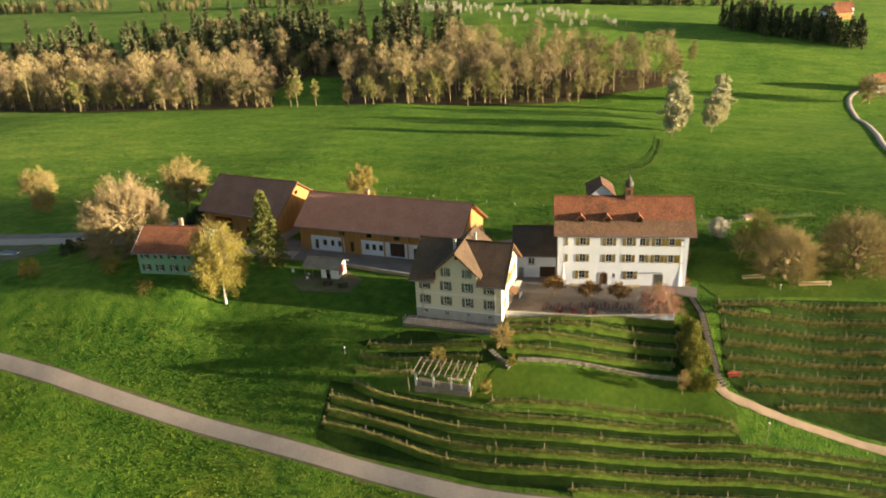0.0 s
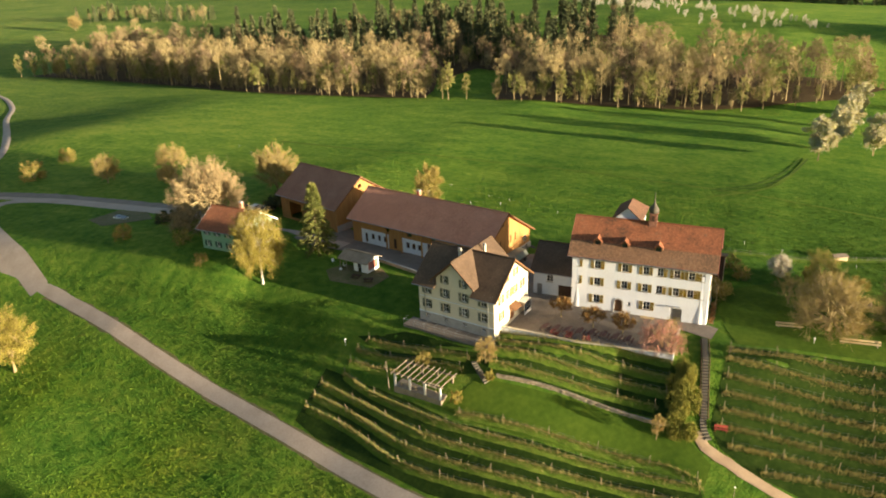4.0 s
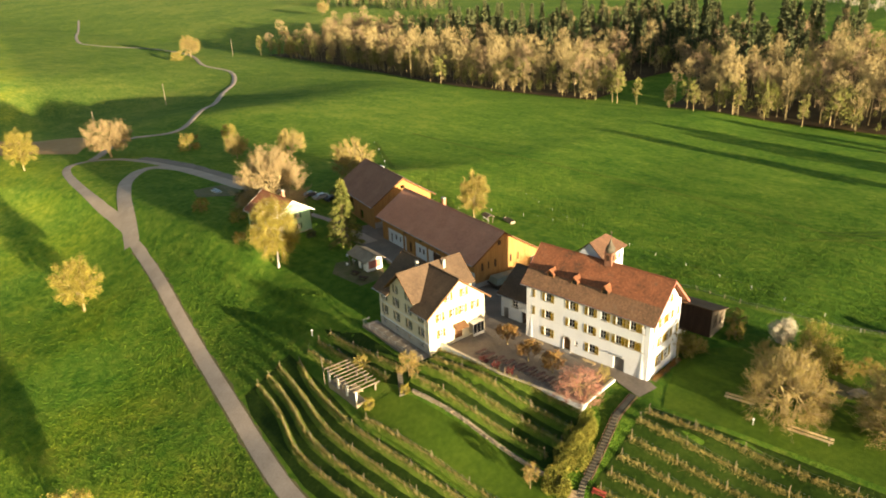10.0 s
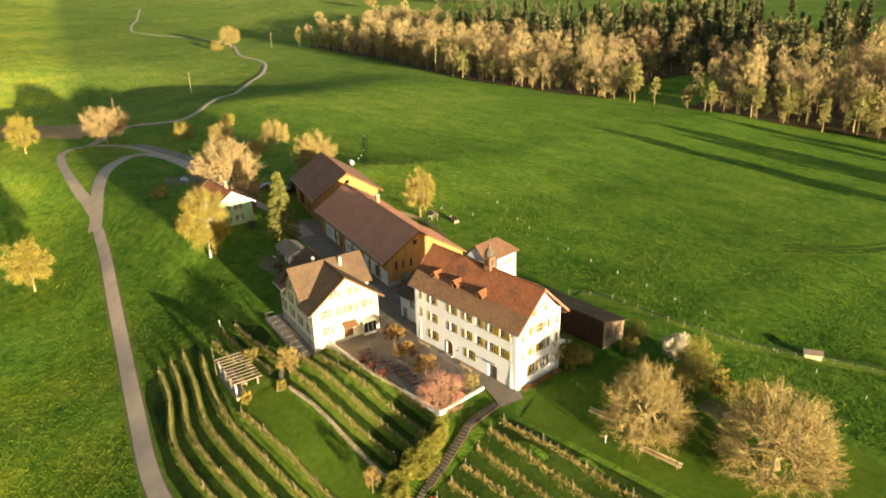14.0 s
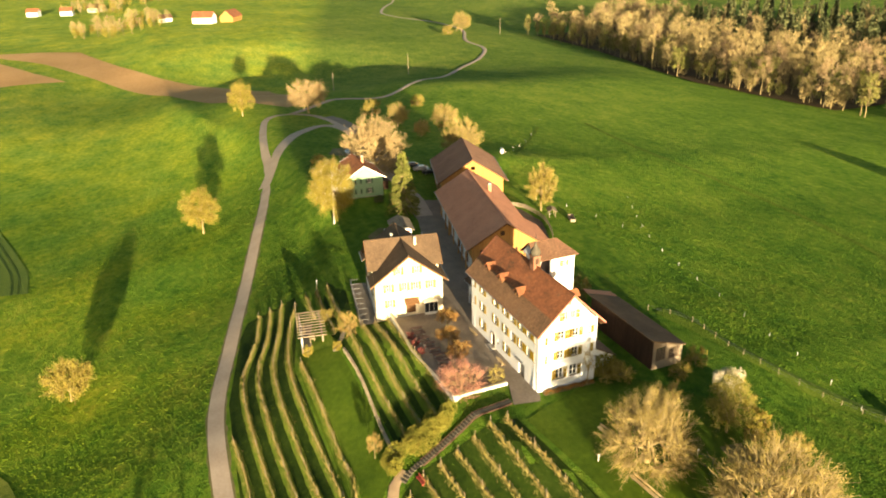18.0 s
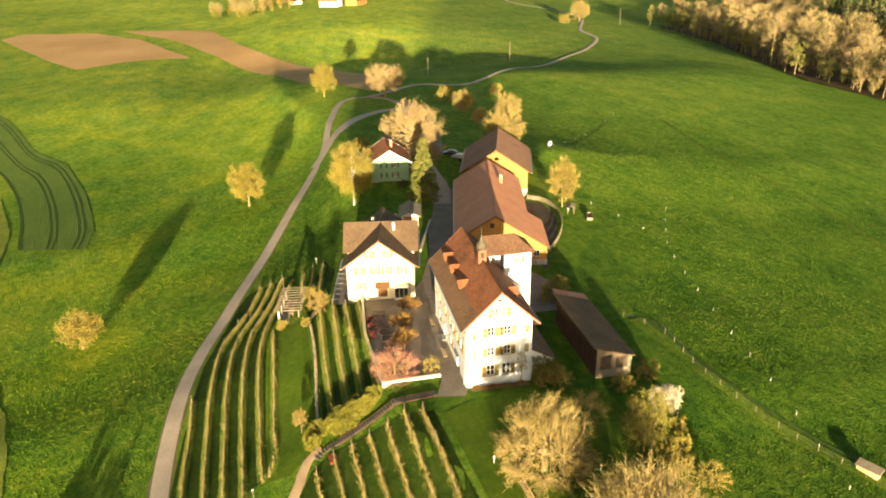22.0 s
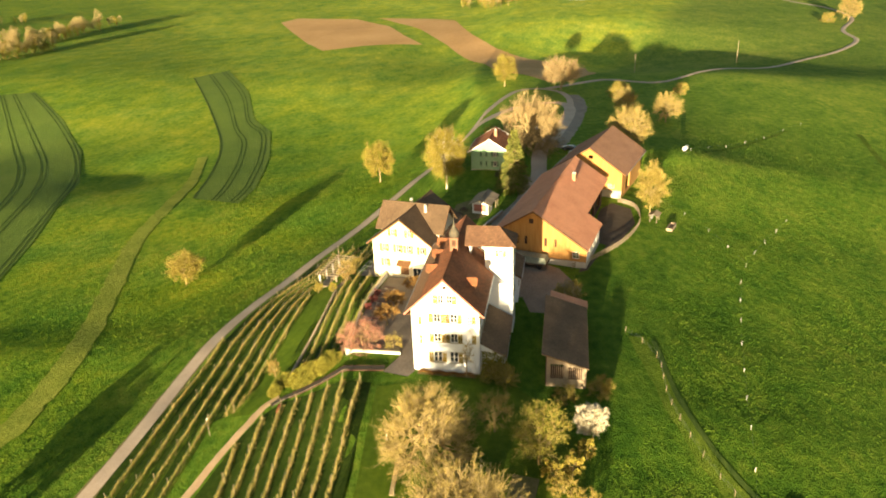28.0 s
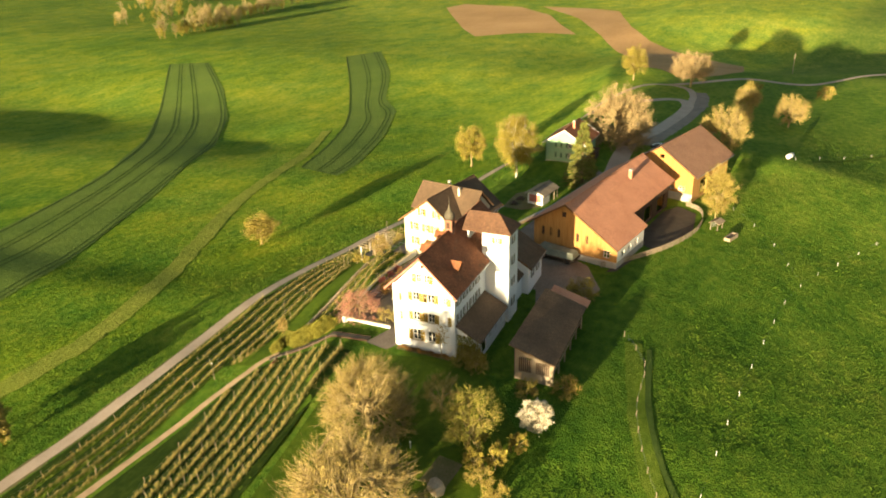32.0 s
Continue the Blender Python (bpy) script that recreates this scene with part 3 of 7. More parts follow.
def window_frame_vf(w, h, bars=1):
    t, d = 0.09, 0.08
    p = [box(-w / 2, -w / 2 + t, 0, d, 0, h), box(w / 2 - t, w / 2, 0, d, 0, h), box(-w / 2 + t, w / 2 - t, 0, d, 0, t), box(-w / 2 + t, w / 2 - t, 0, d, h - t, h), box(-0.045, 0.045, 0.003, d - 0.003, t, h - t)]
    for k in range(bars):
        z = t + (h - 2 * t) * (k + 1) / (bars + 1)
        p += [box(-w / 2 + t, -0.045, 0.01, d - 0.01, z - 0.025, z + 0.025), box(0.045, w / 2 - t, 0.01, d - 0.01, z - 0.025, z + 0.025)]
    return joined(*p)


def shutter_vf(w, h):
    t = 0.07
    p = [box(0, t, 0, 0.05, 0, h), box(w - t, w, 0, 0.05, 0, h), box(t, w - t, 0, 0.05, 0, t), box(t, w - t, 0, 0.05, h - t, h), box(t, w - t, 0, 0.05, h / 2 - t / 2, h / 2 + t / 2)]
    z = t + 0.03
    while z < h - t - 0.08:
        if abs(z - h / 2) > t:
            p.append(([(t, 0.012, z), (w - t, 0.012, z), (w - t, 0.04, z + 0.07), (t, 0.04, z + 0.07)], [(0, 1, 2, 3), (3, 2, 1, 0)]))
        z += 0.1
    return joined(*p)


def put_window(house, m, s, z, w, h, paint=None, sw=0.5, sides="lr", sill=True, bars=1):
    """A window in the wall with frame m, its middle at s and its foot at z; shutters of the given paint folded back on the wall."""
    at = m @ Matrix.Translation((s, 0.14, z))
    win = part("window", shared(("window", w, h, bars), lambda: window_frame_vf(w, h, bars), WHITE_PAINT), None, house, "", at=at)
    part("pane", shared(("pane", w, h), lambda: box(-w / 2 + 0.085, w / 2 - 0.085, 0.03, 0.05, 0.085, h - 0.085), GLASS), None, win, "dark glass pane")
    if sill:
        part("sill", shared(("sill", w), lambda: box(-w / 2 - 0.08, w / 2 + 0.08, -0.22, 0.0, -0.09, 0.0), PLINTH), None, win)
    if paint:
        sh = shared(("shutter", sw, h, paint.name), lambda: shutter_vf(sw, h), paint)
        if "l" in sides:
            part("shutter", sh, None, house, "", at=m @ Matrix.Translation((s - w / 2 - sw - 0.03, -0.055, z)))
        if "r" in sides:
            part("shutter", sh, None, house, "", at=m @ Matrix.Translation((s + w / 2 + 0.03, -0.055, z)))
    return (s - w / 2, s + w / 2, z, z + h)


def slab(a, b, th):
    """A roof slope: a, b = eave ends and ridge ends as (x, y, z); th below the surface."""
    q = [a[0], a[1], b[1], b[0]]
    return hexa([(x, y, z - th) for x, y, z in q], q)


def uvx(k=1.35):
    return lambda c: (c.x, c.y * k)


def uvy(k=1.35):
    return lambda c: (c.y, c.x * k)


def ridge_tiles(p0, p1, r=0.16):
    p0, p1 = Vector(p0), Vector(p1)
    n = max(2, int((p1 - p0).length / 0.4))
    out = []
    for i in range(n):
        a, b = p0.lerp(p1, i / n), p0.lerp(p1, (i + 1.08) / n)
        out.append(rod(a, b, r, r * 0.86, 7))
    return joined(*out)


def gable_roof(house, x0, x1, ys, zs, yn, zn, yr, zr, tile, trim=None, th=0.22, label="", gutter=True):
    """Two slopes with the ridge along x; ys, zs and yn, zn: the eaves."""
    k = math.hypot(yr - ys, zr - zs) / abs(yr - ys)
    for nm, ye, ze in (("roof_slope", ys, zs), ("roof_slope", yn, zn)):
        a, b = ((x0, ye, ze), (x1, ye, ze)), ((x0, yr, zr), (x1, yr, zr))
        if ye > yr:
            a, b = (a[1], a[0]), (b[1], b[0])
        part(nm, slab(a, b, th), tile, house, label, uv=uvx(k))
        if gutter:
            g = -0.09 if ye < yr else 0.09
            part("gutter", rod((x0 + 0.05, ye + g, ze - 0.1), (x1 - 0.05, ye + g, ze - 0.1), 0.08, n=6), METAL, house)
    part("ridge", ridge_tiles((x0, yr, zr + 0.02), (x1, yr, zr + 0.02)), tile, house)
    if trim:
        for x in (x0 - 0.05, x1 + 0.003):
            for ye, ze in ((ys, zs), (yn, zn)):
                part("verge_board", hexa([(x, ye, ze - 0.3), (x + 0.047, ye, ze - 0.3), (x + 0.047, ye, ze + 0.03), (x, ye, ze + 0.03)], [(x, yr, zr - 0.3), (x + 0.047, yr, zr - 0.3), (x + 0.047, yr, zr + 0.03), (x, yr, zr + 0.03)]), trim, house)


def gable_roof_y(house, x0, x1, xr, ze, zr, y0, y1, tile, trim=None, th=0.2, label="", ends=(1, 1)):
    """Two slopes with the ridge along y, from y0 to y1; it may run into another roof."""
    k = math.hypot(xr - x0, zr - ze) / abs(xr - x0)
    for xe in (x0, x1):
        a, b = ((xe, y0, ze), (xe, y1, ze)), ((xr, y0, zr), (xr, y1, zr))
        if xe < xr:
            a, b = (a[1], a[0]), (b[1], b[0])
        part("roof_slope", slab(a, b, th), tile, house, label, uv=uvy(k))
        if trim:
            for y, on in ((y0 - 0.05, ends[0]), (y1 + 0.003, ends[1])):
                if on:
                    part("verge_board", hexa([(xe, y, ze - 0.26), (xe, y + 0.047, ze - 0.26), (xe, y + 0.047, ze + 0.03), (xe, y, ze + 0.03)], [(xr, y, zr - 0.26), (xr, y + 0.047, zr - 0.26), (xr, y + 0.047, zr + 0.03), (xr, y, zr + 0.03)]), trim, house)
    part("ridge", ridge_tiles((xr, y0, zr + 0.02), (xr, y1, zr + 0.02), 0.14), tile, house)


def chimney(house, x, y, z0, z1, w=0.6, paint=None):
    c = part("chimney", joined(box(x - w / 2, x + w / 2, y - w / 2, y + w / 2, z0, z1), box(x - w / 2 - 0.06, x + w / 2 + 0.06, y - w / 2 - 0.06, y + w / 2 + 0.06, z1, z1 + 0.1)), paint or PLASTER, house)
    part("chimney_cap", joined(box(x - w / 2, x - w / 2 + 0.1, y - w / 2, y + w / 2, z1 + 0.1, z1 + 0.35), box(x + w / 2 - 0.1, x + w / 2, y - w / 2, y + w / 2, z1 + 0.1, z1 + 0.35), box(x - w / 2 - 0.05, x + w / 2 + 0.05, y - w / 2 - 0.05, y + w / 2 + 0.05, z1 + 0.35, z1 + 0.42)), PLINTH, c)


def dormer(house, x, y, z, tile, face=-1):
    """A small gabled dormer on a slope; y, z: the foot of its front, which looks along face * y."""
    w, h, d = 0.55, 0.85, 1.7
    m = Matrix.Translation((x, y, z)) @ Matrix.Rotation(0 if face < 0 else math.pi, 4, "Z")
    dm = part("dormer", moved(joined(box(-w, -w + 0.12, 0, d, -0.6, h), box(w - 0.12, w, 0, d, -0.6, h), box(-w + 0.12, w - 0.12, 0.05, d, -0.6, 0.1), hexa([(-w, 0, h), (w, 0, h), (w, 0.12, h), (-w, 0.12, h)], [(-0.02, 0, h + 0.55), (0.02, 0, h + 0.55), (0.02, 0.12, h + 0.55), (-0.02, 0.12, h + 0.55)])), m), DOOR_WOOD, house, "small wooden roof dormer")
    for s in (-1, 1):
        a, b = ((s * 0.85, -0.25, h - 0.12), (s * 0.85, d, h - 0.12)), ((0, -0.25, h + 0.68), (0, d, h + 0.68))
        if s < 0:
            a, b = (a[1], a[0]), (b[1], b[0])
        part("dormer_roof", moved(slab(a, b, 0.09), m), tile, dm, uv=uvy())
    part("dormer_pane", moved(box(-w + 0.13, w - 0.13, 0.1, 0.13, 0.12, h - 0.02), m), GLASS, dm)


# ---- the white manor house ----
L, D, E, RY, RZ = 22.0, 9.5, 10.25, 4.8, 15.05
manor = thing("manor_house", I4, "tall white plastered manor house with red tiled roof and ochre shutters", "house")
SW, EW, NW, WW = turned(0, 0, 0), turned(L, 0, 90), turned(L, D, 180), turned(0, D, -90)
op = []
for row, (z, h) in enumerate(((7.65, 1.4), (4.55, 1.45))):
    for s, w, sides in ((1.0, 0.5, "r"), (4.25, 1.1, "lr"), (8.75, 1.1, "lr"), (12.1, 1.0, "lr"), (14.35, 1.0, "r"), (16.95, 1.0, "lr"), (19.2, 1.0, "lr"), (21.0, 0.5, "l")):
        op.append(put_window(manor, SW, s, z, w, h, OCHRE, 0.55 if w > 0.6 else 0.42, sides))
for s, w, z, h, sides in ((4.25, 1.15, 1.35, 1.5, "lr"), (12.55, 1.15, 1.35, 1.5, "lr")):
    op.append(put_window(manor, SW, s, z, w, h, OCHRE, 0.6, sides))
op.append(put_window(manor, SW, 9.75, 1.6, 0.5, 0.75, None, sill=True, bars=0))
op += [(7.35, 8.65, 0.25, 2.55), (16.4, 18.2, 0.0, 2.3)]
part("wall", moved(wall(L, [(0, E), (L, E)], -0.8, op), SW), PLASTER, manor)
arch = [(0.65 * math.cos(a), 1.65 + 0.62 * math.sin(a)) for a in np.linspace(0, math.pi, 9)]
part("door", ([(8 + x, 0.2, 0.25 + z) for x, z in [(0.65, 0)] + arch + [(-0.65, 0)]] + [(8 + x, 0.28, 0.25 + z) for x, z in [(0.65, 0)] + arch + [(-0.65, 0)]], [tuple(range(10, -1, -1)), tuple(range(11, 22))]), DOOR_WOOD, manor, "arched dark oak front door")
part("door_surround", joined(box(7.2, 7.348, -0.06, 0.1, 0, 1.95), box(8.652, 8.8, -0.06, 0.1, 0, 1.95), *[hexa([(8 + 0.651 * math.cos(a), -0.06, 1.9 + 0.63 * math.sin(a)), (8 + 0.651 * math.cos(a), 0.1, 1.9 + 0.63 * math.sin(a)), (8 + 0.83 * math.cos(a), 0.1, 1.9 + 0.82 * math.sin(a)), (8 + 0.83 * math.cos(a), -0.06, 1.9 + 0.82 * math.sin(a))], [(8 + 0.651 * math.cos(b), -0.06, 1.9 + 0.63 * math.sin(b)), (8 + 0.651 * math.cos(b), 0.1, 1.9 + 0.63 * math.sin(b)), (8 + 0.83 * math.cos(b), 0.1, 1.9 + 0.82 * math.sin(b)), (8 + 0.83 * math.cos(b), -0.06, 1.9 + 0.82 * math.sin(b))]) for a, b in zip(np.linspace(0, math.pi, 9), np.linspace(0, math.pi, 9)[1:])]), PLINTH, manor)
part("door_step", joined(box(6.9, 9.1, -1.0, 0, -0.3, 0.12), box(7.1, 8.9, -0.6, 0.2, 0.12, 0.25)), PLINTH, manor)
gd = part("garage_door", joined(box(16.4, 18.2, 0.2, 0.27, 0, 2.3), *[box(16.4, 18.2, 0.17, 0.2, z, z + 0.09) for z in (0.0, 0.75, 1.45, 2.21)], *[box(x, x + 0.09, 0.165, 0.2, 0, 2.3) for x in (16.4, 17.26, 18.11)]), METAL, manor, "grey double door")
part("door_canopy", joined(box(15.6, 17.9, -0.45, -0.02, 2.62, 2.7)), METAL, manor)
op = []
for s, z, w, h, sides, sw in ((3.55, 1.5, 1.25, 1.75, "lr", 0.6), (5.85, 1.5, 1.25, 1.75, "r", 0.6), (3.6, 4.75, 1.05, 1.45, "lr", 0.6), (5.95, 4.75, 1.05, 1.45, "lr", 0.6), (3.6, 7.9, 1.05, 1.4, "lr", 0.6), (5.95, 7.9, 1.05, 1.4, "lr", 0.6), (8.15, 4.75, 0.6, 1.4, "r", 0.55), (8.15, 7.9, 0.6, 1.2, "r", 0.55), (0.75, 4.5, 0.45, 1.3, "r", 0.42), (0.75, 7.6, 0.45, 1.2, "r", 0.42), (4.2, 10.9, 0.8, 1.3, "l", 0.6), (5.4, 10.9, 0.8, 1.3, "r", 0.6)):
    op.append(put_window(manor, EW, s, z, w, h, OCHRE, sw, sides))
op.append((4.55, 5.05, 13.1, 13.6))
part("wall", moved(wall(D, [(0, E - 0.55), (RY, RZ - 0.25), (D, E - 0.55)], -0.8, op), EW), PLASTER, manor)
part("vent", moved(box(4.55, 5.05, 0.15, 0.2, 13.1, 13.6), EW), DARK_WOOD, manor)
op = [put_window(manor, NW, s, z, 0.95, 1.35, OLIVE, 0.45, "lr") for z in (7.7, 5.0) for s in (1.6, 4.0, 6.4, 8.8)]
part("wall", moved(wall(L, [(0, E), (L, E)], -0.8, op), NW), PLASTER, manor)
op = [put_window(manor, WW, s, z, 0.95, 1.35, OCHRE, 0.5, "lr") for z in (7.7, 10.7) for s in (3.6, 5.9)]
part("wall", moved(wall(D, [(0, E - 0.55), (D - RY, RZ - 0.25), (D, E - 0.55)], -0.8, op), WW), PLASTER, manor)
def flare(cx, cy, r0, r1, z1):
    """A rounded corner that spreads towards its foot."""
    return moved(lathe([(r0, -0.8), (r0 * 0.8 + r1 * 0.2, 0.8), (r0 * 0.45 + r1 * 0.55, 2.2), (r0 * 0.15 + r1 * 0.85, 3.6), (r1, z1)], 20), Matrix.Translation((cx, cy, 0)))


part("corner_buttress", flare(20.9, 1.1, 1.26, 1.11, 8.5), PLASTER, manor, "rounded flared corner", smooth=True)
part("corner_buttress", flare(21.0, 8.5, 1.16, 1.01, 7.0), PLASTER, manor, smooth=True)
part("corner_buttress", flare(0.95, 0.95, 1.05, 0.96, 9.2), PLASTER, manor, smooth=True)
gable_roof(manor, -0.7, 23.0, -0.75, 9.75, D + 0.75, 9.75, RY, RZ, TILE_RED, PINK_TRIM)
# browner band laid over the lower courses of the south slope
part("older_tiles", hexa([(-0.69, -0.74, 9.76), (22.99, -0.74, 9.76), (22.99, 1.45, 11.851), (-0.69, 1.45, 11.851)], [(-0.69, -0.755, 9.79), (22.99, -0.755, 9.79), (22.99, 1.435, 11.881), (-0.69, 1.435, 11.881)]), TILE_EAVES, manor, "brown tiles along the eaves", uv=uvx(1.38))
part("eaves_board", joined(box(-0.5, 22.8, -0.6, -0.02, 9.42, 9.5), box(-0.5, 22.8, D + 0.02, D + 0.6, 9.42, 9.5)), DOOR_WOOD, manor)
for x in (3.85, 8.3, 13.65):
    dormer(manor, x, 1.0, 11.35, TILE_RED)
for x in (17.5,):
    dormer(manor, x, 8.6, 11.35, TILE_RED, 1)
# bell turret on the ridge
BELL = Matrix.Translation((12.1, 4.8, 0))
SHINGLE = mat("turret_shingles", [(0.16, 0.075, 0.05), (0.22, 0.105, 0.068), (0.29, 0.15, 0.10)], scale=1.2, fine=7, bump=0.4, dist=0.03)
tur = part("bell_turret", moved(joined(box(-0.6, 0.6, -0.6, 0.6, 13.6, 16.6), box(-0.7, 0.7, -0.7, 0.7, 16.6, 16.74)), BELL), SHINGLE, manor, "shingled bell turret")
part("onion_dome", moved(lathe([(0.66, 16.74), (0.74, 16.95), (0.77, 17.25), (0.68, 17.6), (0.42, 17.95), (0.24, 18.25), (0.13, 18.6), (0.07, 18.95), (0.04, 19.1)], 12), BELL), COPPER, tur, "dark sheet-metal onion dome", smooth=True)
part("finial", moved(joined(rod((0, 0, 19.0), (0, 0, 20.2), 0.03), lathe([(0.02, 19.35), (0.1, 19.44), (0.1, 19.52), (0.02, 19.62)], 8), rod((-0.2, 0, 19.95), (0.2, 0, 19.95), 0.025)), BELL), COPPER, tur)
for a in range(4):
    part("bell_opening", moved(joined(box(-0.26, 0.26, -0.635, -0.603, 15.4, 16.35)), BELL @ Matrix.Rotation(a * math.pi / 2, 4, "Z")), DARK_WOOD, tur)
# stair tower on the north side
TX0, TX1, TY1, TE = 5.6, 9.75, 13.2, 14.65
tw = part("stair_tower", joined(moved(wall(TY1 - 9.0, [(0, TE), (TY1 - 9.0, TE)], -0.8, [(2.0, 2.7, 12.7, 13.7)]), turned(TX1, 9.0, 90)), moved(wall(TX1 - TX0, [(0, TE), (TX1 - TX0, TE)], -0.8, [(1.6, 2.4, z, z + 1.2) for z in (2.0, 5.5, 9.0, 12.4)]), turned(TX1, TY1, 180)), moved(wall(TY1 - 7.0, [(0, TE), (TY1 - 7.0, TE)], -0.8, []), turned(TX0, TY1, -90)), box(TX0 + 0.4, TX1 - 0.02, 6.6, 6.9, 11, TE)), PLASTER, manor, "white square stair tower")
put_window(manor, turned(TX1, 9.0, 90), 2.35, 12.7, 0.7, 1.0, OCHRE, 0.4, "lr")
for z in (2.0, 5.5, 9.0, 12.4):
    put_window(manor, turned(TX1, TY1, 180), 2.0, z, 0.8, 1.2, OLIVE, 0.38, "lr")
tx, o = (TX0 + TX1) / 2, 0.45
for q in ([(TX0 - o, 6.0, TE - 0.1), (tx, 6.0, 16.75), (tx, 11.0, 16.75), (TX0 - o, TY1 + o, TE - 0.1)], [(TX1 + o, TY1 + o, TE - 0.1), (tx, 11.0, 16.75), (tx, 6.0, 16.75), (TX1 + o, 6.0, TE - 0.1)], [(TX0 - o, TY1 + o, TE - 0.1), (tx, 11.0, 16.75), (tx + 0.01, 11.0, 16.75), (TX1 + o, TY1 + o, TE - 0.1)]):
    part("tower_roof", hexa([(x, y, z - 0.16) for x, y, z in q], q), TILE_BROWN, manor, uv=uvy(1.3))
part("tower_gable", hexa([(TX0, 6.3, TE - 0.2), (TX1, 6.3, TE - 0.2), (TX1, 6.5, TE - 0.2), (TX0, 6.5, TE - 0.2)], [(tx - 0.02, 6.3, 16.6), (tx + 0.02, 6.3, 16.6), (tx + 0.02, 6.5, 16.6), (tx - 0.02, 6.5, 16.6)]), PLASTER, manor)
chimney(manor, 2.2, 9.9, 8.5, 12.0, 0.7, PLINTH)
# low brown roof over the north-east shed
part("lean_to_roof", slab(((21.9, 13.3, 2.9), (10.3, 13.3, 2.9)), ((21.9, 9.55, 4.95), (10.3, 9.55, 4.95)), 0.16), TILE_DARK, manor, "dark brown lean-to roof", uv=uvx(1.15))
part("lean_to_wall", joined(moved(wall(11.0, [(0, 2.85), (11.0, 2.85)], -0.8, [(1.0, 3.2, 0, 2.1), (4.2, 5.2, 1.0, 2.0), (6.5, 7.5, 1.0, 2.0), (8.8, 9.8, 1.0, 2.0)], 0.3), turned(21.6, 12.95, 180)), moved(wall(3.35, [(0, 4.7), (3.35, 2.95)], -0.8, [(1.0, 2.7, 0, 2.0)], 0.3), turned(21.6, 9.6, 90))), PLASTER, manor)
# west annex
annex = thing("annex", I4, "white plastered side building with dark tiled roof beside the manor", "house")
op = [put_window(annex, turned(-7.6, 2.9, 0), 3.0, 2.6, 1.2, 1.3, None), (4.5, 7.3, -0.2, 2.2)]
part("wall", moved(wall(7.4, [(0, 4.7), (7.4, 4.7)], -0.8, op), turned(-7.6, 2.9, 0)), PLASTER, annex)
# dark panel stands in for the shade inside the open gateway
part("gate", box(-3.05, -0.35, 3.15, 3.2, -0.1, 2.2), DARK_WOOD, annex, "dark panel for the shade in the open gateway")
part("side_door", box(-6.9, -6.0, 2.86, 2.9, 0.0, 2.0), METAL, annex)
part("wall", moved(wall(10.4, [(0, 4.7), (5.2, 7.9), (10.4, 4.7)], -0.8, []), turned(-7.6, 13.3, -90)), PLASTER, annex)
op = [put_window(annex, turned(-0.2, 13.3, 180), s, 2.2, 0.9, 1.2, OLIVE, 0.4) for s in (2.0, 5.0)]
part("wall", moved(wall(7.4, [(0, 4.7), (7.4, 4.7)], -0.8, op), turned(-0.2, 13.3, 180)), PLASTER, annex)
part("wall", moved(wall(4.0, [(0, 6.9), (4.0, 4.7)], -0.8, []), turned(-0.15, 9.3, 90)), PLASTER, annex)
gable_roof(annex, -8.1, -0.01, 2.3, 4.45, 13.9, 4.45, 8.1, 8.1, TILE_DARK, DOOR_WOOD)
part("link_roof", slab(((5.5, 12.5, 3.4), (-0.2, 12.5, 3.4)), ((5.5, 9.55, 5.4), (-0.2, 9.55, 5.4)), 0.16), TILE_DARK, annex, uv=uvx(1.2))
part("link_wall", moved(wall(5.4, [(0, 3.5), (5.4, 3.5)], -0.8, [(2, 3, 1, 2.2)], 0.3), turned(5.4, 12.2, 180)), PLASTER, annex)

# ---- the cream house with the cross gable ----
villa = thing("villa", pose(-9.2, -13.8, 0, 0, 0, -10.2), "cream plastered house with cross gable, dark tiled roof and green-grey shutters", "house")
UL, VD, VE, VRY, VRZ = 14.6, 11.7, 6.75, 5.85, 11.2
S_, E_, N_, W_ = turned(-UL, 0, 0), turned(0, 0, 90), turned(0, VD, 180), turned(-UL, VD, -90)
op = [put_window(villa, S_, s, z, 0.95, 1.55, OLIVE, 0.45) for z in (1.75, 4.45) for s in (1.65, 5.3, 8.95, 12.6)]
op += [put_window(villa, S_, s, 7.0, 0.75, 1.4, OLIVE, 0.38) for s in (5.3, 8.9)]
op += [(6.9, 7.4, 10.0, 10.45)]
for s in (1.65, 5.3, 8.95, 12.6):
    op.append(put_window(villa, S_, s, -0.1, 0.8, 0.6, None, bars=0))
part("wall", moved(wall(UL, [(0, VE), (3.6, VE), (3.65, 7.75), (7.1, 11.0), (10.55, 7.75), (10.6, VE), (UL, VE)], 0.9, [o for o in op if o[3] > 1]), S_), CREAM, villa)
part("plinth", moved(wall(UL, [(0, 0.9), (UL, 0.9)], -3.5, [o for o in op if o[3] < 1], 0.44), turned(-UL, -0.04, 0)), PLINTH, villa)
part("string_course", joined(box(-UL - 0.03, 0.03, -0.09, -0.002, 0.86, 1.02), box(-UL - 0.02, 0.02, -0.06, -0.002, 3.75, 3.87)), PLASTER, villa)
part("vent", moved(box(6.9, 7.4, 0.15, 0.2, 10.0, 10.45), S_), DARK_WOOD, villa)
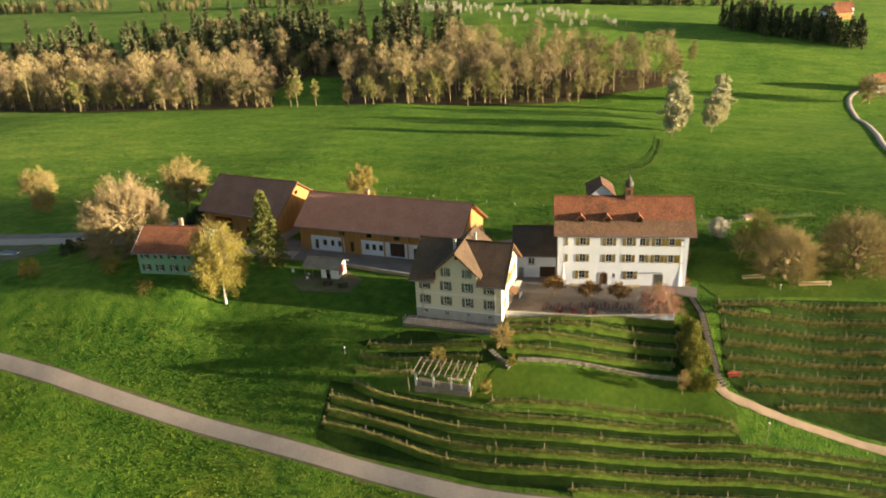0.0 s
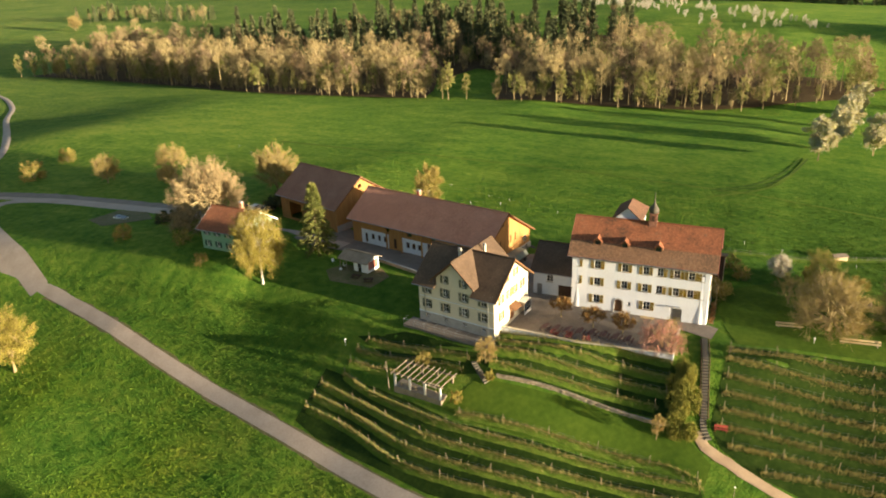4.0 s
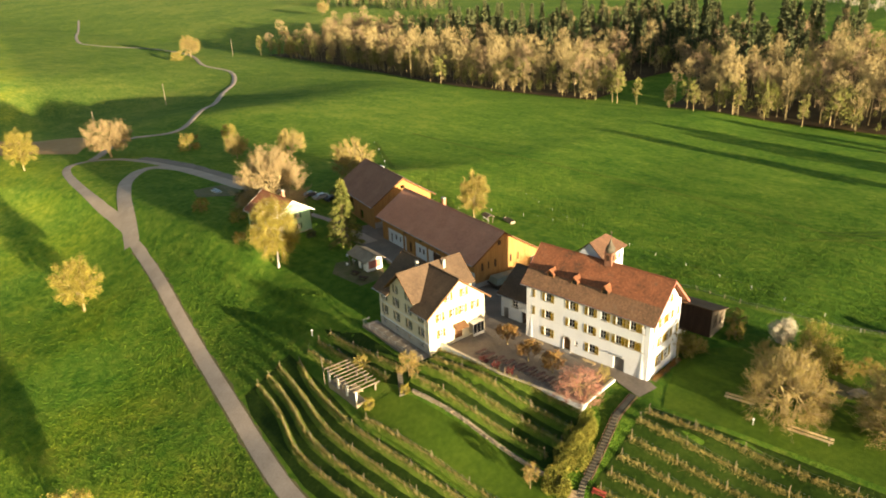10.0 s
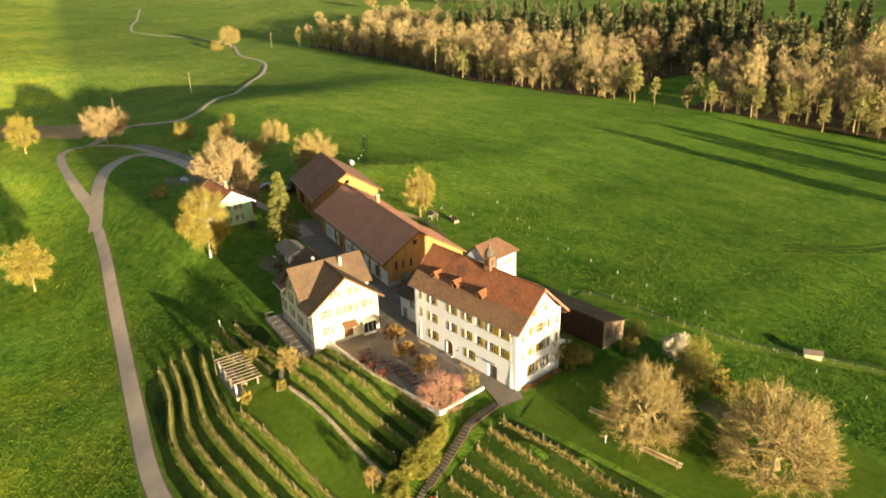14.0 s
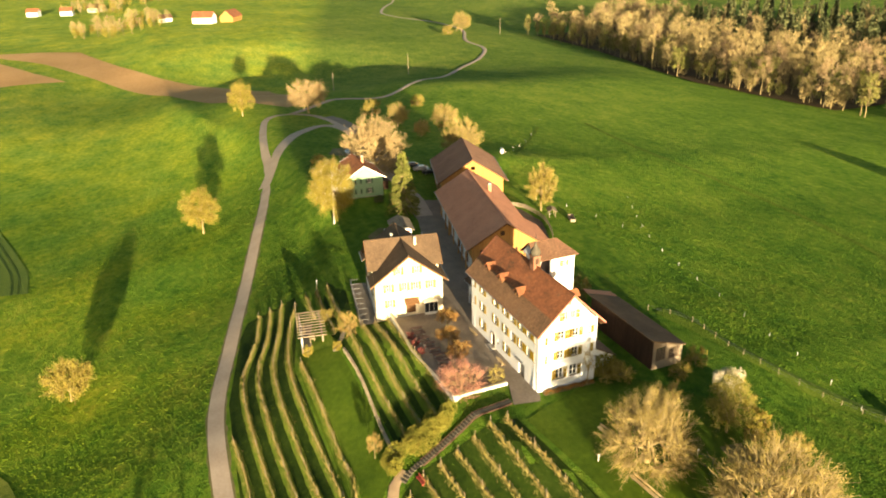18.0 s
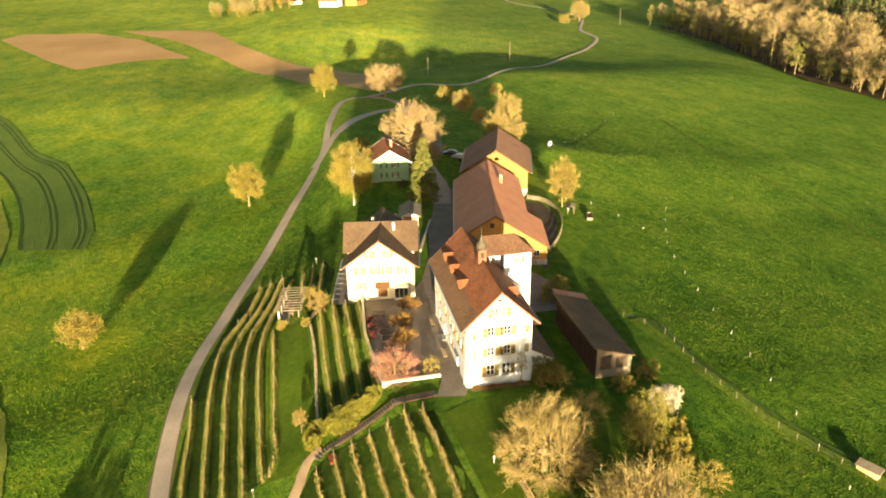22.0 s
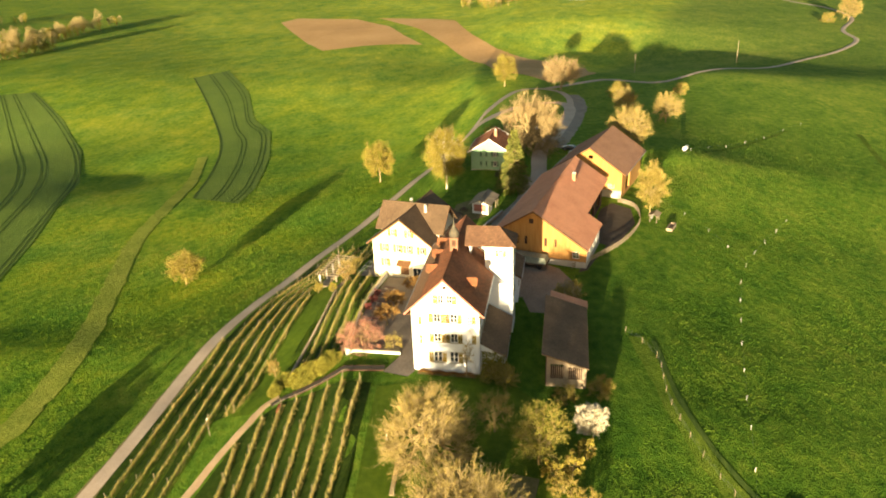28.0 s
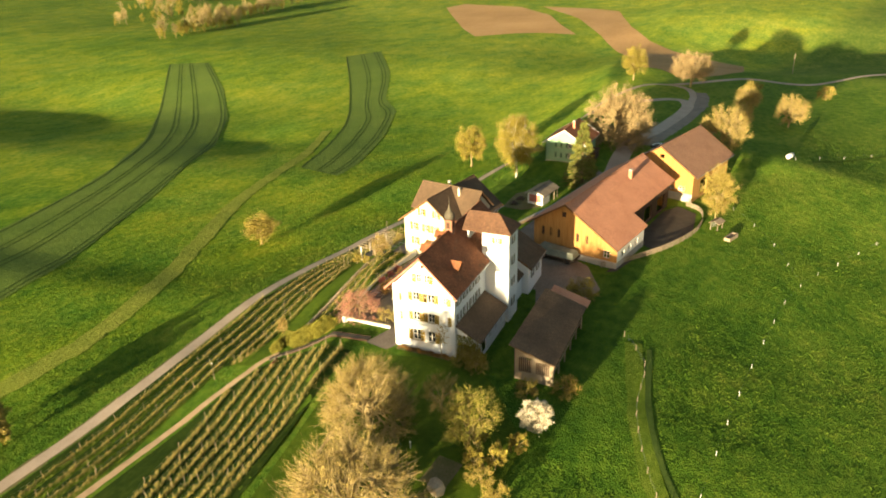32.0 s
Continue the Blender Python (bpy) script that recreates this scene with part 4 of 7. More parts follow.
op = [put_window(villa, E_, s, z, w, h, OCHRE if z > 4 else OCHRE, 0.42) for s, z, w, h in ((4.1, 7.6, 0.85, 1.4), (7.3, 7.6, 0.85, 1.4), (2.3, 4.5, 0.9, 1.5), (5.0, 4.5, 0.9, 1.5), (7.0, 4.5, 0.9, 1.5), (9.6, 4.5, 0.9, 1.5), (2.4, 1.55, 0.9, 1.5))]
op.append((5.2, 6.9, 0.1, 2.4))
part("wall", moved(wall(VD, [(0, VE - 0.4), (VRY, VRZ - 0.25), (VD, VE - 0.4)], -2.5, op), E_), CREAM, villa)
part("veranda_door", moved(joined(box(5.2, 6.9, 0.15, 0.2, 0.1, 2.4), box(5.25, 5.35, 0.1, 0.15, 0.1, 2.4), box(6.0, 6.1, 0.1, 0.15, 0.1, 2.4)), E_), DOOR_WOOD, villa)
part("awning", moved(hexa([(4.9, 0, 2.95), (7.4, 0, 2.95), (7.4, 0, 3.05), (4.9, 0, 3.05)], [(4.9, -1.25, 2.3), (7.4, -1.25, 2.3), (7.4, -1.25, 2.38), (4.9, -1.25, 2.38)]), E_), DOOR_WOOD, villa, "rust-brown canopy over the side door")
gp = part("glazed_porch", moved(joined(*[box(x, x + 0.07, -1.25, -1.18, 0, 2.3) for x in (8.2, 9.0, 9.8, 10.5)], box(8.2, 10.57, -1.25, 0, 2.3, 2.4), box(8.2, 10.57, -1.25, -1.18, 0, 0.5)), E_), WHITE_PAINT, villa, "small glazed porch")
part("porch_pane", moved(joined(*[box(x + 0.07, x2, -1.23, -1.2, 0.5, 2.3) for x, x2 in ((8.2, 9.0), (9.0, 9.8), (9.8, 10.5))]), E_), GLASS, gp)
op = [put_window(villa, N_, s, z, 0.95, 1.5, OLIVE, 0.45) for z in (1.6, 4.4) for s in (2.0, 5.6, 9.0, 12.4)]
part("wall", moved(wall(UL, [(0, VE), (3.4, VE), (3.45, 7.2), (7.5, 11.0), (11.55, 7.2), (11.6, VE), (UL, VE)], -2.5, op), N_), CREAM, villa)
op = [put_window(villa, W_, s, z, 0.95, 1.5, OLIVE, 0.45) for z in (1.6, 4.4) for s in (2.5, 5.9, 9.3)]
part("wall", moved(wall(VD, [(0, VE - 0.4), (VRY, VRZ - 0.25), (VD, VE - 0.4)], -3.0, op), W_), CREAM, villa)
vk = math.hypot(6.7, 5.1) / 6.7
GY, GZ = 0.88, 6.1 + (0.88 + 0.85) * 5.1 / 6.7
for x0, x1, y0, z0 in ((-UL - 0.8, -10.96, -0.85, 6.1), (-10.958, -4.042, GY, GZ), (-4.04, 0.75, -0.85, 6.1)):
    part("roof_slope", slab(((x0, y0, z0), (x1, y0, z0)), ((x0, VRY, VRZ), (x1, VRY, VRZ)), 0.22), TILE_DARK, villa, uv=uvx(vk))
    if y0 < 0:
        part("gutter", rod((x0 + 0.05, -0.94, 6.0), (x1 - 0.05, -0.94, 6.0), 0.08, n=6), METAL, villa)
part("roof_slope", slab(((0.75, VD + 0.85, 6.1), (-UL - 0.8, VD + 0.85, 6.1)), ((0.75, VRY, VRZ), (-UL - 0.8, VRY, VRZ)), 0.22), TILE_DARK, villa, uv=uvx(vk))
part("gutter", rod((-UL - 0.75, VD + 0.94, 6.0), (0.7, VD + 0.94, 6.0), 0.08, n=6), METAL, villa)
part("ridge", ridge_tiles((-UL - 0.8, VRY, VRZ + 0.02), (0.75, VRY, VRZ + 0.02)), TILE_DARK, villa)
for x in (-UL - 0.85, 0.753):
    for ye in (-0.85, VD + 0.85):
        part("verge_board", hexa([(x, ye, 5.8), (x + 0.047, ye, 5.8), (x + 0.047, ye, 6.13), (x, ye, 6.13)], [(x, VRY, VRZ - 0.3), (x + 0.047, VRY, VRZ - 0.3), (x + 0.047, VRY, VRZ + 0.03), (x, VRY, VRZ + 0.03)]), DOOR_WOOD, villa)
gable_roof_y(villa, -11.7, -3.3, -7.5, 7.45, 11.35, -0.75, 12.5, TILE_DARK, DOOR_WOOD)
for x in (-10.99, -4.21):
    part("gable_cheek", box(x, x + 0.2, 0.402, 2.6, 6.4, 7.85), CREAM, villa)
chimney(villa, -8.9, 4.4, 9.0, 11.35, 0.42, CREAM)
chimney(villa, -6.4, 8.2, 9.0, 11.3, 0.4, CREAM)
for s in (-1.1, -13.4):
    part("downpipe", rod((s, -0.09, -1.5), (s, -0.09, 6.1), 0.05), METAL, villa)
part("terrace_slab", joined(box(-UL - 1.5, 0.3, -3.0, 0, -3.6, -0.9)), YARD, villa, "grey stone terrace below the south wall")
for i in range(9):
    x = -UL - 1.4 + i * 2.05
    part("railing_post", rod((x, -2.9, -0.9), (x, -2.9, 0.2), 0.032, n=5), METAL, villa)
    part("railing_brace", rod((x, -2.9, 0.1), (x, -1.5, 0.1), 0.028, n=4), METAL, villa)
part("handrail", joined(rod((-UL - 1.4, -2.9, 0.12), (0.2, -2.9, 0.12), 0.034, n=5), rod((-UL - 1.4, -2.9, -0.35), (0.2, -2.9, -0.35), 0.025, n=5)), METAL, villa)

# ---- the barns ----
barn = thing("barn", pose(-16.8, 15.0, 0, 0, 0, -12.5), "long larch-boarded barn with a broad brown tiled roof", "barn")
BL = 34.6
S_, E_, N_, W_ = turned(-BL, -6.6, 0), turned(-0.3, -6.6, 90), turned(-0.3, 6.4, 180), turned(-BL, 6.4, -90)
op = [(3.3, 4.1, 0.0, 2.1), (5.1, 6.0, 0.9, 2.2), (6.9, 7.7, 0.9, 2.2), (8.5, 9.3, 0.9, 2.2), (14.6, 15.5, 0.9, 2.2), (16.1, 17.0, 0.9, 2.2), (17.6, 18.5, 0.9, 2.2), (20.0, 23.2, 0.0, 2.9), (25.0, 26.4, 0.0, 2.2), (28.5, 31.0, 0.0, 2.6)]
part("lower_wall", moved(wall(BL - 0.3, [(0, 3.0), (BL - 0.3, 3.0)], -0.8, op), S_), PLASTER, barn, "whitewashed lower wall with openings")
part("upper_wall", moved(wall(BL - 0.3, [(0, 5.8), (BL - 0.3, 5.8)], 3.0, [(9 + 6 * i, 10.2 + 6 * i, 3.5, 4.4) for i in range(4)]), turned(-BL, -6.64, 0)), ORANGE_WOOD, barn)
for s0, s1 in ((0.05, 2.6), (10.0, 13.6)):
    part("timber_front", moved(joined(*[box(s0 + 0.3 * k, min(s1, s0 + 0.3 * k + 0.28), -0.06, -0.004, -0.4, 2.99) for k in range(int((s1 - s0) / 0.3))]), S_), ORANGE_WOOD, barn, "upright larch boards between the white walls")
part("hay_door", moved(box(11.4, 12.1, -0.09, -0.063, 0.2, 2.3), S_), DARK_WOOD, barn)
for s0, s1, z0, z1 in op:
    part("stable_window" if z0 > 0 else "stable_door", moved(box(s0, s1, 0.22, 0.28, z0, z1), S_), DARK_WOOD, barn)
for s in (9.8, 13.8, 19.0, 24.0, 27.6, 31.6):
    part("post", moved(box(s, s + 0.25, -0.75, -0.5, -0.3, 5.0), S_), ORANGE_WOOD, barn)
part("wall", moved(wall(13.0, [(0, 5.7), (6.6, 9.85), (13.0, 5.9)], -0.8, [(5.6, 6.6, 7.2, 8.2)] + [(s, s + 0.55, 3.0, 4.6) for s in (1.6, 3.2, 4.8, 8.6, 10.4)]), E_), ORANGE_WOOD, barn)
part("loft_hatch", moved(joined(box(5.6, 6.6, 0.12, 0.18, 7.2, 8.2)), E_), DARK_WOOD, barn)
for s in (1.6, 3.2, 4.8, 8.6, 10.4):
    part("slatted_vent", moved(joined(*[box(s, s + 0.55, 0.1, 0.14, 3.0 + k * 0.2, 3.12 + k * 0.2) for k in range(8)], box(s, s + 0.55, 0.2, 0.22, 3.0, 4.6)), E_), DARK_WOOD, barn)
for k in range(13):
    part("cladding_batten", moved(box(0.5 + k, 0.62 + k, -0.035, -0.002, 0.2, 5.7 + (0.62 * min(k + 0.5, 12.7 - k))), E_), ORANGE_WOOD, barn)
part("wall", moved(wall(3.6, [(0, 5.9), (3.6, 3.7)], -0.8, [(1.0, 2.2, 1.2, 2.6)]), turned(-0.3, 6.4, 90)), ORANGE_WOOD, barn)
part("window", moved(joined(window_frame_vf(1.2, 1.4, 1)), turned(-0.3, 6.4, 90) @ Matrix.Translation((1.6, 0.12, 1.2))), WHITE_PAINT, barn)
part("plinth", joined(box(-0.34, -0.02, -6.7, 10.05, -1.2, 0.7), box(-12.5, -0.3, 9.75, 10.05, -1.2, 0.7)), PLINTH, barn)
part("wall", moved(wall(12.2, [(0, 3.6), (12.2, 3.6)], -0.8, [(2, 3.2, 1.1, 2.2), (5, 6.2, 1.1, 2.2), (8, 9.2, 1.1, 2.2)]), turned(-0.3, 10.0, 180)), WHITE_PAINT, barn)
part("wall", moved(wall(22.0, [(0, 5.8), (22.0, 5.8)], -0.8, [(2, 6, 0, 3), (9, 13, 0, 3), (16, 20, 0, 3)]), turned(-12.6, 6.4, 180)), DARK_WOOD, barn)
part("wall", moved(wall(13.0, [(0, 5.7), (6.4, 9.85), (13.0, 5.7)], -0.8, []), W_), ORANGE_WOOD, barn)
k = math.hypot(7.8, 4.95) / 7.8
part("roof_slope", slab(((-BL - 0.6, -7.8, 5.15), (0.7, -7.8, 5.15)), ((-BL - 0.6, 0, 10.1), (0.7, 0, 10.1)), 0.22), TILE_BARN, barn, uv=uvx(k))
part("roof_slope", slab(((0.7, 10.4, 3.5), (-13.2, 10.4, 3.5)), ((0.7, 0, 10.1), (-13.2, 0, 10.1)), 0.22), TILE_BARN, barn, uv=uvx(k))
part("roof_slope", slab(((-13.2, 7.4, 5.4), (-BL - 0.6, 7.4, 5.4)), ((-13.2, 0, 10.1), (-BL - 0.6, 0, 10.1)), 0.22), TILE_BARN, barn, uv=uvx(k))
part("ridge", ridge_tiles((-BL - 0.6, 0, 10.12), (0.7, 0, 10.12)), TILE_BARN, barn)
part("gutter", rod((-BL - 0.5, -7.9, 5.05), (0.6, -7.9, 5.05), 0.08), METAL, barn)
for s in ((-7.8, 5.15), (10.4, 3.5)):
    part("verge_board", hexa([(0.703, s[0], s[1] - 0.3), (0.76, s[0], s[1] - 0.3), (0.76, s[0], s[1] + 0.03), (0.703, s[0], s[1] + 0.03)], [(0.703, 0, 9.8), (0.76, 0, 9.8), (0.76, 0, 10.13), (0.703, 0, 10.13)]), DOOR_WOOD, barn)
chimney(barn, -23.0, 2.4, 7.5, 10.0, 0.7, TILE_BARN)

hay = thing("hay_barn", pose(-55.5, 26.0, 0, 0, 0, -17), "tall orange-boarded hay barn with a brown tiled roof", "barn")
HL = 19.5
S_, E_, N_, W_ = turned(-HL, -7.6, 0), turned(0, -7.6, 90), turned(0, 7.6, 180), turned(-HL, 7.6, -90)
part("wall", moved(wall(HL, [(0, 6.0), (HL, 6.0)], -0.8, [(3, 7.5, 0, 4.0), (11, 13, 0, 2.3)]), S_), ORANGE_WOOD, hay)
part("wall", moved(wall(15.2, [(0, 5.9), (7.6, 10.75), (15.2, 5.9)], 1.2, [(7.2, 8.2, 8.2, 9.0), (9.5, 11.0, 1.6, 2.6), (12.0, 13.5, 1.6, 2.6)]), E_), ORANGE_WOOD, hay)
part("plinth", moved(wall(15.2, [(0, 1.2), (15.2, 1.2)], -0.8, []), E_), PLINTH, hay)
for s in (9.5, 12.0):
    part("window", moved(window_frame_vf(1.5, 1.0, 2), E_ @ Matrix.Translation((s + 0.75, 0.12, 1.6))), WHITE_PAINT, hay)
part("wall", moved(wall(HL, [(0, 6.0), (HL, 6.0)], -0.8, [(4, 8, 0, 3.5)]), N_), ORANGE_WOOD, hay)
part("wall", moved(wall(15.2, [(0, 5.9), (7.6, 10.75), (15.2, 5.9)], -0.8, []), W_), ORANGE_WOOD, hay)
for k in range(12):
    part("cladding_batten", moved(box(1.0 + 1.2 * k, 1.12 + 1.2 * k, -0.035, -0.002, 1.3, 5.9 + 0.62 * min(1.0 + 1.2 * k, 14 - 1.2 * k)), E_), ORANGE_WOOD, hay)
gable_roof(hay, -HL - 0.7, 0.8, -8.6, 5.4, 8.6, 5.4, 0, 11.0, TILE_HAY, DOOR_WOOD)

# ---- the mint house, the hut, the cart shed ----
mint = thing("cottage", pose(-66.0, -3.0, 1.55, 0, 0, -2.5), "mint-green plastered cottage with red-brown tiled roof", "house")
GL, GD = 11.2, 9.4
S_, E_, N_, W_ = turned(-GL, 0, 0), turned(0, 0, 90), turned(0, GD, 180), turned(-GL, GD, -90)
op = [put_window(mint, S_, s, z, 0.85, 1.25, GREEN_PAINT, 0.4) for z in (1.2, 3.7) for s in (1.5, 4.2, 7.0, 9.7)]
part("wall", moved(wall(GL, [(0, 5.3), (GL, 5.3)], 0.4, op), S_), MINT, mint)
op = [put_window(mint, E_, s, z, 0.9, 1.25, GREEN_PAINT, 0.42) for z, s in ((1.3, 6.0), (3.8, 6.0), (1.3, 3.2), (3.8, 3.2))][:2]
part("wall", moved(wall(GD, [(0, 5.1), (GD / 2, 8.1), (GD, 5.1)], 0.4, op), E_), MINT, mint)
part("wall", moved(wall(GL, [(0, 5.3), (GL, 5.3)], 0.4, [put_window(mint, N_, s, 1.3, 0.9, 1.25, GREEN_PAINT, 0.42) for s in (2.5, 8.0)]), N_), MINT, mint)
part("wall", moved(wall(GD, [(0, 5.1), (GD / 2, 8.1), (GD, 5.1)], 0.4, []), W_), MINT, mint)
part("plinth", joined(box(-GL - 0.05, 0.05, -0.05, GD + 0.05, -2.2, 0.4)), PLINTH, mint)
gable_roof(mint, -GL - 0.6, 0.7, -0.8, 4.95, GD + 0.8, 4.95, GD / 2, 8.35, TILE_RED, WHITE_PAINT)
chimney(mint, -4.5, 5.6, 7.0, 9.2, 0.6, TILE_BARN)
part("porch", joined(box(-6.5, -3.0, GD, GD + 2.2, -0.5, 2.6), box(-6.8, -2.7, GD, GD + 2.5, 2.6, 2.75)), DARK_WOOD, mint)

hut = thing("garden_hut", pose(-46.5, 1.0, 0, 0, 0, -10), "small garden hut with grey roof and open porch", "hut")
part("wall", joined(moved(wall(3.4, [(0, 2.5), (3.4, 2.5)], -0.6, [(1.0, 1.9, 0, 2.0)], 0.15), turned(2.9, 0.6, 0)), moved(wall(3.6, [(0, 2.4), (1.8, 3.0), (3.6, 2.4)], -0.6, [], 0.15), turned(6.3, 0.6, 90)), moved(wall(3.4, [(0, 2.5), (3.4, 2.5)], -0.6, [], 0.15), turned(6.3, 4.2, 180)), moved(wall(3.6, [(0, 2.4), (1.8, 3.0), (3.6, 2.4)], -0.6, [], 0.15), turned(2.9, 4.2, -90))), WHITE_PAINT, hut)
part("gable_panel", box(6.3, 6.36, 1.0, 3.8, 0.6, 2.2), PINK_TRIM, hut)
gable_roof(hut, -0.6, 6.8, -0.1, 2.3, 4.9, 2.3, 2.4, 3.4, GREY_WOOD, None, 0.12, gutter=False)
for x in (-0.3, 1.3):
    for y in (0.2, 4.5):
        part("post", box(x, x + 0.12, y, y + 0.12, -0.5, 2.3), GREY_WOOD, hut)

shed = thing("cart_shed", I4, "open dark-boarded cart shed with a brown pent roof", "shed")
part("roof", slab(((23.9, 24.5, 3.0), (6.6, 24.5, 3.0)), ((23.9, 18.1, 5.05), (6.6, 18.1, 5.05)), 0.18), TILE_DARK, shed, uv=uvx(1.05))
part("roof_extension", slab(((6.6, 24.6, 2.85), (4.2, 24.6, 2.85)), ((6.6, 18.8, 4.6), (4.2, 18.8, 4.6)), 0.16), TILE_BARN, shed, uv=uvx(1.05))
part("back_wall", moved(wall(16.2, [(0, 4.7), (16.2, 4.7)], -0.8, [], 0.12), turned(7.2, 18.7, 0)), DARK_WOOD, shed)
for i in range(27):
    part("board", box(7.3 + i * 0.6, 7.36 + i * 0.6, 18.655, 18.695, -0.3, 4.7), DARK_WOOD, shed)
part("end_wall", joined(moved(wall(5.4, [(0, 4.7), (5.4, 3.0)], -0.8, [(0.5, 2.3, 0.9, 3.2), (2.9, 4.8, 0.9, 2.8)], 0.12), turned(23.5, 18.8, 90))), GREY_WOOD, shed, "weathered grey lattice gable")
for i in range(17):
    part("lattice_slat", box(23.45, 23.49, 19.3 + i * 0.27, 19.38 + i * 0.27, 0.9, 3.25 - 0.03 * i), GREY_WOOD, shed)
# panel added behind the slats only to keep the openings dark
part("lattice_backing", box(23.3, 23.34, 19.0, 24.0, 0.0, 2.8), DARK_WOOD, shed)
part("end_wall", moved(wall(5.3, [(0, 3.0), (5.3, 4.65)], -0.8, [], 0.12), turned(7.2, 24.1, -90)), DARK_WOOD, shed)
for i in range(6):
    x = 7.3 + i * 3.18
    part("post", box(x, x + 0.2, 23.9, 24.1, -0.9, 3.0), GREY_WOOD, shed)
part("rail", box(7.3, 23.4, 23.95, 24.05, 1.0, 1.2), GREY_WOOD, shed)
# ---- plants ----
def rods(segs, n=4):
    """Tapered limbs, quickly: rows of (p0, p1, r0, r1)."""
    out_v, out_f = [], []
    for p0, p1, r0, r1 in segs:
        d = (p1 - p0)
        if d.length < 1e-4:
            continue
        d.normalize()
        u = d.orthogonal().normalized()
        w = d.cross(u)
        o = len(out_v)
        for p, r in ((p0, r0), (p1, r1)):
            for i in range(n):
                a = 2 * math.pi * i / n
                out_v.append(tuple(p + (u * math.cos(a) + w * math.sin(a)) * r))
        out_f += [(o + i, o + (i + 1) % n, o + n + (i + 1) % n, o + n + i) for i in range(n)]
    return out_v, out_f


def slivers(rng, centres, dirs, length, width, jitter=0.5):
    """Many thin three-cornered twigs or leaves, as arrays made into (vertices, faces)."""
    n = len(centres)
    c, d = np.asarray(centres), np.asarray(dirs) + rng.normal(0, jitter, (n, 3))
    d /= np.linalg.norm(d, axis=1, keepdims=True) + 1e-9
    s = np.cross(d, rng.normal(0, 1, (n, 3)))
    s /= np.linalg.norm(s, axis=1, keepdims=True) + 1e-9
    ln = length * rng.uniform(0.5, 1.3, (n, 1))
    wd = width * rng.uniform(0.6, 1.4, (n, 1))
    v = np.stack([c - s * wd / 2, c + s * wd / 2, c + d * ln], 1).reshape(-1, 3)
    return [tuple(p) for p in v.tolist()], [(3 * i, 3 * i + 1, 3 * i + 2) for i in range(n)]


def crown_point(rng, rx, rz, zc, shape, inner=0.35, wild=0.26):
    while True:
        p = rng.uniform(-1, 1, 3)
        r = np.linalg.norm(p)
        if r > 1 or r < inner:
            continue
        if shape == "dome" and p[2] < -0.35:
            continue
        q = p * (0.8 + 0.2 * rng.random()) * (1.0 + wild * noise.noise(Vector(p / r) * 1.7 + Vector((rx * 3.1, rz * 2.3, zc))))
        return Vector((q[0] * rx, q[1] * rx, zc + q[2] * rz))


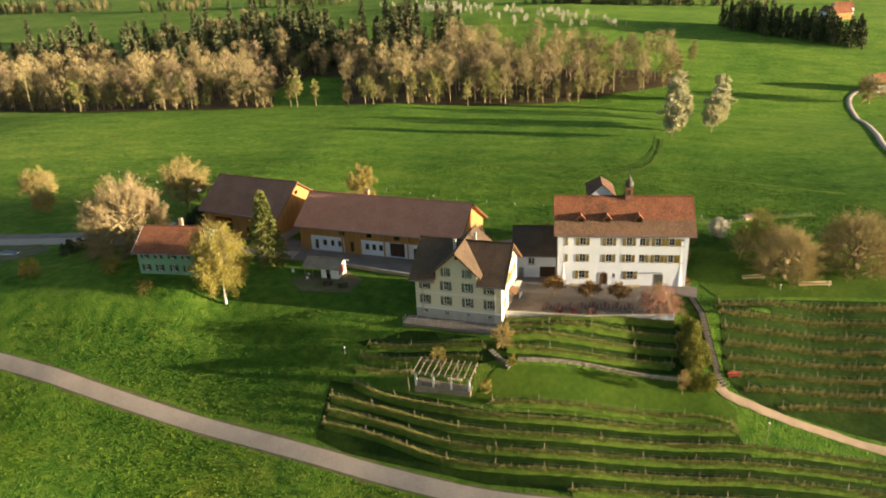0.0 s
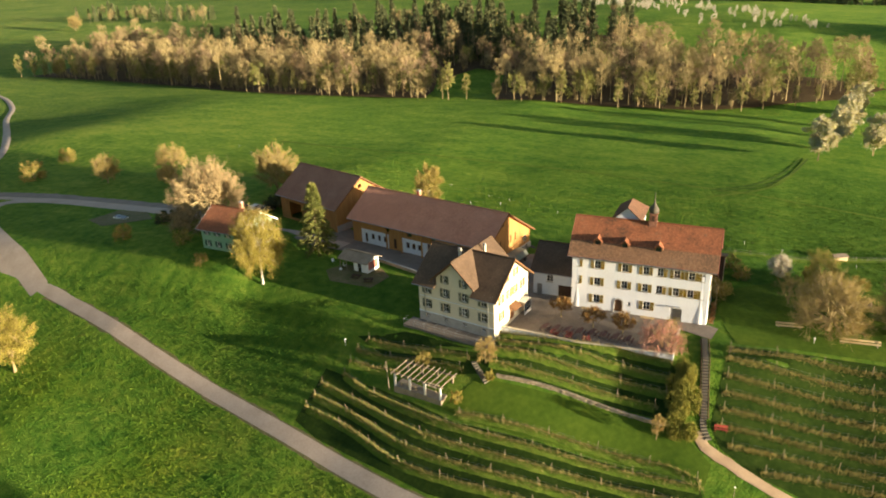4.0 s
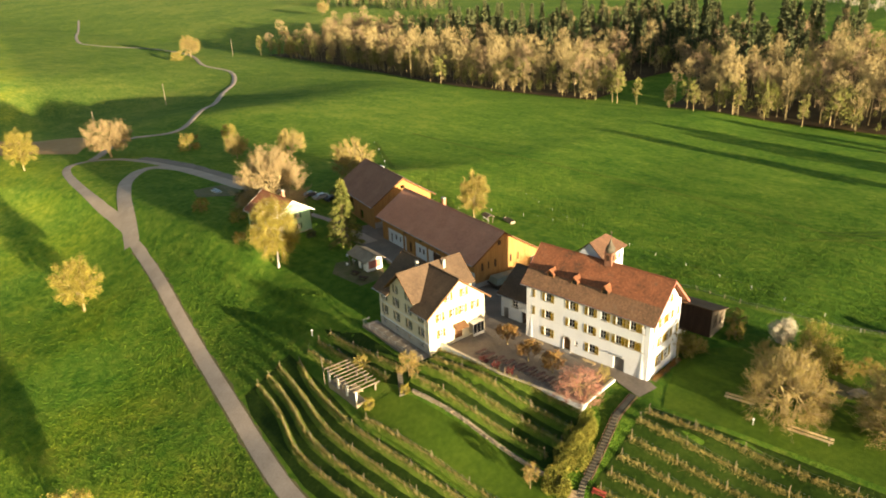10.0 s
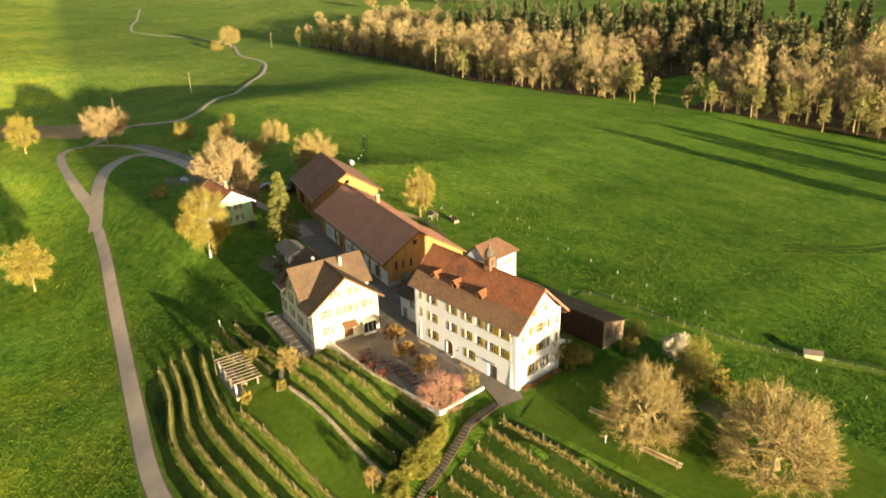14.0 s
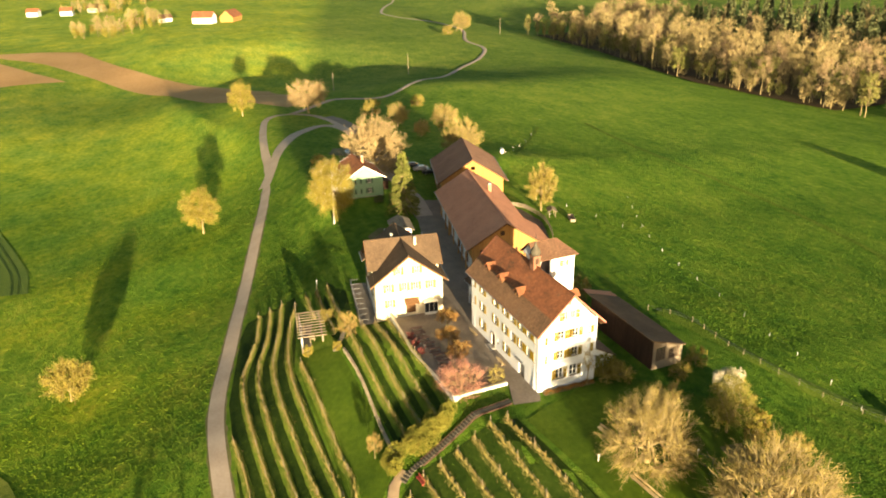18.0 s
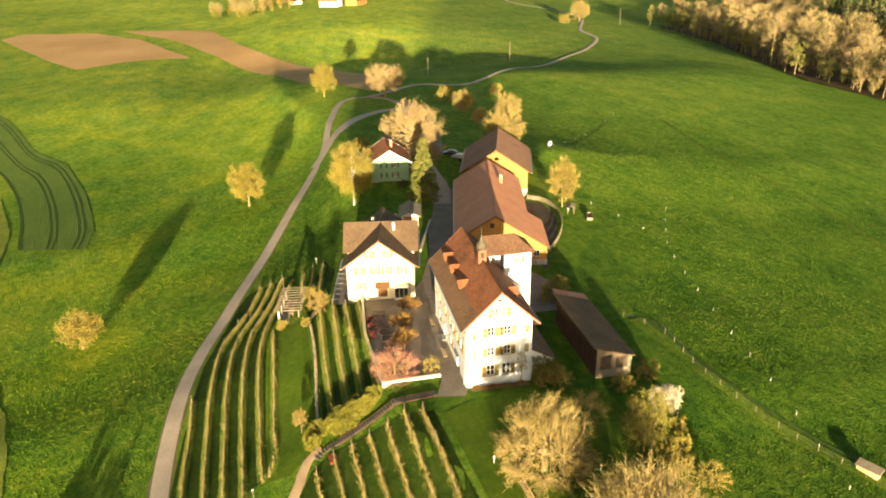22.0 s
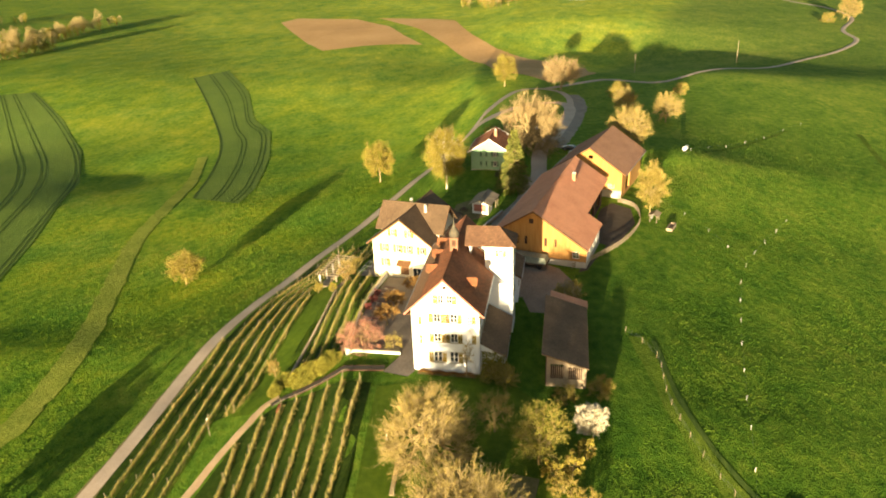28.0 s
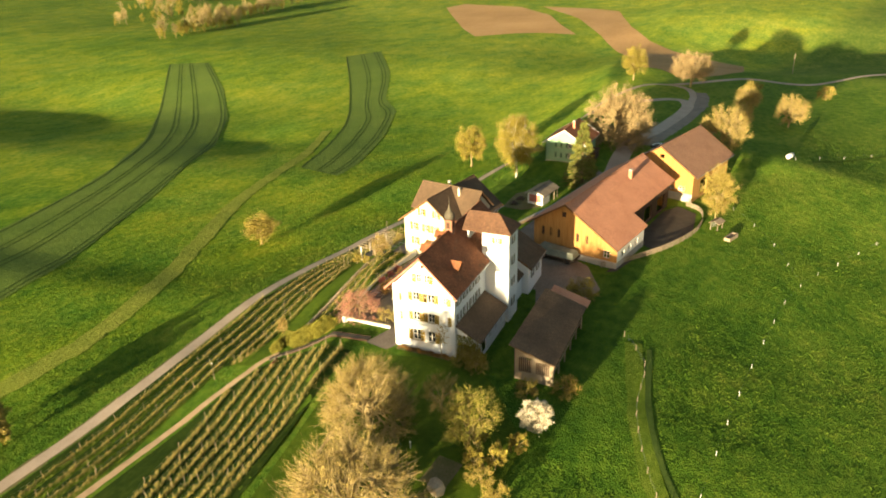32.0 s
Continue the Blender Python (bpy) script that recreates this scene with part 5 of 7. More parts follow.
def tree_parts(seed, h, rx, trunk=0.25, clear=0.25, shape="dome", limbs=9, subs=70, twigs=24, tl=0.9, tw=0.05, leaves=0, ll=0.25, lw=0.18, droop=0.0, lean=0.0, reach=1.0, sides=5, forks=3, stout=0.0, even=False):
    """Wood and foliage of a broadleaved tree: a bent trunk, limbs, forked branches, and twigs and leaves at the branch ends."""
    rng = np.random.default_rng(seed)
    zc = h * (clear + (1 - clear) * 0.5)
    rz = h * (1 - clear) * 0.5
    if shape == "dome":
        zc, rz = h * (clear + 0.15), h * (1 - clear - 0.15)
    segs = []
    axis = [Vector((0, 0, -0.3))]
    top = h * (clear + 0.45)
    for i in range(1, 6):
        k = i / 5
        axis.append(Vector((lean * k + rng.normal(0, 0.02) * h * 0.3, rng.normal(0, 0.02) * h * 0.3, top * k)))
    for i in range(5):
        segs.append((axis[i], axis[i + 1], trunk * (1.25 if i == 0 else 1 - 0.17 * i), trunk * (1 - 0.17 * (i + 1))))
    main = []
    for j in range(limbs):
        a = 2 * math.pi * (j + rng.uniform(-0.3, 0.3)) / limbs
        e = rng.uniform(0.15, 0.95)
        k = rng.uniform(clear, clear + 0.35) * h / top
        base = axis[min(4, int(k * 5))].lerp(axis[min(5, int(k * 5) + 1)], (k * 5) % 1)
        tip = Vector((math.cos(a) * rx * 0.55 * math.cos(e * 0.9) + axis[5].x * 0.5, math.sin(a) * rx * 0.55 * math.cos(e * 0.9), zc + rz * (e - 0.35) * 0.9))
        mid = base.lerp(tip, 0.5) + Vector((rng.normal(0, 0.1), rng.normal(0, 0.1), rng.uniform(0.0, 0.12) * h * 0.5))
        r = trunk * 0.45
        segs += [(base, mid, r, r * 0.7), (mid, tip, r * 0.7, r * 0.35)]
        main += [(mid, r * 0.5), (mid.lerp(tip, 0.5), r * 0.4), (tip, r * 0.33)]
    cs, ds = [], []
    for _ in range(subs):
        p = crown_point(rng, rx * reach * (0.88 if forks else 1), rz * reach * (0.88 if forks else 1), zc, shape, *((0.6, 0.1) if even else ()))
        q, r = min(main, key=lambda m: (m[0] - p).length * rng.uniform(0.8, 1.2))
        mid = q.lerp(p, 0.55) + Vector(rng.normal(0, 0.12, 3))
        segs += [(q, mid, max(r * 0.85, stout * 1.6), max(r * 0.55, stout * 1.4)), (mid, p, max(r * 0.55, stout * 1.4), max(r * 0.3, stout))]
        out = (p - Vector((0, 0, zc * 0.6))).normalized()
        if even:
            out = (out + Vector((0, 0, 0.45))).normalized()
        ends = [(mid, p)]
        for _ in range(forks):
            e = p + out * rx * rng.uniform(0.04, 0.11 if even else 0.2) + Vector(rng.normal(0, rx * 0.07, 3))
            segs.append((mid.lerp(p, rng.uniform(0.2, 1.0)), e, max(r * 0.3, stout), max(r * 0.1, stout * 0.5)))
            ends.append((p, e))
        out.z -= droop
        for t, k in zip(rng.uniform(0.2, 1.05, twigs), rng.integers(0, len(ends), twigs)):
            c = ends[k][0].lerp(ends[k][1], t) + Vector(rng.normal(0, rx * (0.03 if forks else 0.08), 3))
            cs.append(tuple(c)), ds.append(tuple(out))
    foliage = slivers(rng, cs, ds, tl, tw, 0.6 if even else 0.55)
    if leaves:
        idx = rng.integers(0, len(cs), leaves)
        lc = np.asarray(cs)[idx] + rng.normal(0, rx * 0.07, (leaves, 3))
        ld = np.asarray(ds)[idx]
        ld[:, 2] -= droop
        if droop:
            lc[:, 2] -= rng.uniform(0, droop * 1.5, leaves)
        leaf = slivers(rng, lc, ld, ll, lw, 0.8)
    else:
        leaf = None
    return rods(segs, sides), foliage, leaf


def make_tree(name, label, m, bark, twig, leafm=None, category="tree", group="", **kw):
    wood, fol, leaf = tree_parts(**kw)
    t = thing(name, m, label, category, group)
    part("trunk", wood, bark, t, smooth=True)
    part("crown", fol, twig, t)["kind"] = "stuff"
    if leaf:
        part("foliage", leaf, leafm, t)["kind"] = "stuff"
    return t


def on(x, y, turn=0.0, s=1.0, sink=0.05):
    return Matrix.Translation((x, y, height(x, y) - sink)) @ Matrix.Rotation(radians(turn), 4, "Z") @ Matrix.Scale(s, 4)


def conifer(seed, h, r, rows=16, per=11, sprays=7, width=0.16, spray=0.0, tier=1.1, boughs=True):
    """A spruce: tier spreads its whorls of boughs, 1.1 evenly, less in clear storeys; boughs: build their wood."""
    rng = np.random.default_rng(seed)
    segs = [(Vector((0, 0, -0.3)), Vector((0, 0, h * 0.5)), h * 0.018, h * 0.011), (Vector((0, 0, h * 0.5)), Vector((0, 0, h)), h * 0.011, 0.02)]
    cs, ds = [], []
    for k in range(rows):
        for j in range(per):
            z = h * (0.06 + 0.92 * (min(rows, k + rng.uniform(0, tier)) / rows) ** 0.9)
            rr = r * max(0.0, 1 - z / h) ** 0.9 + 0.1
            a = 2 * math.pi * (j / per + rng.random() * 0.6) + k
            e = rr * (rng.uniform(0.66, 1.12) if tier > 0.5 else rng.uniform(0.84, 1.08))
            tip = Vector((math.cos(a) * e, math.sin(a) * e, z - e * rng.uniform(0.12, 0.38)))
            b = Vector((0, 0, z))
            if boughs:
                segs.append((b, tip, 0.03 + 0.012 * rr, 0.012))
            for t in rng.uniform(0.04, 1.0, sprays) ** 0.5:
                cs.append(tuple(b.lerp(tip, t))), ds.append((math.cos(a) * 0.7, math.sin(a) * 0.7, -0.35))
    return rods(segs, 4), slivers(rng, cs, ds, spray or max(0.5, r * 0.15), width * max(1, h / 14), 0.5)


# the two wide bare trees on the east lawn
make_tree("lawn_tree", "wide round-crowned bare tree with fine golden twigs on the lawn", on(40.0, 5.3, 0, 1.06), BARK, TWIG, LEAF_Y, seed=11, h=10.2, rx=6.4, trunk=0.46, clear=0.1, limbs=17, subs=430, twigs=34, tl=0.62, tw=0.036, leaves=900, ll=0.14, lw=0.1, forks=5, stout=0.026, sides=4, even=True)
make_tree("lawn_tree", "largest spreading bare tree with dense golden-brown twigs", on(54.5, 11.5, 70, 1.1), BARK, TWIG, LEAF_Y, seed=12, h=11.0, rx=7.8, trunk=0.6, clear=0.1, limbs=19, subs=500, twigs=34, tl=0.68, tw=0.036, leaves=900, ll=0.14, lw=0.1, forks=5, stout=0.028, sides=4, even=True)
make_tree("young_tree", "slim young tree with fresh yellow-green leaves", on(39.4, 18.6), BARK, TWIG, LEAF_G, seed=13, h=9.0, rx=3.8, trunk=0.16, clear=0.08, shape="oval", limbs=11, subs=120, twigs=18, tl=0.6, tw=0.03, leaves=9000, ll=0.17, lw=0.11)
make_tree("bare_bush", "thin bare shrub beside the lawn", on(34.3, 12.8), BARK, TWIG, None, category="shrub", seed=14, h=6.0, rx=2.8, trunk=0.13, clear=0.1, shape="oval", limbs=9, subs=80, twigs=24, tl=0.8, tw=0.032)
make_tree("blossom_shrub", "white flowering shrub at the pasture edge", on(33.0, 24.6), BARK, TWIG, BLOSSOM, category="shrub", seed=15, h=4.4, rx=2.3, trunk=0.08, clear=0.04, shape="oval", limbs=9, subs=110, twigs=10, tl=0.4, tw=0.03, leaves=9000, ll=0.15, lw=0.13)
make_tree("espalier_tree", "thin bare tree trained against the white gable wall", on(23.0, 7.7), BARK, TWIG, None, seed=35, h=6.2, rx=1.3, trunk=0.1, clear=0.3, shape="oval", limbs=9, subs=34, twigs=8, tl=0.4, tw=0.03, forks=2, stout=0.018)
# birch, spruce, oak and the others along the ridge
make_tree("birch", "tall weeping birch with golden new leaves", on(-58.6, -8.2), BIRCH, TWIG, LEAF_Y, seed=16, h=16.5, rx=5.4, trunk=0.26, clear=0.13, shape="oval", limbs=13, subs=170, twigs=24, tl=1.3, tw=0.035, leaves=30000, ll=0.32, lw=0.11, droop=0.9)
wood, fol = conifer(17, 15.4, 4.7, rows=17, per=17, sprays=40, width=0.17, tier=0.38, spray=0.65)
sp = thing("spruce", on(-56.4, 8.4), "pointed garden spruce with pale green needles", "tree")
part("trunk", wood, BARK, sp, smooth=True)
part("needles", fol, NEEDLE_L, sp)["kind"] = "stuff"
make_tree("oak", "huge spreading bare oak with tan twigs", on(-86.5, 10.6), BARK, TWIG_T, None, seed=18, h=16.4, rx=10.4, trunk=0.95, clear=0.04, shape="dome", limbs=22, subs=460, twigs=32, tl=0.95, tw=0.07, forks=5, stout=0.05, sides=4, even=True)
make_tree("roadside_tree", "round bare tree with tan twigs by the road", on(-197, 17.5), BARK, TWIG_T, None, seed=19, h=14.0, rx=9.5, trunk=0.55, clear=0.08, shape="oval", limbs=15, subs=280, twigs=32, tl=0.95, tw=0.09, forks=4, stout=0.055, sides=4, even=True)
gold = make_tree("golden_tree", "rounded tree with golden spring leaves", on(-97.3, -35.5), BARK, TWIG, LEAF_Y, group="golden meadow trees", seed=20, h=13.5, rx=5.2, trunk=0.3, clear=0.14, shape="oval", limbs=11, subs=110, twigs=16, tl=1.0, tw=0.04, leaves=20000, ll=0.28, lw=0.13, droop=0.5)
copy_thing(gold, on(-211.5, -7, 100, 1.1))
make_tree("meadow_tree", "low broad tree with pale golden leaves", on(-31.0, -66.0), BARK, TWIG, LEAF_Y, seed=21, h=8.2, rx=4.7, trunk=0.22, clear=0.12, shape="oval", limbs=12, subs=150, twigs=26, tl=0.8, tw=0.04, leaves=7500, ll=0.28, lw=0.18)
make_tree("barn_tree", "narrow tree with tan and golden buds behind the barn", on(-44.4, 39.0), BARK, TWIG, LEAF_Y, seed=22, h=12.2, rx=3.8, trunk=0.22, clear=0.1, shape="oval", limbs=12, subs=150, twigs=40, tl=1.0, tw=0.05, leaves=7000, ll=0.24, lw=0.15)
bare = make_tree("bare_tree", "medium bare tree with tan twigs", on(-86.5, 37.0, 0, 1.0), BARK, TWIG, None, group="bare trees on the ridge", seed=23, h=12.5, rx=6.4, trunk=0.3, clear=0.05, shape="oval", limbs=12, subs=190, twigs=30, tl=1.3, tw=0.08, forks=4, stout=0.045, sides=4)
for x, y, a, s in ((-136.5, 52.6, 130, 0.8), (-150, 40, 20, 0.7), (-126, 40, 250, 0.5), (-535, 238, 90, 1.5), (-724, 536, 10, 1.4), (174, 298, 40, 1.3)):
    copy_thing(bare, on(x, y, a, s))
# two trees below the lower road, with long shadows on the meadow
low_tree = make_tree("roadside_ash", "small budding tree below the lower road", on(47.0, -60.0), BARK, TWIG, LEAF_Y, group="trees below the road", seed=34, h=7.8, rx=2.9, trunk=0.2, clear=0.14, shape="oval", limbs=10, subs=90, twigs=30, tl=0.8, tw=0.06, leaves=5000, ll=0.25, lw=0.16)
copy_thing(low_tree, on(49.5, -55.4, 80, 0.95))
# the wild shrubs round the yard
bush = make_tree("yard_bush", "rounded bare shrub with yellowish buds", on(-0.5, 20.5), BARK, TWIG, LEAF_Y, category="shrub", group="shrubs round the farm", seed=24, h=3.4, rx=2.3, trunk=0.09, clear=0.04, limbs=10, subs=60, twigs=22, tl=0.6, tw=0.035, leaves=1400, ll=0.2, lw=0.14)
for x, y, a, s in ((23.0, 11.4, 20, 0.95), (23.6, 13.2, 160, 0.9), (26.5, 21.5, 50, 0.8), (-1.8, 21.9, 70, 1.25), (24.5, 26.2, 90, 0.9), (-83.5, -1.6, 10, 1.0), (-74, -7.5, 200, 0.75), (-101, -1.4, 70, 1.1), (-19, -20.3, 30, 0.7), (43.5, 21.5, 10, 0.8), (46, 24, 140, 0.9), (-181.5, 40, 0, 2.0), (-197, 65.4, 90, 1.6), (-524, 220, 30, 2.6)):
    copy_thing(bush, on(x, y, a, s))
dark = make_tree("dark_bush", "dense dark evergreen shrub by the cottage", on(-99.8, 10.2), BARK, NEEDLE, NEEDLE, category="shrub", group="evergreen shrubs", seed=25, h=3.2, rx=2.2, trunk=0.1, clear=0.03, limbs=9, subs=60, twigs=20, tl=0.5, tw=0.06, leaves=2600, ll=0.3, lw=0.2)
for x, y, a, s in ((-96.4, 11.6, 60, 1.1), (-93, 10.5, 200, 0.75), (-63.5, 4.5, 40, 0.6), (-80.2, 28.6, 110, 1.6)):
    copy_thing(dark, on(x, y, a, s))
# courtyard trees
rust = make_tree("courtyard_tree", "small wide-topped tree with olive-brown leaves in the courtyard", on(-0.6, -4.3), BARK, TWIG, RUST, group="courtyard trees", seed=26, h=3.9, rx=2.1, trunk=0.13, clear=0.42, limbs=9, subs=60, twigs=12, tl=0.45, tw=0.03, leaves=1900, ll=0.24, lw=0.16)
for x, y, a in ((5.2, -6.5, 70), (10.0, -6.9, 170)):
    copy_thing(rust, on(x, y, a, 1.0))
make_tree("pink_cherry", "wide spreading ornamental cherry in salmon-pink blossom", on(16.4, -9.3), BARK, PINK, PINK, seed=27, h=4.9, rx=3.9, trunk=0.2, clear=0.12, limbs=13, subs=170, twigs=22, tl=0.6, tw=0.03, leaves=2600, ll=0.16, lw=0.12)
round_red = make_tree("red_shrub", "clipped round shrub with dark red leaves by the terrace wall", on(-0.1, -11.0), BARK, DEEP_RED, DEEP_RED, category="shrub", group="red terrace shrubs", seed=33, h=1.3, rx=0.75, trunk=0.05, clear=0.02, shape="oval", limbs=7, subs=30, twigs=14, tl=0.22, tw=0.05, leaves=900, ll=0.16, lw=0.12)
for x, y, a in ((2.4, -11.1, 90), (5.2, -11.2, 200)):
    copy_thing(round_red, on(x, y, a, 1.0))
make_tree("courtyard_shrub", "small tan-leaved tree beside the courtyard path", on(17.3, -4.2), BARK, TWIG, LEAF_Y, seed=28, h=3.1, rx=1.6, trunk=0.07, clear=0.2, limbs=8, subs=60, twigs=14, tl=0.35, tw=0.025, leaves=600, ll=0.14, lw=0.1)
amber = make_tree("amber_shrub", "small upright shrub with amber new leaves", on(-8.8, -19.1), BARK, TWIG, RUST, category="shrub", group="amber shrubs", seed=29, h=4.8, rx=2.1, trunk=0.08, clear=0.05, shape="oval", limbs=9, subs=90, twigs=26, tl=0.5, tw=0.032, leaves=700, ll=0.16, lw=0.12)
make_tree("amber_tree", "slim young tree with amber new leaves on the garden lawn", on(18.0, -23.4), BARK, TWIG, RUST, seed=32, h=4.6, rx=1.15, trunk=0.06, clear=0.2, shape="oval", limbs=8, subs=60, twigs=24, tl=0.45, tw=0.03, leaves=400, ll=0.14, lw=0.1)
lime = make_tree("lime_shrub", "small lime-green leafy shrub by the steps", on(-11.0, -26.0), BARK, TWIG, LEAF_Y, category="shrub", group="lime-green shrubs", seed=30, h=2.6, rx=1.1, trunk=0.06, clear=0.05, shape="oval", limbs=7, subs=34, twigs=8, tl=0.35, tw=0.03, leaves=1300, ll=0.2, lw=0.14)
for x, y, a, k in ((-7.2, -21.6, 50, 0.8), (22.5, 10.9, 10, 1.0), (22.6, 12.1, 120, 1.2), (22.5, 13.3, 230, 1.0), (41.1, 22.4, 0, 1.4), (42.3, 20.2, 50, 1.3), (37.8, 24.1, 100, 1.2), (37.6, 19.2, 150, 1.1)):
    copy_thing(lime, on(x, y, a, k))

# hedge beside the steps
rng = np.random.default_rng(40)
hc, hd = [], []
clumps = []
for k in range(60):
    t = rng.random()
    side = 20.2 + 1.1 * t + rng.normal(0, 0.55 + 0.5 * t)
    clumps.append((min(side, 21.6 + 1.1 * t), -12.4 - 9.8 * t, rng.uniform(0.6, 1.15), rng.uniform(1.3, 2.7) * (1.15 if t < 0.25 else 0.95)))
for k in range(42000):
    cx, cy, cr, ch = clumps[k % 60]
    d = rng.normal(0, 1, 3)
    d /= np.linalg.norm(d)
    d *= rng.uniform(0.75, 1.05)
    x, y, z = cx + d[0] * cr, cy + d[1] * cr, ch * (0.5 + 0.55 * d[2])
    hc.append((x, y, height(x, y) + max(0.05, z))), hd.append((d[0], d[1], d[2] + 0.4))
hedge = thing("hedge", I4, "loose uneven yellow-green hedge beside the garden steps", "hedge")
part("foliage", slivers(rng, hc, hd, 0.17, 0.12, 0.8), LEAF_G, hedge)["kind"] = "stuff"
part("stem_growth", rods([(Vector((19.9 + 0.9 * t, -12.6 - 9.2 * t, height(20, -12.6 - 9.2 * t) - 0.2)), Vector((19.9 + 0.9 * t + rng.normal(0, 0.3), -12.6 - 9.2 * t, height(20, -12.6 - 9.2 * t) + 1.7)), 0.04, 0.015) for t in np.linspace(0, 1, 26)], 4), BARK, hedge)

# climbing plant on the lean-to and low planting along the manor's east foot
rng = np.random.default_rng(41)
cc, cd = [], []
for k in range(3600):
    y, z = rng.uniform(9.7, 13.3), rng.uniform(-0.4, 1) ** 2 * 3.6
    if z < 4.4 - 0.48 * (y - 9.6) + 0.3 * math.sin(y * 5):
        cc.append((21.66 + rng.uniform(0, 0.3), y, z)), cd.append((0.6, rng.normal(0, 0.5), 0.4))
climb = thing("climbing_plant", I4, "yellow-green climbing plant over the lean-to wall", "climber")
part("foliage", slivers(rng, cc, cd, 0.24, 0.16, 0.7), LEAF_G, climb)["kind"] = "stuff"
cc, cd = [], []
for k in range(2400):
    y = rng.uniform(0.9, 8.8)
    r = rng.uniform(0, 0.32)
    a = rng.uniform(0, 6.28)
    cc.append((22.75 + 0.2 * math.sin(y * 3) + r * math.cos(a), y + r * math.sin(a), height(22.8, y) + rng.uniform(0, 0.45))), cd.append((math.cos(a), math.sin(a), 0.9))
bedding = thing("flower_bed", I4, "low brownish planting along the foot of the white wall", "flower bed")
part("foliage", slivers(rng, cc, cd, 0.2, 0.1, 0.6), RUST, bedding)["kind"] = "stuff"
part("soil", ribbon([(22.75, 0.6), (22.75, 5), (22.75, 9.0)], 0.9, 0.14, gap=1, across=2, edge=0.06), VERGE, bedding)

# ---- the woods ----
def many(template, places, seed):
    """Copies of one tree's mesh at places (x, y, turn, size), joined."""
    v0 = np.asarray(template[0])
    f0 = np.asarray(template[1])
    vs, fs = [], []
    for k, (x, y, a, s) in enumerate(places):
        c, sn = math.cos(a), math.sin(a)
        r = np.array([[c, -sn, 0], [sn, c, 0], [0, 0, 1]])
        vs.append(v0 @ r.T * s + (x, y, height(x, y) - 0.3))
        fs.append(f0 + k * len(v0))
    return np.concatenate(vs), np.concatenate(fs)


def big_mesh(name, v, f, material):
    me = bpy.data.meshes.new(name)
    n, k = len(f), f.shape[1]
    me.vertices.add(len(v))
    me.vertices.foreach_set("co", np.ascontiguousarray(v, dtype=np.float32).ravel())
    me.loops.add(n * k)
    me.loops.foreach_set("vertex_index", np.ascontiguousarray(f, dtype=np.int32).ravel())
    me.polygons.add(n)
    me.polygons.foreach_set("loop_start", np.arange(0, n * k, k, dtype=np.int32))
    me.polygons.foreach_set("loop_total", np.full(n, k, dtype=np.int32))
    me.materials.append(material)
    me.update()
    me.validate()
    return me


WOOD_W = [(-530, 312), (-400, 297), (-300, 266), (-230, 246), (-165, 254), (-147, 260), (-176, 345), (-160, 380), (-136, 370), (-108, 268), (-60, 268), (-20, 278), (30, 296), (68, 318), (90, 345), (72, 356), (40, 364), (5, 378), (-28, 402), (-60, 470), (-112, 500), (-142, 452), (-165, 470), (-200, 535), (-262, 548), (-292, 486), (-345, 455), (-395, 428), (-540, 430)]
CONES = [(-400, 380), (-300, 350), (-220, 365), (-180, 400), (-140, 400), (-120, 360), (-85, 350), (-60, 400), (-60, 470), (-112, 500), (-142, 452), (-200, 540), (-262, 550), (-300, 490), (-400, 430)]
rng = np.random.default_rng(50)
spots = []
while len(spots) < 860:
    x, y = rng.uniform(-540, 110), rng.uniform(255, 540)
    if inside(WOOD_W, x, y) and all((x - a) ** 2 + (y - b) ** 2 > 34 for a, b, *_ in spots[-400:]):
        spots.append((x, y, rng.uniform(0, 6.28), rng.uniform(0.72, 1.15)))
dec, con = [], []
for p in spots:
    (con if (inside(CONES, p[0], p[1]) and rng.random() < 0.55) else dec).append(p)
templates = [tree_parts(seed=60 + i, h=h, rx=r, trunk=0.3, clear=c, shape="oval", limbs=7, subs=40, twigs=17, tl=2.0, tw=0.2, sides=3, forks=0) for i, (h, r, c) in enumerate(((29, 5.6, 0.3), (25, 6.0, 0.25), (31, 4.9, 0.38), (21, 5.2, 0.15), (16, 4.0, 0.08)))]
for i, (wood, fol, _) in enumerate(templates):
    mine = [p for k, p in enumerate(dec) if k % 5 == i]
    for nm, vf, mt in (("woodland_trunks", wood, BARK), ("woodland_crowns", fol, (TWIG_F, TWIG_B, TWIG_F, LEAF_W, TWIG_F)[i])):
        tagged(new(nm, big_mesh(nm, *many(vf, mine, i), mt)), "bare and budding deciduous trees of the wood beyond the pasture", "woodland", kind="stuff")
for i, (h, r) in enumerate(((37, 5.0), (30, 4.6))):
    wood, fol = conifer(70 + i, h, r, rows=18, per=8, sprays=7, width=0.55, spray=1.8, tier=0.8, boughs=False)
    mine = con[i::2]
    tagged(new("conifer_trunks", big_mesh("conifer_trunks", *many(wood, mine, i), BARK)), "dark trunks of conifers in the wood", "woodland", kind="stuff")
    tagged(new("conifer_crowns", big_mesh("conifer_crowns", *many(fol, mine, i), NEEDLE)), "dark green conifers in the wood", "woodland", kind="stuff")
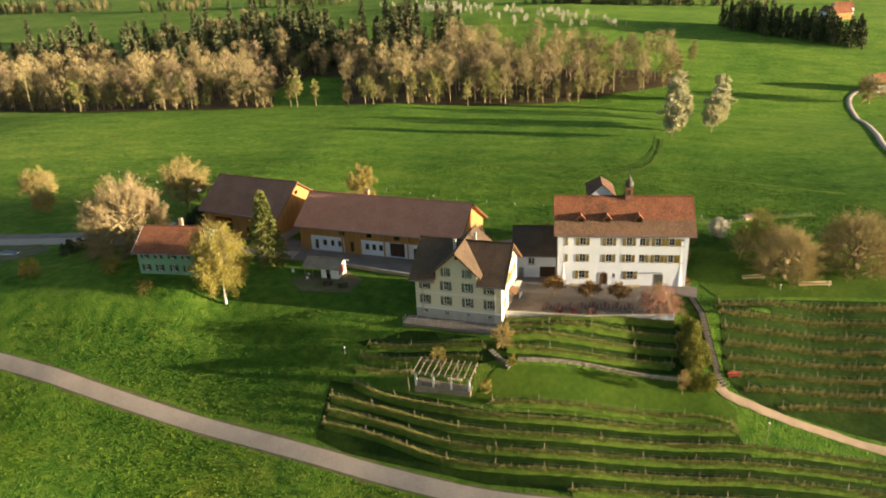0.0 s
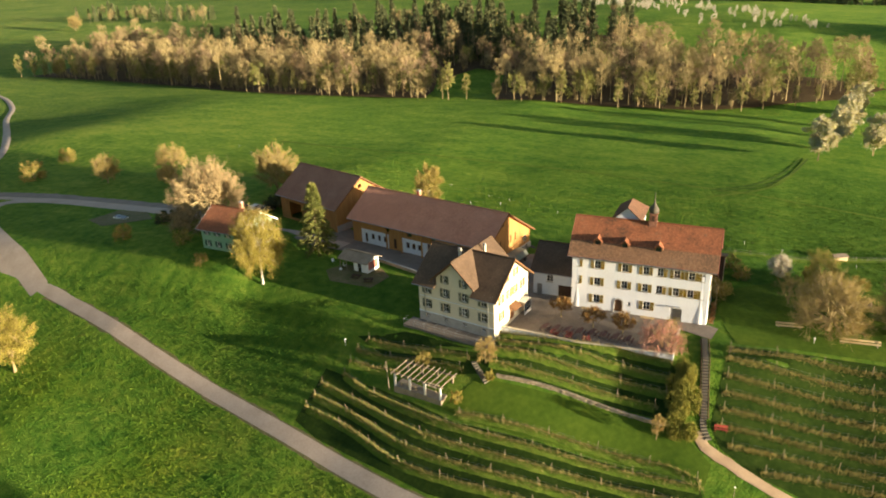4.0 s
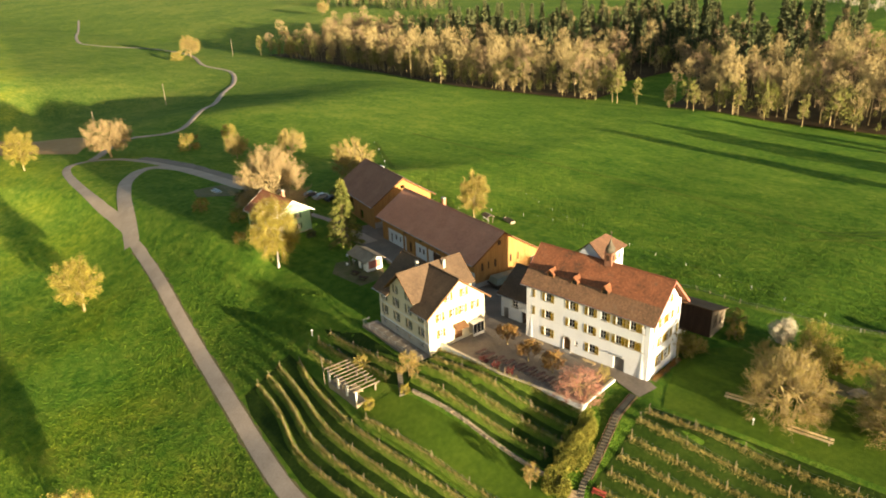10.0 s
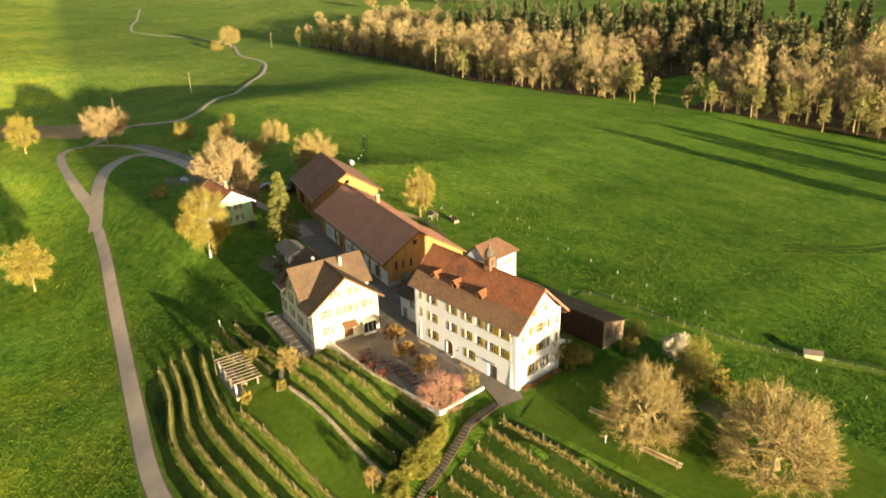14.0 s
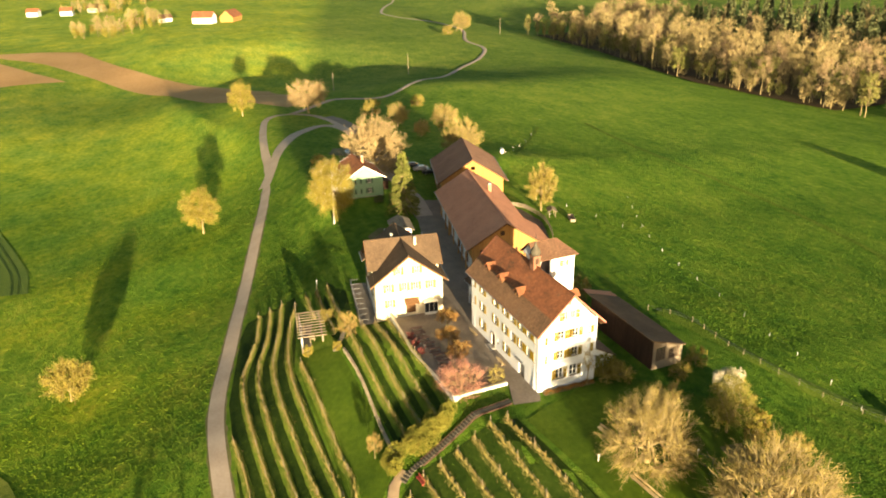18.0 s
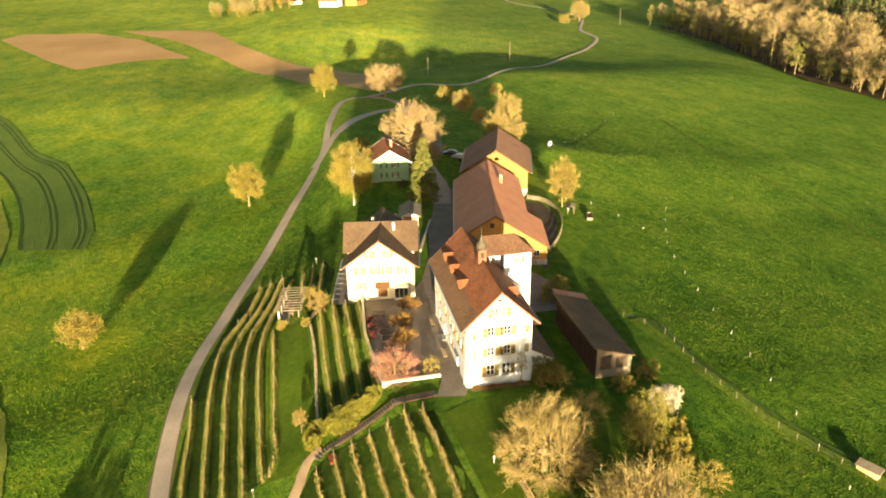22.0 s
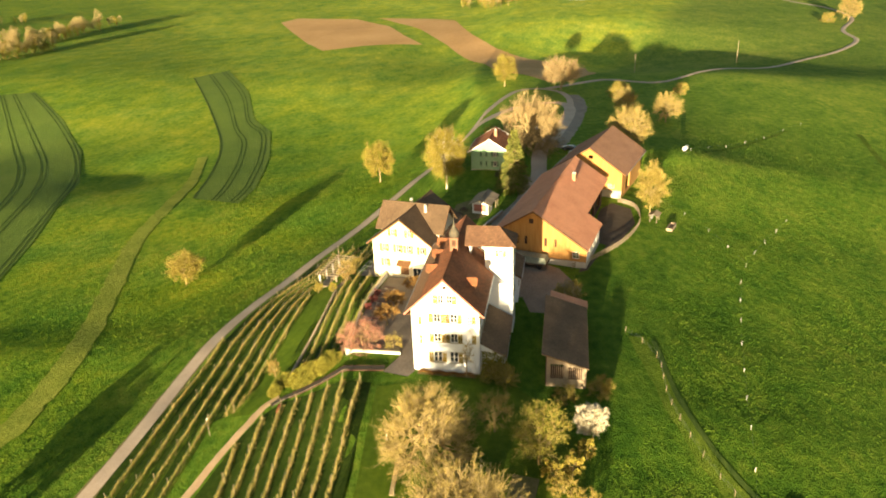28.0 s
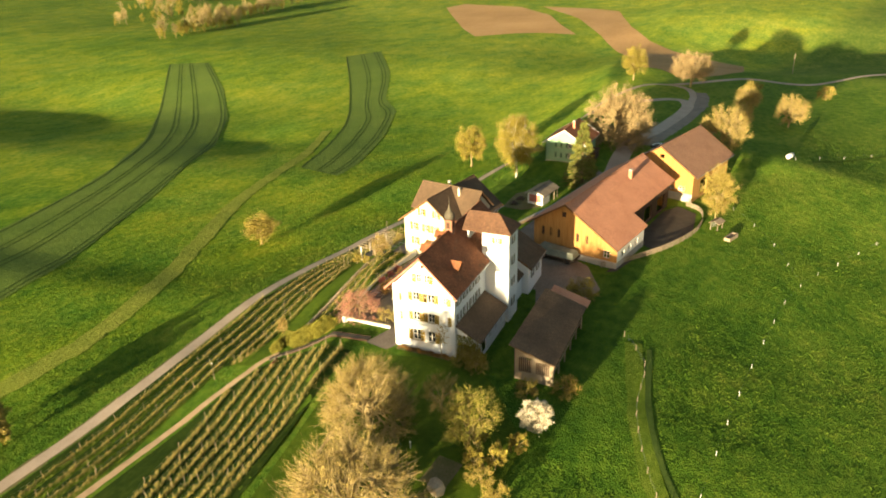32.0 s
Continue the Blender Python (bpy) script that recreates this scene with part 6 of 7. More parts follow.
# undergrowth and floor of the wood
under = []
while len(under) < 420:
    x, y = rng.uniform(-540, 110), rng.uniform(255, 470)
    if inside(WOOD_W, x, y):
        under.append((x, y, rng.uniform(0, 6.28), rng.uniform(0.25, 0.5)))
tagged(new("undergrowth", big_mesh("undergrowth", *many(templates[4][1], under[::2], 0), TWIG_F)), "bare undergrowth below the woodland trees", "woodland", kind="stuff")
tagged(new("undergrowth", big_mesh("undergrowth", *many(templates[3][1], under[1::2], 0), LEAF_W)), "green budding undergrowth of the wood", "woodland", kind="stuff")
LITTER = mat("leaf_litter", [(0.05, 0.035, 0.018), (0.085, 0.06, 0.03), (0.12, 0.09, 0.045)], scale=0.1, fine=1.0, bump=0.8, bscale=4, dist=0.2, spec=0.05)
solo("forest_floor", field(WOOD_W, 0.5, 14.0), LITTER, I4, "dark leaf litter on the woodland floor", "forest floor", kind="structure")
# trees along the wood's edge that can be told apart
edge_w, edge_f, edge_l = tree_parts(seed=80, h=22, rx=4.6, trunk=0.28, clear=0.14, shape="oval", limbs=8, subs=64, twigs=16, tl=1.3, tw=0.13, leaves=900, ll=0.9, lw=0.5, sides=4, forks=1)
edge = thing("edge_tree", on(-133, 262), "tall pale-green budding tree at the edge of the wood", "tree", "trees at the wood's edge")
part("trunk", edge_w, BARK, edge)
part("crown", edge_f, TWIG_F, edge)["kind"] = "stuff"
part("foliage", edge_l, LEAF_W, edge)["kind"] = "stuff"
line = smooth_line([(-526, 309), (-400, 294), (-300, 283), (-229, 259), (-165, 268), (-108, 268), (-20, 276), (30, 294), (66, 320), (96, 372)], 12.5)
for i, p in enumerate(line):
    if rng.random() < 0.8:
        copy_thing(edge, on(p.x + rng.normal(0, 2), p.y + rng.normal(0, 2) - 1, rng.uniform(0, 360), rng.uniform(0.45, 0.95)))
# the pear row on the pasture
PEAR_LEAF = mat("pale_pear_leaves", [(0.30, 0.29, 0.10), (0.42, 0.40, 0.145), (0.53, 0.50, 0.21)], scale=0.5, fine=4, bump=0, island=0.3, spec=0.1)
pear_w, pear_f, pear_l = tree_parts(seed=81, h=17.0, rx=5.8, trunk=0.28, clear=0.08, shape="oval", limbs=8, subs=70, twigs=8, tl=1.0, tw=0.1, leaves=8200, ll=0.46, lw=0.32, sides=4, forks=1)
pear = thing("pear_tree", on(47.2, 161), "tall pear tree in pale blossom on the pasture", "tree", "pear trees in a row")
part("trunk", pear_w, BARK, pear)
part("crown", pear_f, TWIG, pear)["kind"] = "stuff"
part("foliage", pear_l, PEAR_LEAF, pear)["kind"] = "stuff"
part("blossom", slivers(rng, [p for p in np.asarray(pear_l[0])[::4]], [(0, 0, 1)] * len(pear_l[0][::4]), 0.42, 0.34, 1.0), BLOSSOM, pear)["kind"] = "stuff"
for x, y, s in ((55, 189, 1.0), (60.5, 229, 1.1), (66, 180, 1.0), (77, 214, 1.0), (87, 256, 1.05), (95, 290, 1.0), (66, 262, 1.1), (72, 292, 1.05)):
    copy_thing(pear, on(x, y, x * 7, s))
# dark wood and hedges on the far slopes
wood, fol = conifer(72, 30, 4.8, rows=13, per=7, sprays=4, width=0.85, spray=2.4, boughs=False)
spruce_wood = []
for _ in range(130):
    t = rng.random()
    spruce_wood.append((146 + 80 * t + rng.normal(0, 5), 500 - 62 * t + rng.uniform(0, 34), rng.uniform(0, 6.28), rng.uniform(0.45, 0.75)))
tagged(new("spruce_wood_crowns", big_mesh("spruce_wood_crowns", *many(fol, spruce_wood, 0), NEEDLE)), "dark spruce wood on the far pasture", "woodland", kind="stuff")
tagged(new("spruce_wood_trunks", big_mesh("spruce_wood_trunks", *many(wood, spruce_wood, 0), BARK)), "trunks of the far spruce wood", "woodland", kind="stuff")
far = []
for cx, cy, rx, ry, n in ((130, 790, 150, 26, 200), (-850, 1090, 140, 40, 160), (-560, 1000, 60, 30, 40), (-360, 1010, 90, 26, 60), (-700, 620, 120, 30, 60), (-980, -60, 60, 60, 60), (-700, -50, 45, 45, 70), (-400, -402, 50, 12, 50), (-520, -440, 90, 14, 80), (-470, -520, 60, 20, 22), (-590, -600, 90, 30, 40)):
    for _ in range(n):
        a, r = rng.uniform(0, 6.28), math.sqrt(rng.random())
        far.append((cx + rx * r * math.cos(a), cy + ry * r * math.sin(a), rng.uniform(0, 6.28), rng.uniform(0.4, 0.8)))
orchard = []
while len(orchard) < 150:
    x, y = rng.uniform(-240, 110), rng.uniform(500, 880)
    if abs(y - (720 - 1.75 * (x + 95))) < 75:
        orchard.append((x, y, rng.uniform(0, 6.28), rng.uniform(0.28, 0.5)))
tagged(new("orchard_crowns", big_mesh("orchard_crowns", *many(templates[4][1], orchard, 0), BLOSSOM)), "far orchard trees in white and yellow blossom", "orchard", kind="stuff")
tagged(new("far_tree_crowns", big_mesh("far_tree_crowns", *many(templates[1][1], far[::2], 0), TWIG_F)), "far orchards and hedgerow trees in bud", "woodland", kind="stuff")
tagged(new("far_tree_trunks", big_mesh("far_tree_trunks", *many(templates[1][0], far[::2], 0), BARK)), "trunks of far orchard and hedgerow trees", "woodland", kind="stuff")
tagged(new("far_conifers", big_mesh("far_conifers", *many(fol, [(x, y, a, s) for x, y, a, s in far[1::2] if y > 500], 0), NEEDLE)), "far dark conifer woods on the opposite slope", "woodland", kind="stuff")
tagged(new("far_shrubs", big_mesh("far_shrubs", *many(templates[4][1], [(x, y, a, s) for x, y, a, s in far[1::2] if y <= 500], 0), LEAF_Y)), "far blossoming orchard shrubs", "woodland", kind="stuff")

# ---- fields, paths, walls ----
STRIP_R = [(-334, -194.5), (-266, -152), (-211, -126), (-188, -108.5), (-146, -92), (-126, -86), (-104, -80), (-88, -78.5)]
STRIP_L = [(-309, -206.5), (-237, -162), (-183, -130.5), (-158, -118.5), (-140, -111.5), (-118, -104), (-103, -100), (-95, -97.5)]
BAND_L = [(-266, -315), (-168, -234), (-115, -189), (-77, -166), (-48, -156), (0, -146), (60, -140)]
BAND_R = [(-275, -290), (-218, -232), (-163, -184.6), (-119, -155), (-59, -128), (-3, -107.5), (60, -96)]
solo("crop_strip", field(STRIP_R + STRIP_L[::-1], 0.12, 4), CROP, I4, "curved strip of young dark green crop", "field", kind="structure")
solo("crop_field", field(BAND_R + BAND_L[::-1], 0.12, 4), CROP, I4, "broad band of young green crop with wheel tracks", "field", kind="structure")
solo("ploughed_field", field([(-600, -262), (-636, -256), (-608, -185), (-545, -139), (-477, -110), (-438, -88), (-427, -131), (-408, -156), (-447, -181), (-520, -220)], 0.18, 6), SOIL, I4, "bare reddish-brown ploughed field", "field", kind="structure")
solo("ploughed_strip", field([(-613, -165), (-596, -124), (-583, -85), (-473, -54), (-408, -30), (-383, -5), (-372, 31), (-300, 34), (-262, 34), (-236, 26), (-216, 13), (-254, -5), (-342, -32.6), (-439, -69.5), (-514.6, -104)], 0.18, 6), SOIL, I4, "long bare brown ploughed strip", "field", kind="structure")


def between(a, b, k):
    return [(p[0] + (q[0] - p[0]) * k, p[1] + (q[1] - p[1]) * k) for p, q in zip(a, b)]


tr = []
for k in (0.02, 0.42, 0.5, 0.8, 0.88):
    tr.append(ribbon(between(STRIP_L, STRIP_R, k), 0.9 if k < 0.1 else 0.5, 0.17, gap=4, across=2, wander=0.5))
for k in (0.03, 0.27, 0.33, 0.52, 0.58, 0.9, 0.95):
    tr.append(ribbon(between(BAND_L, BAND_R, k), 1.0 if k < 0.1 else 0.55, 0.17, gap=4, across=2, wander=0.5))
tr += [ribbon([(9.5, 34.5), (24.4, 37.1), (35.7, 42), (49.5, 51.8), (62.3, 59.5)], 0.8, 0.12, across=2, wander=0.4), ribbon([(44.2, 161.5), (38.6, 136.2), (30.1, 112.7), (18.8, 99.6)], 0.5, 0.14, across=2, wander=0.4), ribbon([(41.9, 161.5), (36.3, 136.2), (28.2, 113.6), (16.8, 101)], 0.5, 0.14, across=2, wander=0.4)]
solo("wheel_tracks", joined(*tr), TRACK, I4, "dark wheel tracks through young crop and pasture", "tracks", kind="structure")
solo("lawn", field([(22.6, 9.2), (25.6, -1.2), (27, -4.4), (45, -2.2), (68, 0), (70, 20), (60, 24), (46, 24), (36, 24), (27, 17.5), (22.8, 13)], 0.05), LAWN, I4, "mown green lawn under the trees", "lawn", kind="structure")
solo("garden_lawn", field([(-9.5, -21.5), (19.0, -20.8), (22.4, -22.5), (25.5, -25.0), (25.0, -28.4), (10, -28.4), (0, -28.6), (-8, -28.2), (-13, -27)], 0.05), LAWN, I4, "sunlit strip of garden lawn below the stone wall", "lawn", kind="structure")
# sheet under the rows carries their shade in its colour
solo("vineyard_ground", joined(field([(-33, -16.8), (-24.5, -15.2), (-10, -17.6), (-9, -12.0), (17.6, -11.6), (19.0, -12.5), (19.2, -20.2), (-8, -20.6), (-12.5, -21.4), (-24, -20.4)], 0.04), field([(26.0, -5.4), (45, -3.4), (70, -1.2), (72, -33), (46, -27.8), (31, -24.6), (26.5, -22.4), (24.8, -19.5)], 0.04), field([(-36, -23.0), (-24, -25.2), (-10, -28.8), (24.5, -28.8), (26, -33), (46, -31), (70, -35), (70, -46.3), (43, -43.0), (10, -41.6), (-10, -40.2), (-31, -35.2), (-36, -33.0)], 0.04)), VSOIL, I4, "grassy ground between the vine rows, darkened for their shade", "vineyard", kind="structure")
solo("garden_path", ribbon([(23.2, -20.8), (24.4, -22.8), (27.4, -24.0), (31.5, -25.6), (39.4, -27.8), (46.5, -29.6), (70, -34.6)], 1.5, 0.12, gap=1, wander=0.25, edge=0.04), GRAVEL, I4, "pale sandy path through the vineyard", "path", kind="structure")
solo("paddock", field([(-13, 23.5), (-16.5, 24.3), (-27, 31.2), (-38, 35.4), (-47, 35), (-50, 31), (-46, 28.5), (-28, 25.5), (-26, 29), (-14, 25)], 0.09), mat("trodden_mud", [(0.045, 0.035, 0.025), (0.075, 0.058, 0.042), (0.11, 0.088, 0.065)], scale=0.6, fine=4, bump=0.8, dist=0.1), I4, "dark trodden paddock behind the barn", "paddock", kind="structure")
solo("meadow_bank", ribbon([(60, -74), (30, -69.5), (19.5, -69), (0, -73), (-30, -85), (-59, -96), (-85, -101.5), (-114, -108), (-150, -122)], (6.0, 3.5), 0.12, gap=2, wander=0.35), PALE_BANK, I4, "pale yellow-green grass bank over the south meadow", "bank", kind="structure", smooth=True)
solo("fence_bank", joined(ribbon([(8.5, 32), (24.8, 35.7), (36.5, 40.2), (50.4, 50), (63.2, 57.6)], 2.6, 0.10, wander=0.3), ribbon([(43.5, 160.2), (38.3, 134.2), (30.8, 109.4), (16.2, 91.1)], 1.4, 0.12, wander=0.4), ribbon([(-140, 114), (-91, 108), (-40, 110), (5, 104), (46, 96), (82, 86)], 1.8, 0.12, gap=3, wander=0.5), ribbon([(-136, 90.6), (-113, 73.7), (-92, 57.7)], 1.2, 0.12, gap=3, wander=0.5)), BANK, I4, "pale green grass banks across the meadows", "bank", kind="structure")

DARKSTONE = mat("dark_mossy_stone", [(0.06, 0.055, 0.04), (0.10, 0.09, 0.07), (0.15, 0.13, 0.1)], scale=0.8, fine=5, bump=0.5, bscale=8, dist=0.04)
steps_t = thing("garden_steps", I4, "long narrow flight of dark stone garden steps", "steps")
st = shared(("step", 1), lambda: box(-0.42, 0.42, -0.24, 0.24, -0.35, 0.07), DARKSTONE)
for i in range(34):
    t = i / 33
    x, y = 22.3 + 1.45 * t, -4.6 - 13.8 * t
    part("step", st, None, steps_t, at=Matrix.Translation((x, y, height(x, y) + 0.1)) @ Matrix.Rotation(radians(6), 4, "Z"))
for i in range(7):
    t = i / 6
    x, y = 23.7 + 0.9 * t * t, -18.8 - 2.6 * t
    part("step", st, None, steps_t, at=Matrix.Translation((x, y, height(x, y) + 0.1)) @ Matrix.Rotation(radians(10 + 18 * t), 4, "Z"))
for s in (-0.6, 0.6):
    part("edging", ribbon([(22.3 + s, -4.4), (23.0 + s, -11.5), (23.75 + s, -18.6)], 0.16, 0.2, gap=1, across=2, edge=0.16), DARK_WOOD, steps_t)
stair2 = thing("pergola_steps", I4, "short curved flight of pale stone steps", "steps")
for i in range(9):
    t = i / 8
    x, y = -10.6 + 2.8 * t, -19.4 - 2.4 * t
    part("step", st, None, stair2, at=Matrix.Translation((x, y, height(x, y) + 0.12)) @ Matrix.Rotation(radians(35 + 12 * t), 4, "Z"))

wl = thing("courtyard_wall", I4, "low white rendered terrace wall with a pale cream coping", "wall")
for (x0, y0), (x1, y1) in (((-9.4, -11.4), (4.5, -12.35)), ((4.5, -12.35), (18.25, -11.3)), ((18.25, -11.3), (18.3, -2.9))):
    n = max(2, int(math.hypot(x1 - x0, y1 - y0) / 2.3))
    d = Vector((x1 - x0, y1 - y0, 0))
    a = math.degrees(math.atan2(d.y, d.x))
    ln = d.length / n
    for i in range(n):
        m = pose(x0 + d.x * i / n, y0 + d.y * i / n, 0, 0, 0, a)
        part("wall_panel", shared(("wall_panel", round(ln, 2)), lambda: box(0, ln, -0.14, 0.14, -2.6, 0.42), PLASTER), None, wl, at=m)
        part("coping", shared(("coping", round(ln, 2)), lambda: box(-0.01, ln - 0.02, -0.2, 0.2, 0.42, 0.5), CREAM), None, wl, at=m)
yard_wall = thing("yard_wall", I4, "low tan rubble wall along the edge of the farmyard", "wall")
for (x0, y0), (x1, y1) in (((-41.2, 7.0), (-37.5, 5.8)), ((-37.5, 5.8), (-30.8, 3.6)), ((-30.8, 3.6), (-25.6, 2.0))):
    ln = math.hypot(x1 - x0, y1 - y0)
    m = pose(x0, y0, height(x0, y0), 0, 0, math.degrees(math.atan2(y1 - y0, x1 - x0)))
    part("wall_panel", box(0, ln - 0.01, -0.15, 0.15, -0.9, 0.62), GRAVEL, yard_wall, at=m)
    part("coping", box(-0.02, ln - 0.03, -0.2, 0.2, 0.62, 0.7), PLINTH, yard_wall, at=m)
low = thing("dry_stone_wall", I4, "low pale rubble wall above the garden lawn", "wall")
srng = random.Random(7)
kinds = []
for k in range(6):
    w, h, d = srng.uniform(0.34, 0.55), srng.uniform(0.16, 0.24), srng.uniform(0.3, 0.42)
    v, f = box(-w / 2, w / 2, -d / 2, d / 2, 0, h)
    kinds.append((w, mesh("stone", ([(x + srng.uniform(-0.05, 0.05), y + srng.uniform(-0.05, 0.05), z + srng.uniform(-0.03, 0.03)) for x, y, z in v], f), STONE)))
for course in range(3):
    s = 0.0
    while s < 25.5:
        w, me = kinds[srng.randrange(6)]
        x = -6.2 + s
        y = -20.75 + 0.25 * math.sin(s / 5)
        part("stone", me, None, low, at=Matrix.Translation((x, y, height(x, y) - 0.1 + course * 0.19)) @ Matrix.Rotation(srng.uniform(-0.12, 0.12), 4, "Z"))
        s += w * 0.98

# ---- vineyards ----
def vine_row(pts, seed, group, bank=1.0):
    line = smooth_line(pts, 1.05)
    r = np.random.default_rng(seed)
    row = thing("vine_row", I4, "row of pruned vines with straw-coloured canes on wooden posts", "vine row", group)
    post = shared(("post", "vine"), lambda: rod((0, 0, -0.3), (0, 0, 1.75), 0.036, 0.032, 5), GREY_WOOD)
    segs, cs, ds, gs, gd, bs_, bd = [], [], [], [], [], [], []
    stakes = []
    for i, p in enumerate(line):
        z = height(p.x, p.y)
        if i % 6 == 0 or i == len(line) - 1:
            part("post", post, None, row, at=Matrix.Translation((p.x, p.y, z)) @ Matrix.Rotation(r.uniform(0, 6), 4, "Z") @ Matrix.Rotation(r.normal(0, 0.05), 4, "X"))
        d = (line[min(i + 1, len(line) - 1)] - line[max(0, i - 1)]).normalized()
        b = Vector((p.x + r.normal(0, 0.06), p.y + r.normal(0, 0.06), z - 0.1))
        stakes.append((b + Vector((0.07, 0.05, 0)), b + Vector((0.07 + r.normal(0, 0.06), 0.05 + r.normal(0, 0.06), r.uniform(1.05, 1.45))), 0.034, 0.026))
        head = b + Vector((r.normal(0, 0.05), r.normal(0, 0.05), 0.75))
        segs.append((b, head, 0.035, 0.022))
        for s in (-1, 1):
            tip = head + d * s * 0.5 + Vector((0, 0, r.uniform(-0.35, 0.05)))
            segs.append((head, tip, 0.016, 0.01))
            for k in range(11):
                c = head.lerp(tip, r.random()) - Vector((0, 0, r.uniform(0, 0.3)))
                cs.append(tuple(c)), ds.append((r.normal(0, 0.25), r.normal(0, 0.25), 1))
        thick = 0.55 + 0.6 * (0.5 + 0.5 * math.sin(i * 0.9 + seed) * math.sin(i * 0.23 + seed * 2))
        for k in range(int(80 * thick)):
            q = p + d * r.uniform(-0.6, 0.6) + Vector((-d.y, d.x, 0)) * r.normal(0, 0.22)
            gs.append((q.x, q.y, height(q.x, q.y) + 0.22 * bank)), gd.append((r.normal(0, 0.35), r.normal(0, 0.35), 1))
        for k in range(26):
            q = p + d * r.uniform(-0.6, 0.6) + Vector((-d.y, d.x, 0)) * (r.normal(0, 0.6))
            bs_.append((q.x, q.y, height(q.x, q.y) - 0.02)), bd.append((r.normal(0, 0.5), r.normal(0, 0.5), 0.8))
    # mound added to give the row bulk that casts shade
    mound, k = [], len(line)
    for i, p in enumerate(line):
        d = (line[min(i + 1, k - 1)] - line[max(0, i - 1)]).normalized()
        for s, up in ((-0.85, -0.05), (-0.4, 0.24), (0.05, 0.36), (0.4, 0.2), (0.8, -0.05)):
            q = p + Vector((-d.y, d.x, 0)) * (s + 0.15 * noise.noise((p.x, p.y, s * 3)))
            mound.append((q.x, q.y, height(q.x, q.y) + bank * up * (1 + 0.5 * noise.noise((p.x * 0.7, p.y * 0.7, s + seed)))))
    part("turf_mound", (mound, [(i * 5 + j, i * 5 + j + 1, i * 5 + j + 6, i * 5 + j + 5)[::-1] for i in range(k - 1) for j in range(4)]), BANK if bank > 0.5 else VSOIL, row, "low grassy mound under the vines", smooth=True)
    part("vine_growth", rods(segs, 4), CANE, row)["kind"] = "stuff"
    part("stake_line", rods(stakes, 4), STAKE, row)["kind"] = "stuff"
    part("shoot_growth", slivers(r, cs, ds, 0.45, 0.045, 0.3), CANE, row)["kind"] = "stuff"
    part("dry_grass", slivers(r, gs, gd, 0.42, 0.055, 0.3), STRAW, row)["kind"] = "stuff"
    part("green_grass", slivers(r, bs_, bd, 0.26, 0.1, 0.4), TUFT, row)["kind"] = "stuff"
    wires = []
    for hgt in (0.75, 1.2):
        wires += [(Vector((a.x, a.y, height(a.x, a.y) + hgt)), Vector((b.x, b.y, height(b.x, b.y) + hgt)), 0.006, 0.006) for a, b in zip(line[::6], line[6::6])]
    part("wire", rods(wires, 3), METAL, row)
    return row


BASE_ROW = [(-35.0, -23.8), (-26, -26.0), (-17, -28.4), (-9, -29.6), (1, -29.9), (11, -29.7), (19, -29.4), (24.4, -29.1)]
for i in range(5):
    o = 2.68 * i
    pts = [(x + (3.2 if k == 0 and i == 0 else 0), y - o * (0.85 if x < -20 else 1.0)) for k, (x, y) in enumerate(BASE_ROW)]
    if i == 4:
        pts = [(1.3, -40.9), (8, -40.5), (18, -40.5), (24.4, -40.2)]
    if i >= 1:
        pts += [(36, pts[-1][1] + 0.1), (48, pts[-1][1] - 0.4), (68, pts[-1][1] - 2.6)]
    vine_row(pts, 100 + i, "lower vineyard rows")
vine_row([(-10, -27.5), (-1, -27.4), (7, -27.4), (15, -27.5), (20, -27.2), (24, -28.0)], 110, "lower vineyard rows")
for i, y in enumerate((-12.0, -14.3, -16.5, -18.8)):
    vine_row([(-8.2, y - 0.2), (5, y - 0.25), (18.2 if i < 3 else 17, y)], 120 + i, "terrace vine rows")
for i, (a, b) in enumerate((((-30.5, -17.4), (-12.0, -18.9)), ((-31.5, -19.4), (-12.5, -20.8)), ((-32, -21.4), (-23, -22.0)))):
    vine_row([a, ((a[0] + b[0]) / 2, (a[1] + b[1]) / 2 - 0.1), b], 130 + i, "upper vine rows")
for i in range(8):
    y = -7.0 - 2.45 * i
    x0 = 26.2 if i < 6 else 27.8 + (i - 6) * 4.4
    vine_row([(x0, y), (40, y + 1.3), (54, y + 2.4), (68, y + 3.2)], 140 + i, "east vineyard rows", 0.35)

# ---- pergola ----
pg = thing("pergola", pose(-17.4, -23.9, height(-17.4, -23.9), 0, 0, -9), "weathered wooden pergola with open rafters on stone posts", "pergola")
for x in (-4.2, -1.4, 1.4, 4.2):
    for y in (-1.8, 1.8):
        part("post", box(x - 0.13, x + 0.13, y - 0.13, y + 0.13, -1.9, 2.15), WHITE_PAINT if y < 0 else GREY_WOOD, pg)
for y in (-1.8, 1.8):
    part("beam", box(-4.7, 4.7, y - 0.08, y + 0.08, 2.15, 2.35), GREY_WOOD, pg)
for k in range(10):
    x = -4.5 + k
    part("rafter", box(x - 0.06, x + 0.06, -2.5, 2.5, 2.352, 2.5), GREY_WOOD, pg)
part("deck", box(-4.4, 4.4, -2.0, 2.0, -1.9, -0.02), STONE, pg)
part("bench", joined(box(-3.6, -0.6, -1.4, -1.0, 0.4, 0.46), box(-3.5, -3.4, -1.4, -1.0, -0.02, 0.4), box(-0.8, -0.7, -1.4, -1.0, -0.02, 0.4)), BENCH_WOOD, pg)
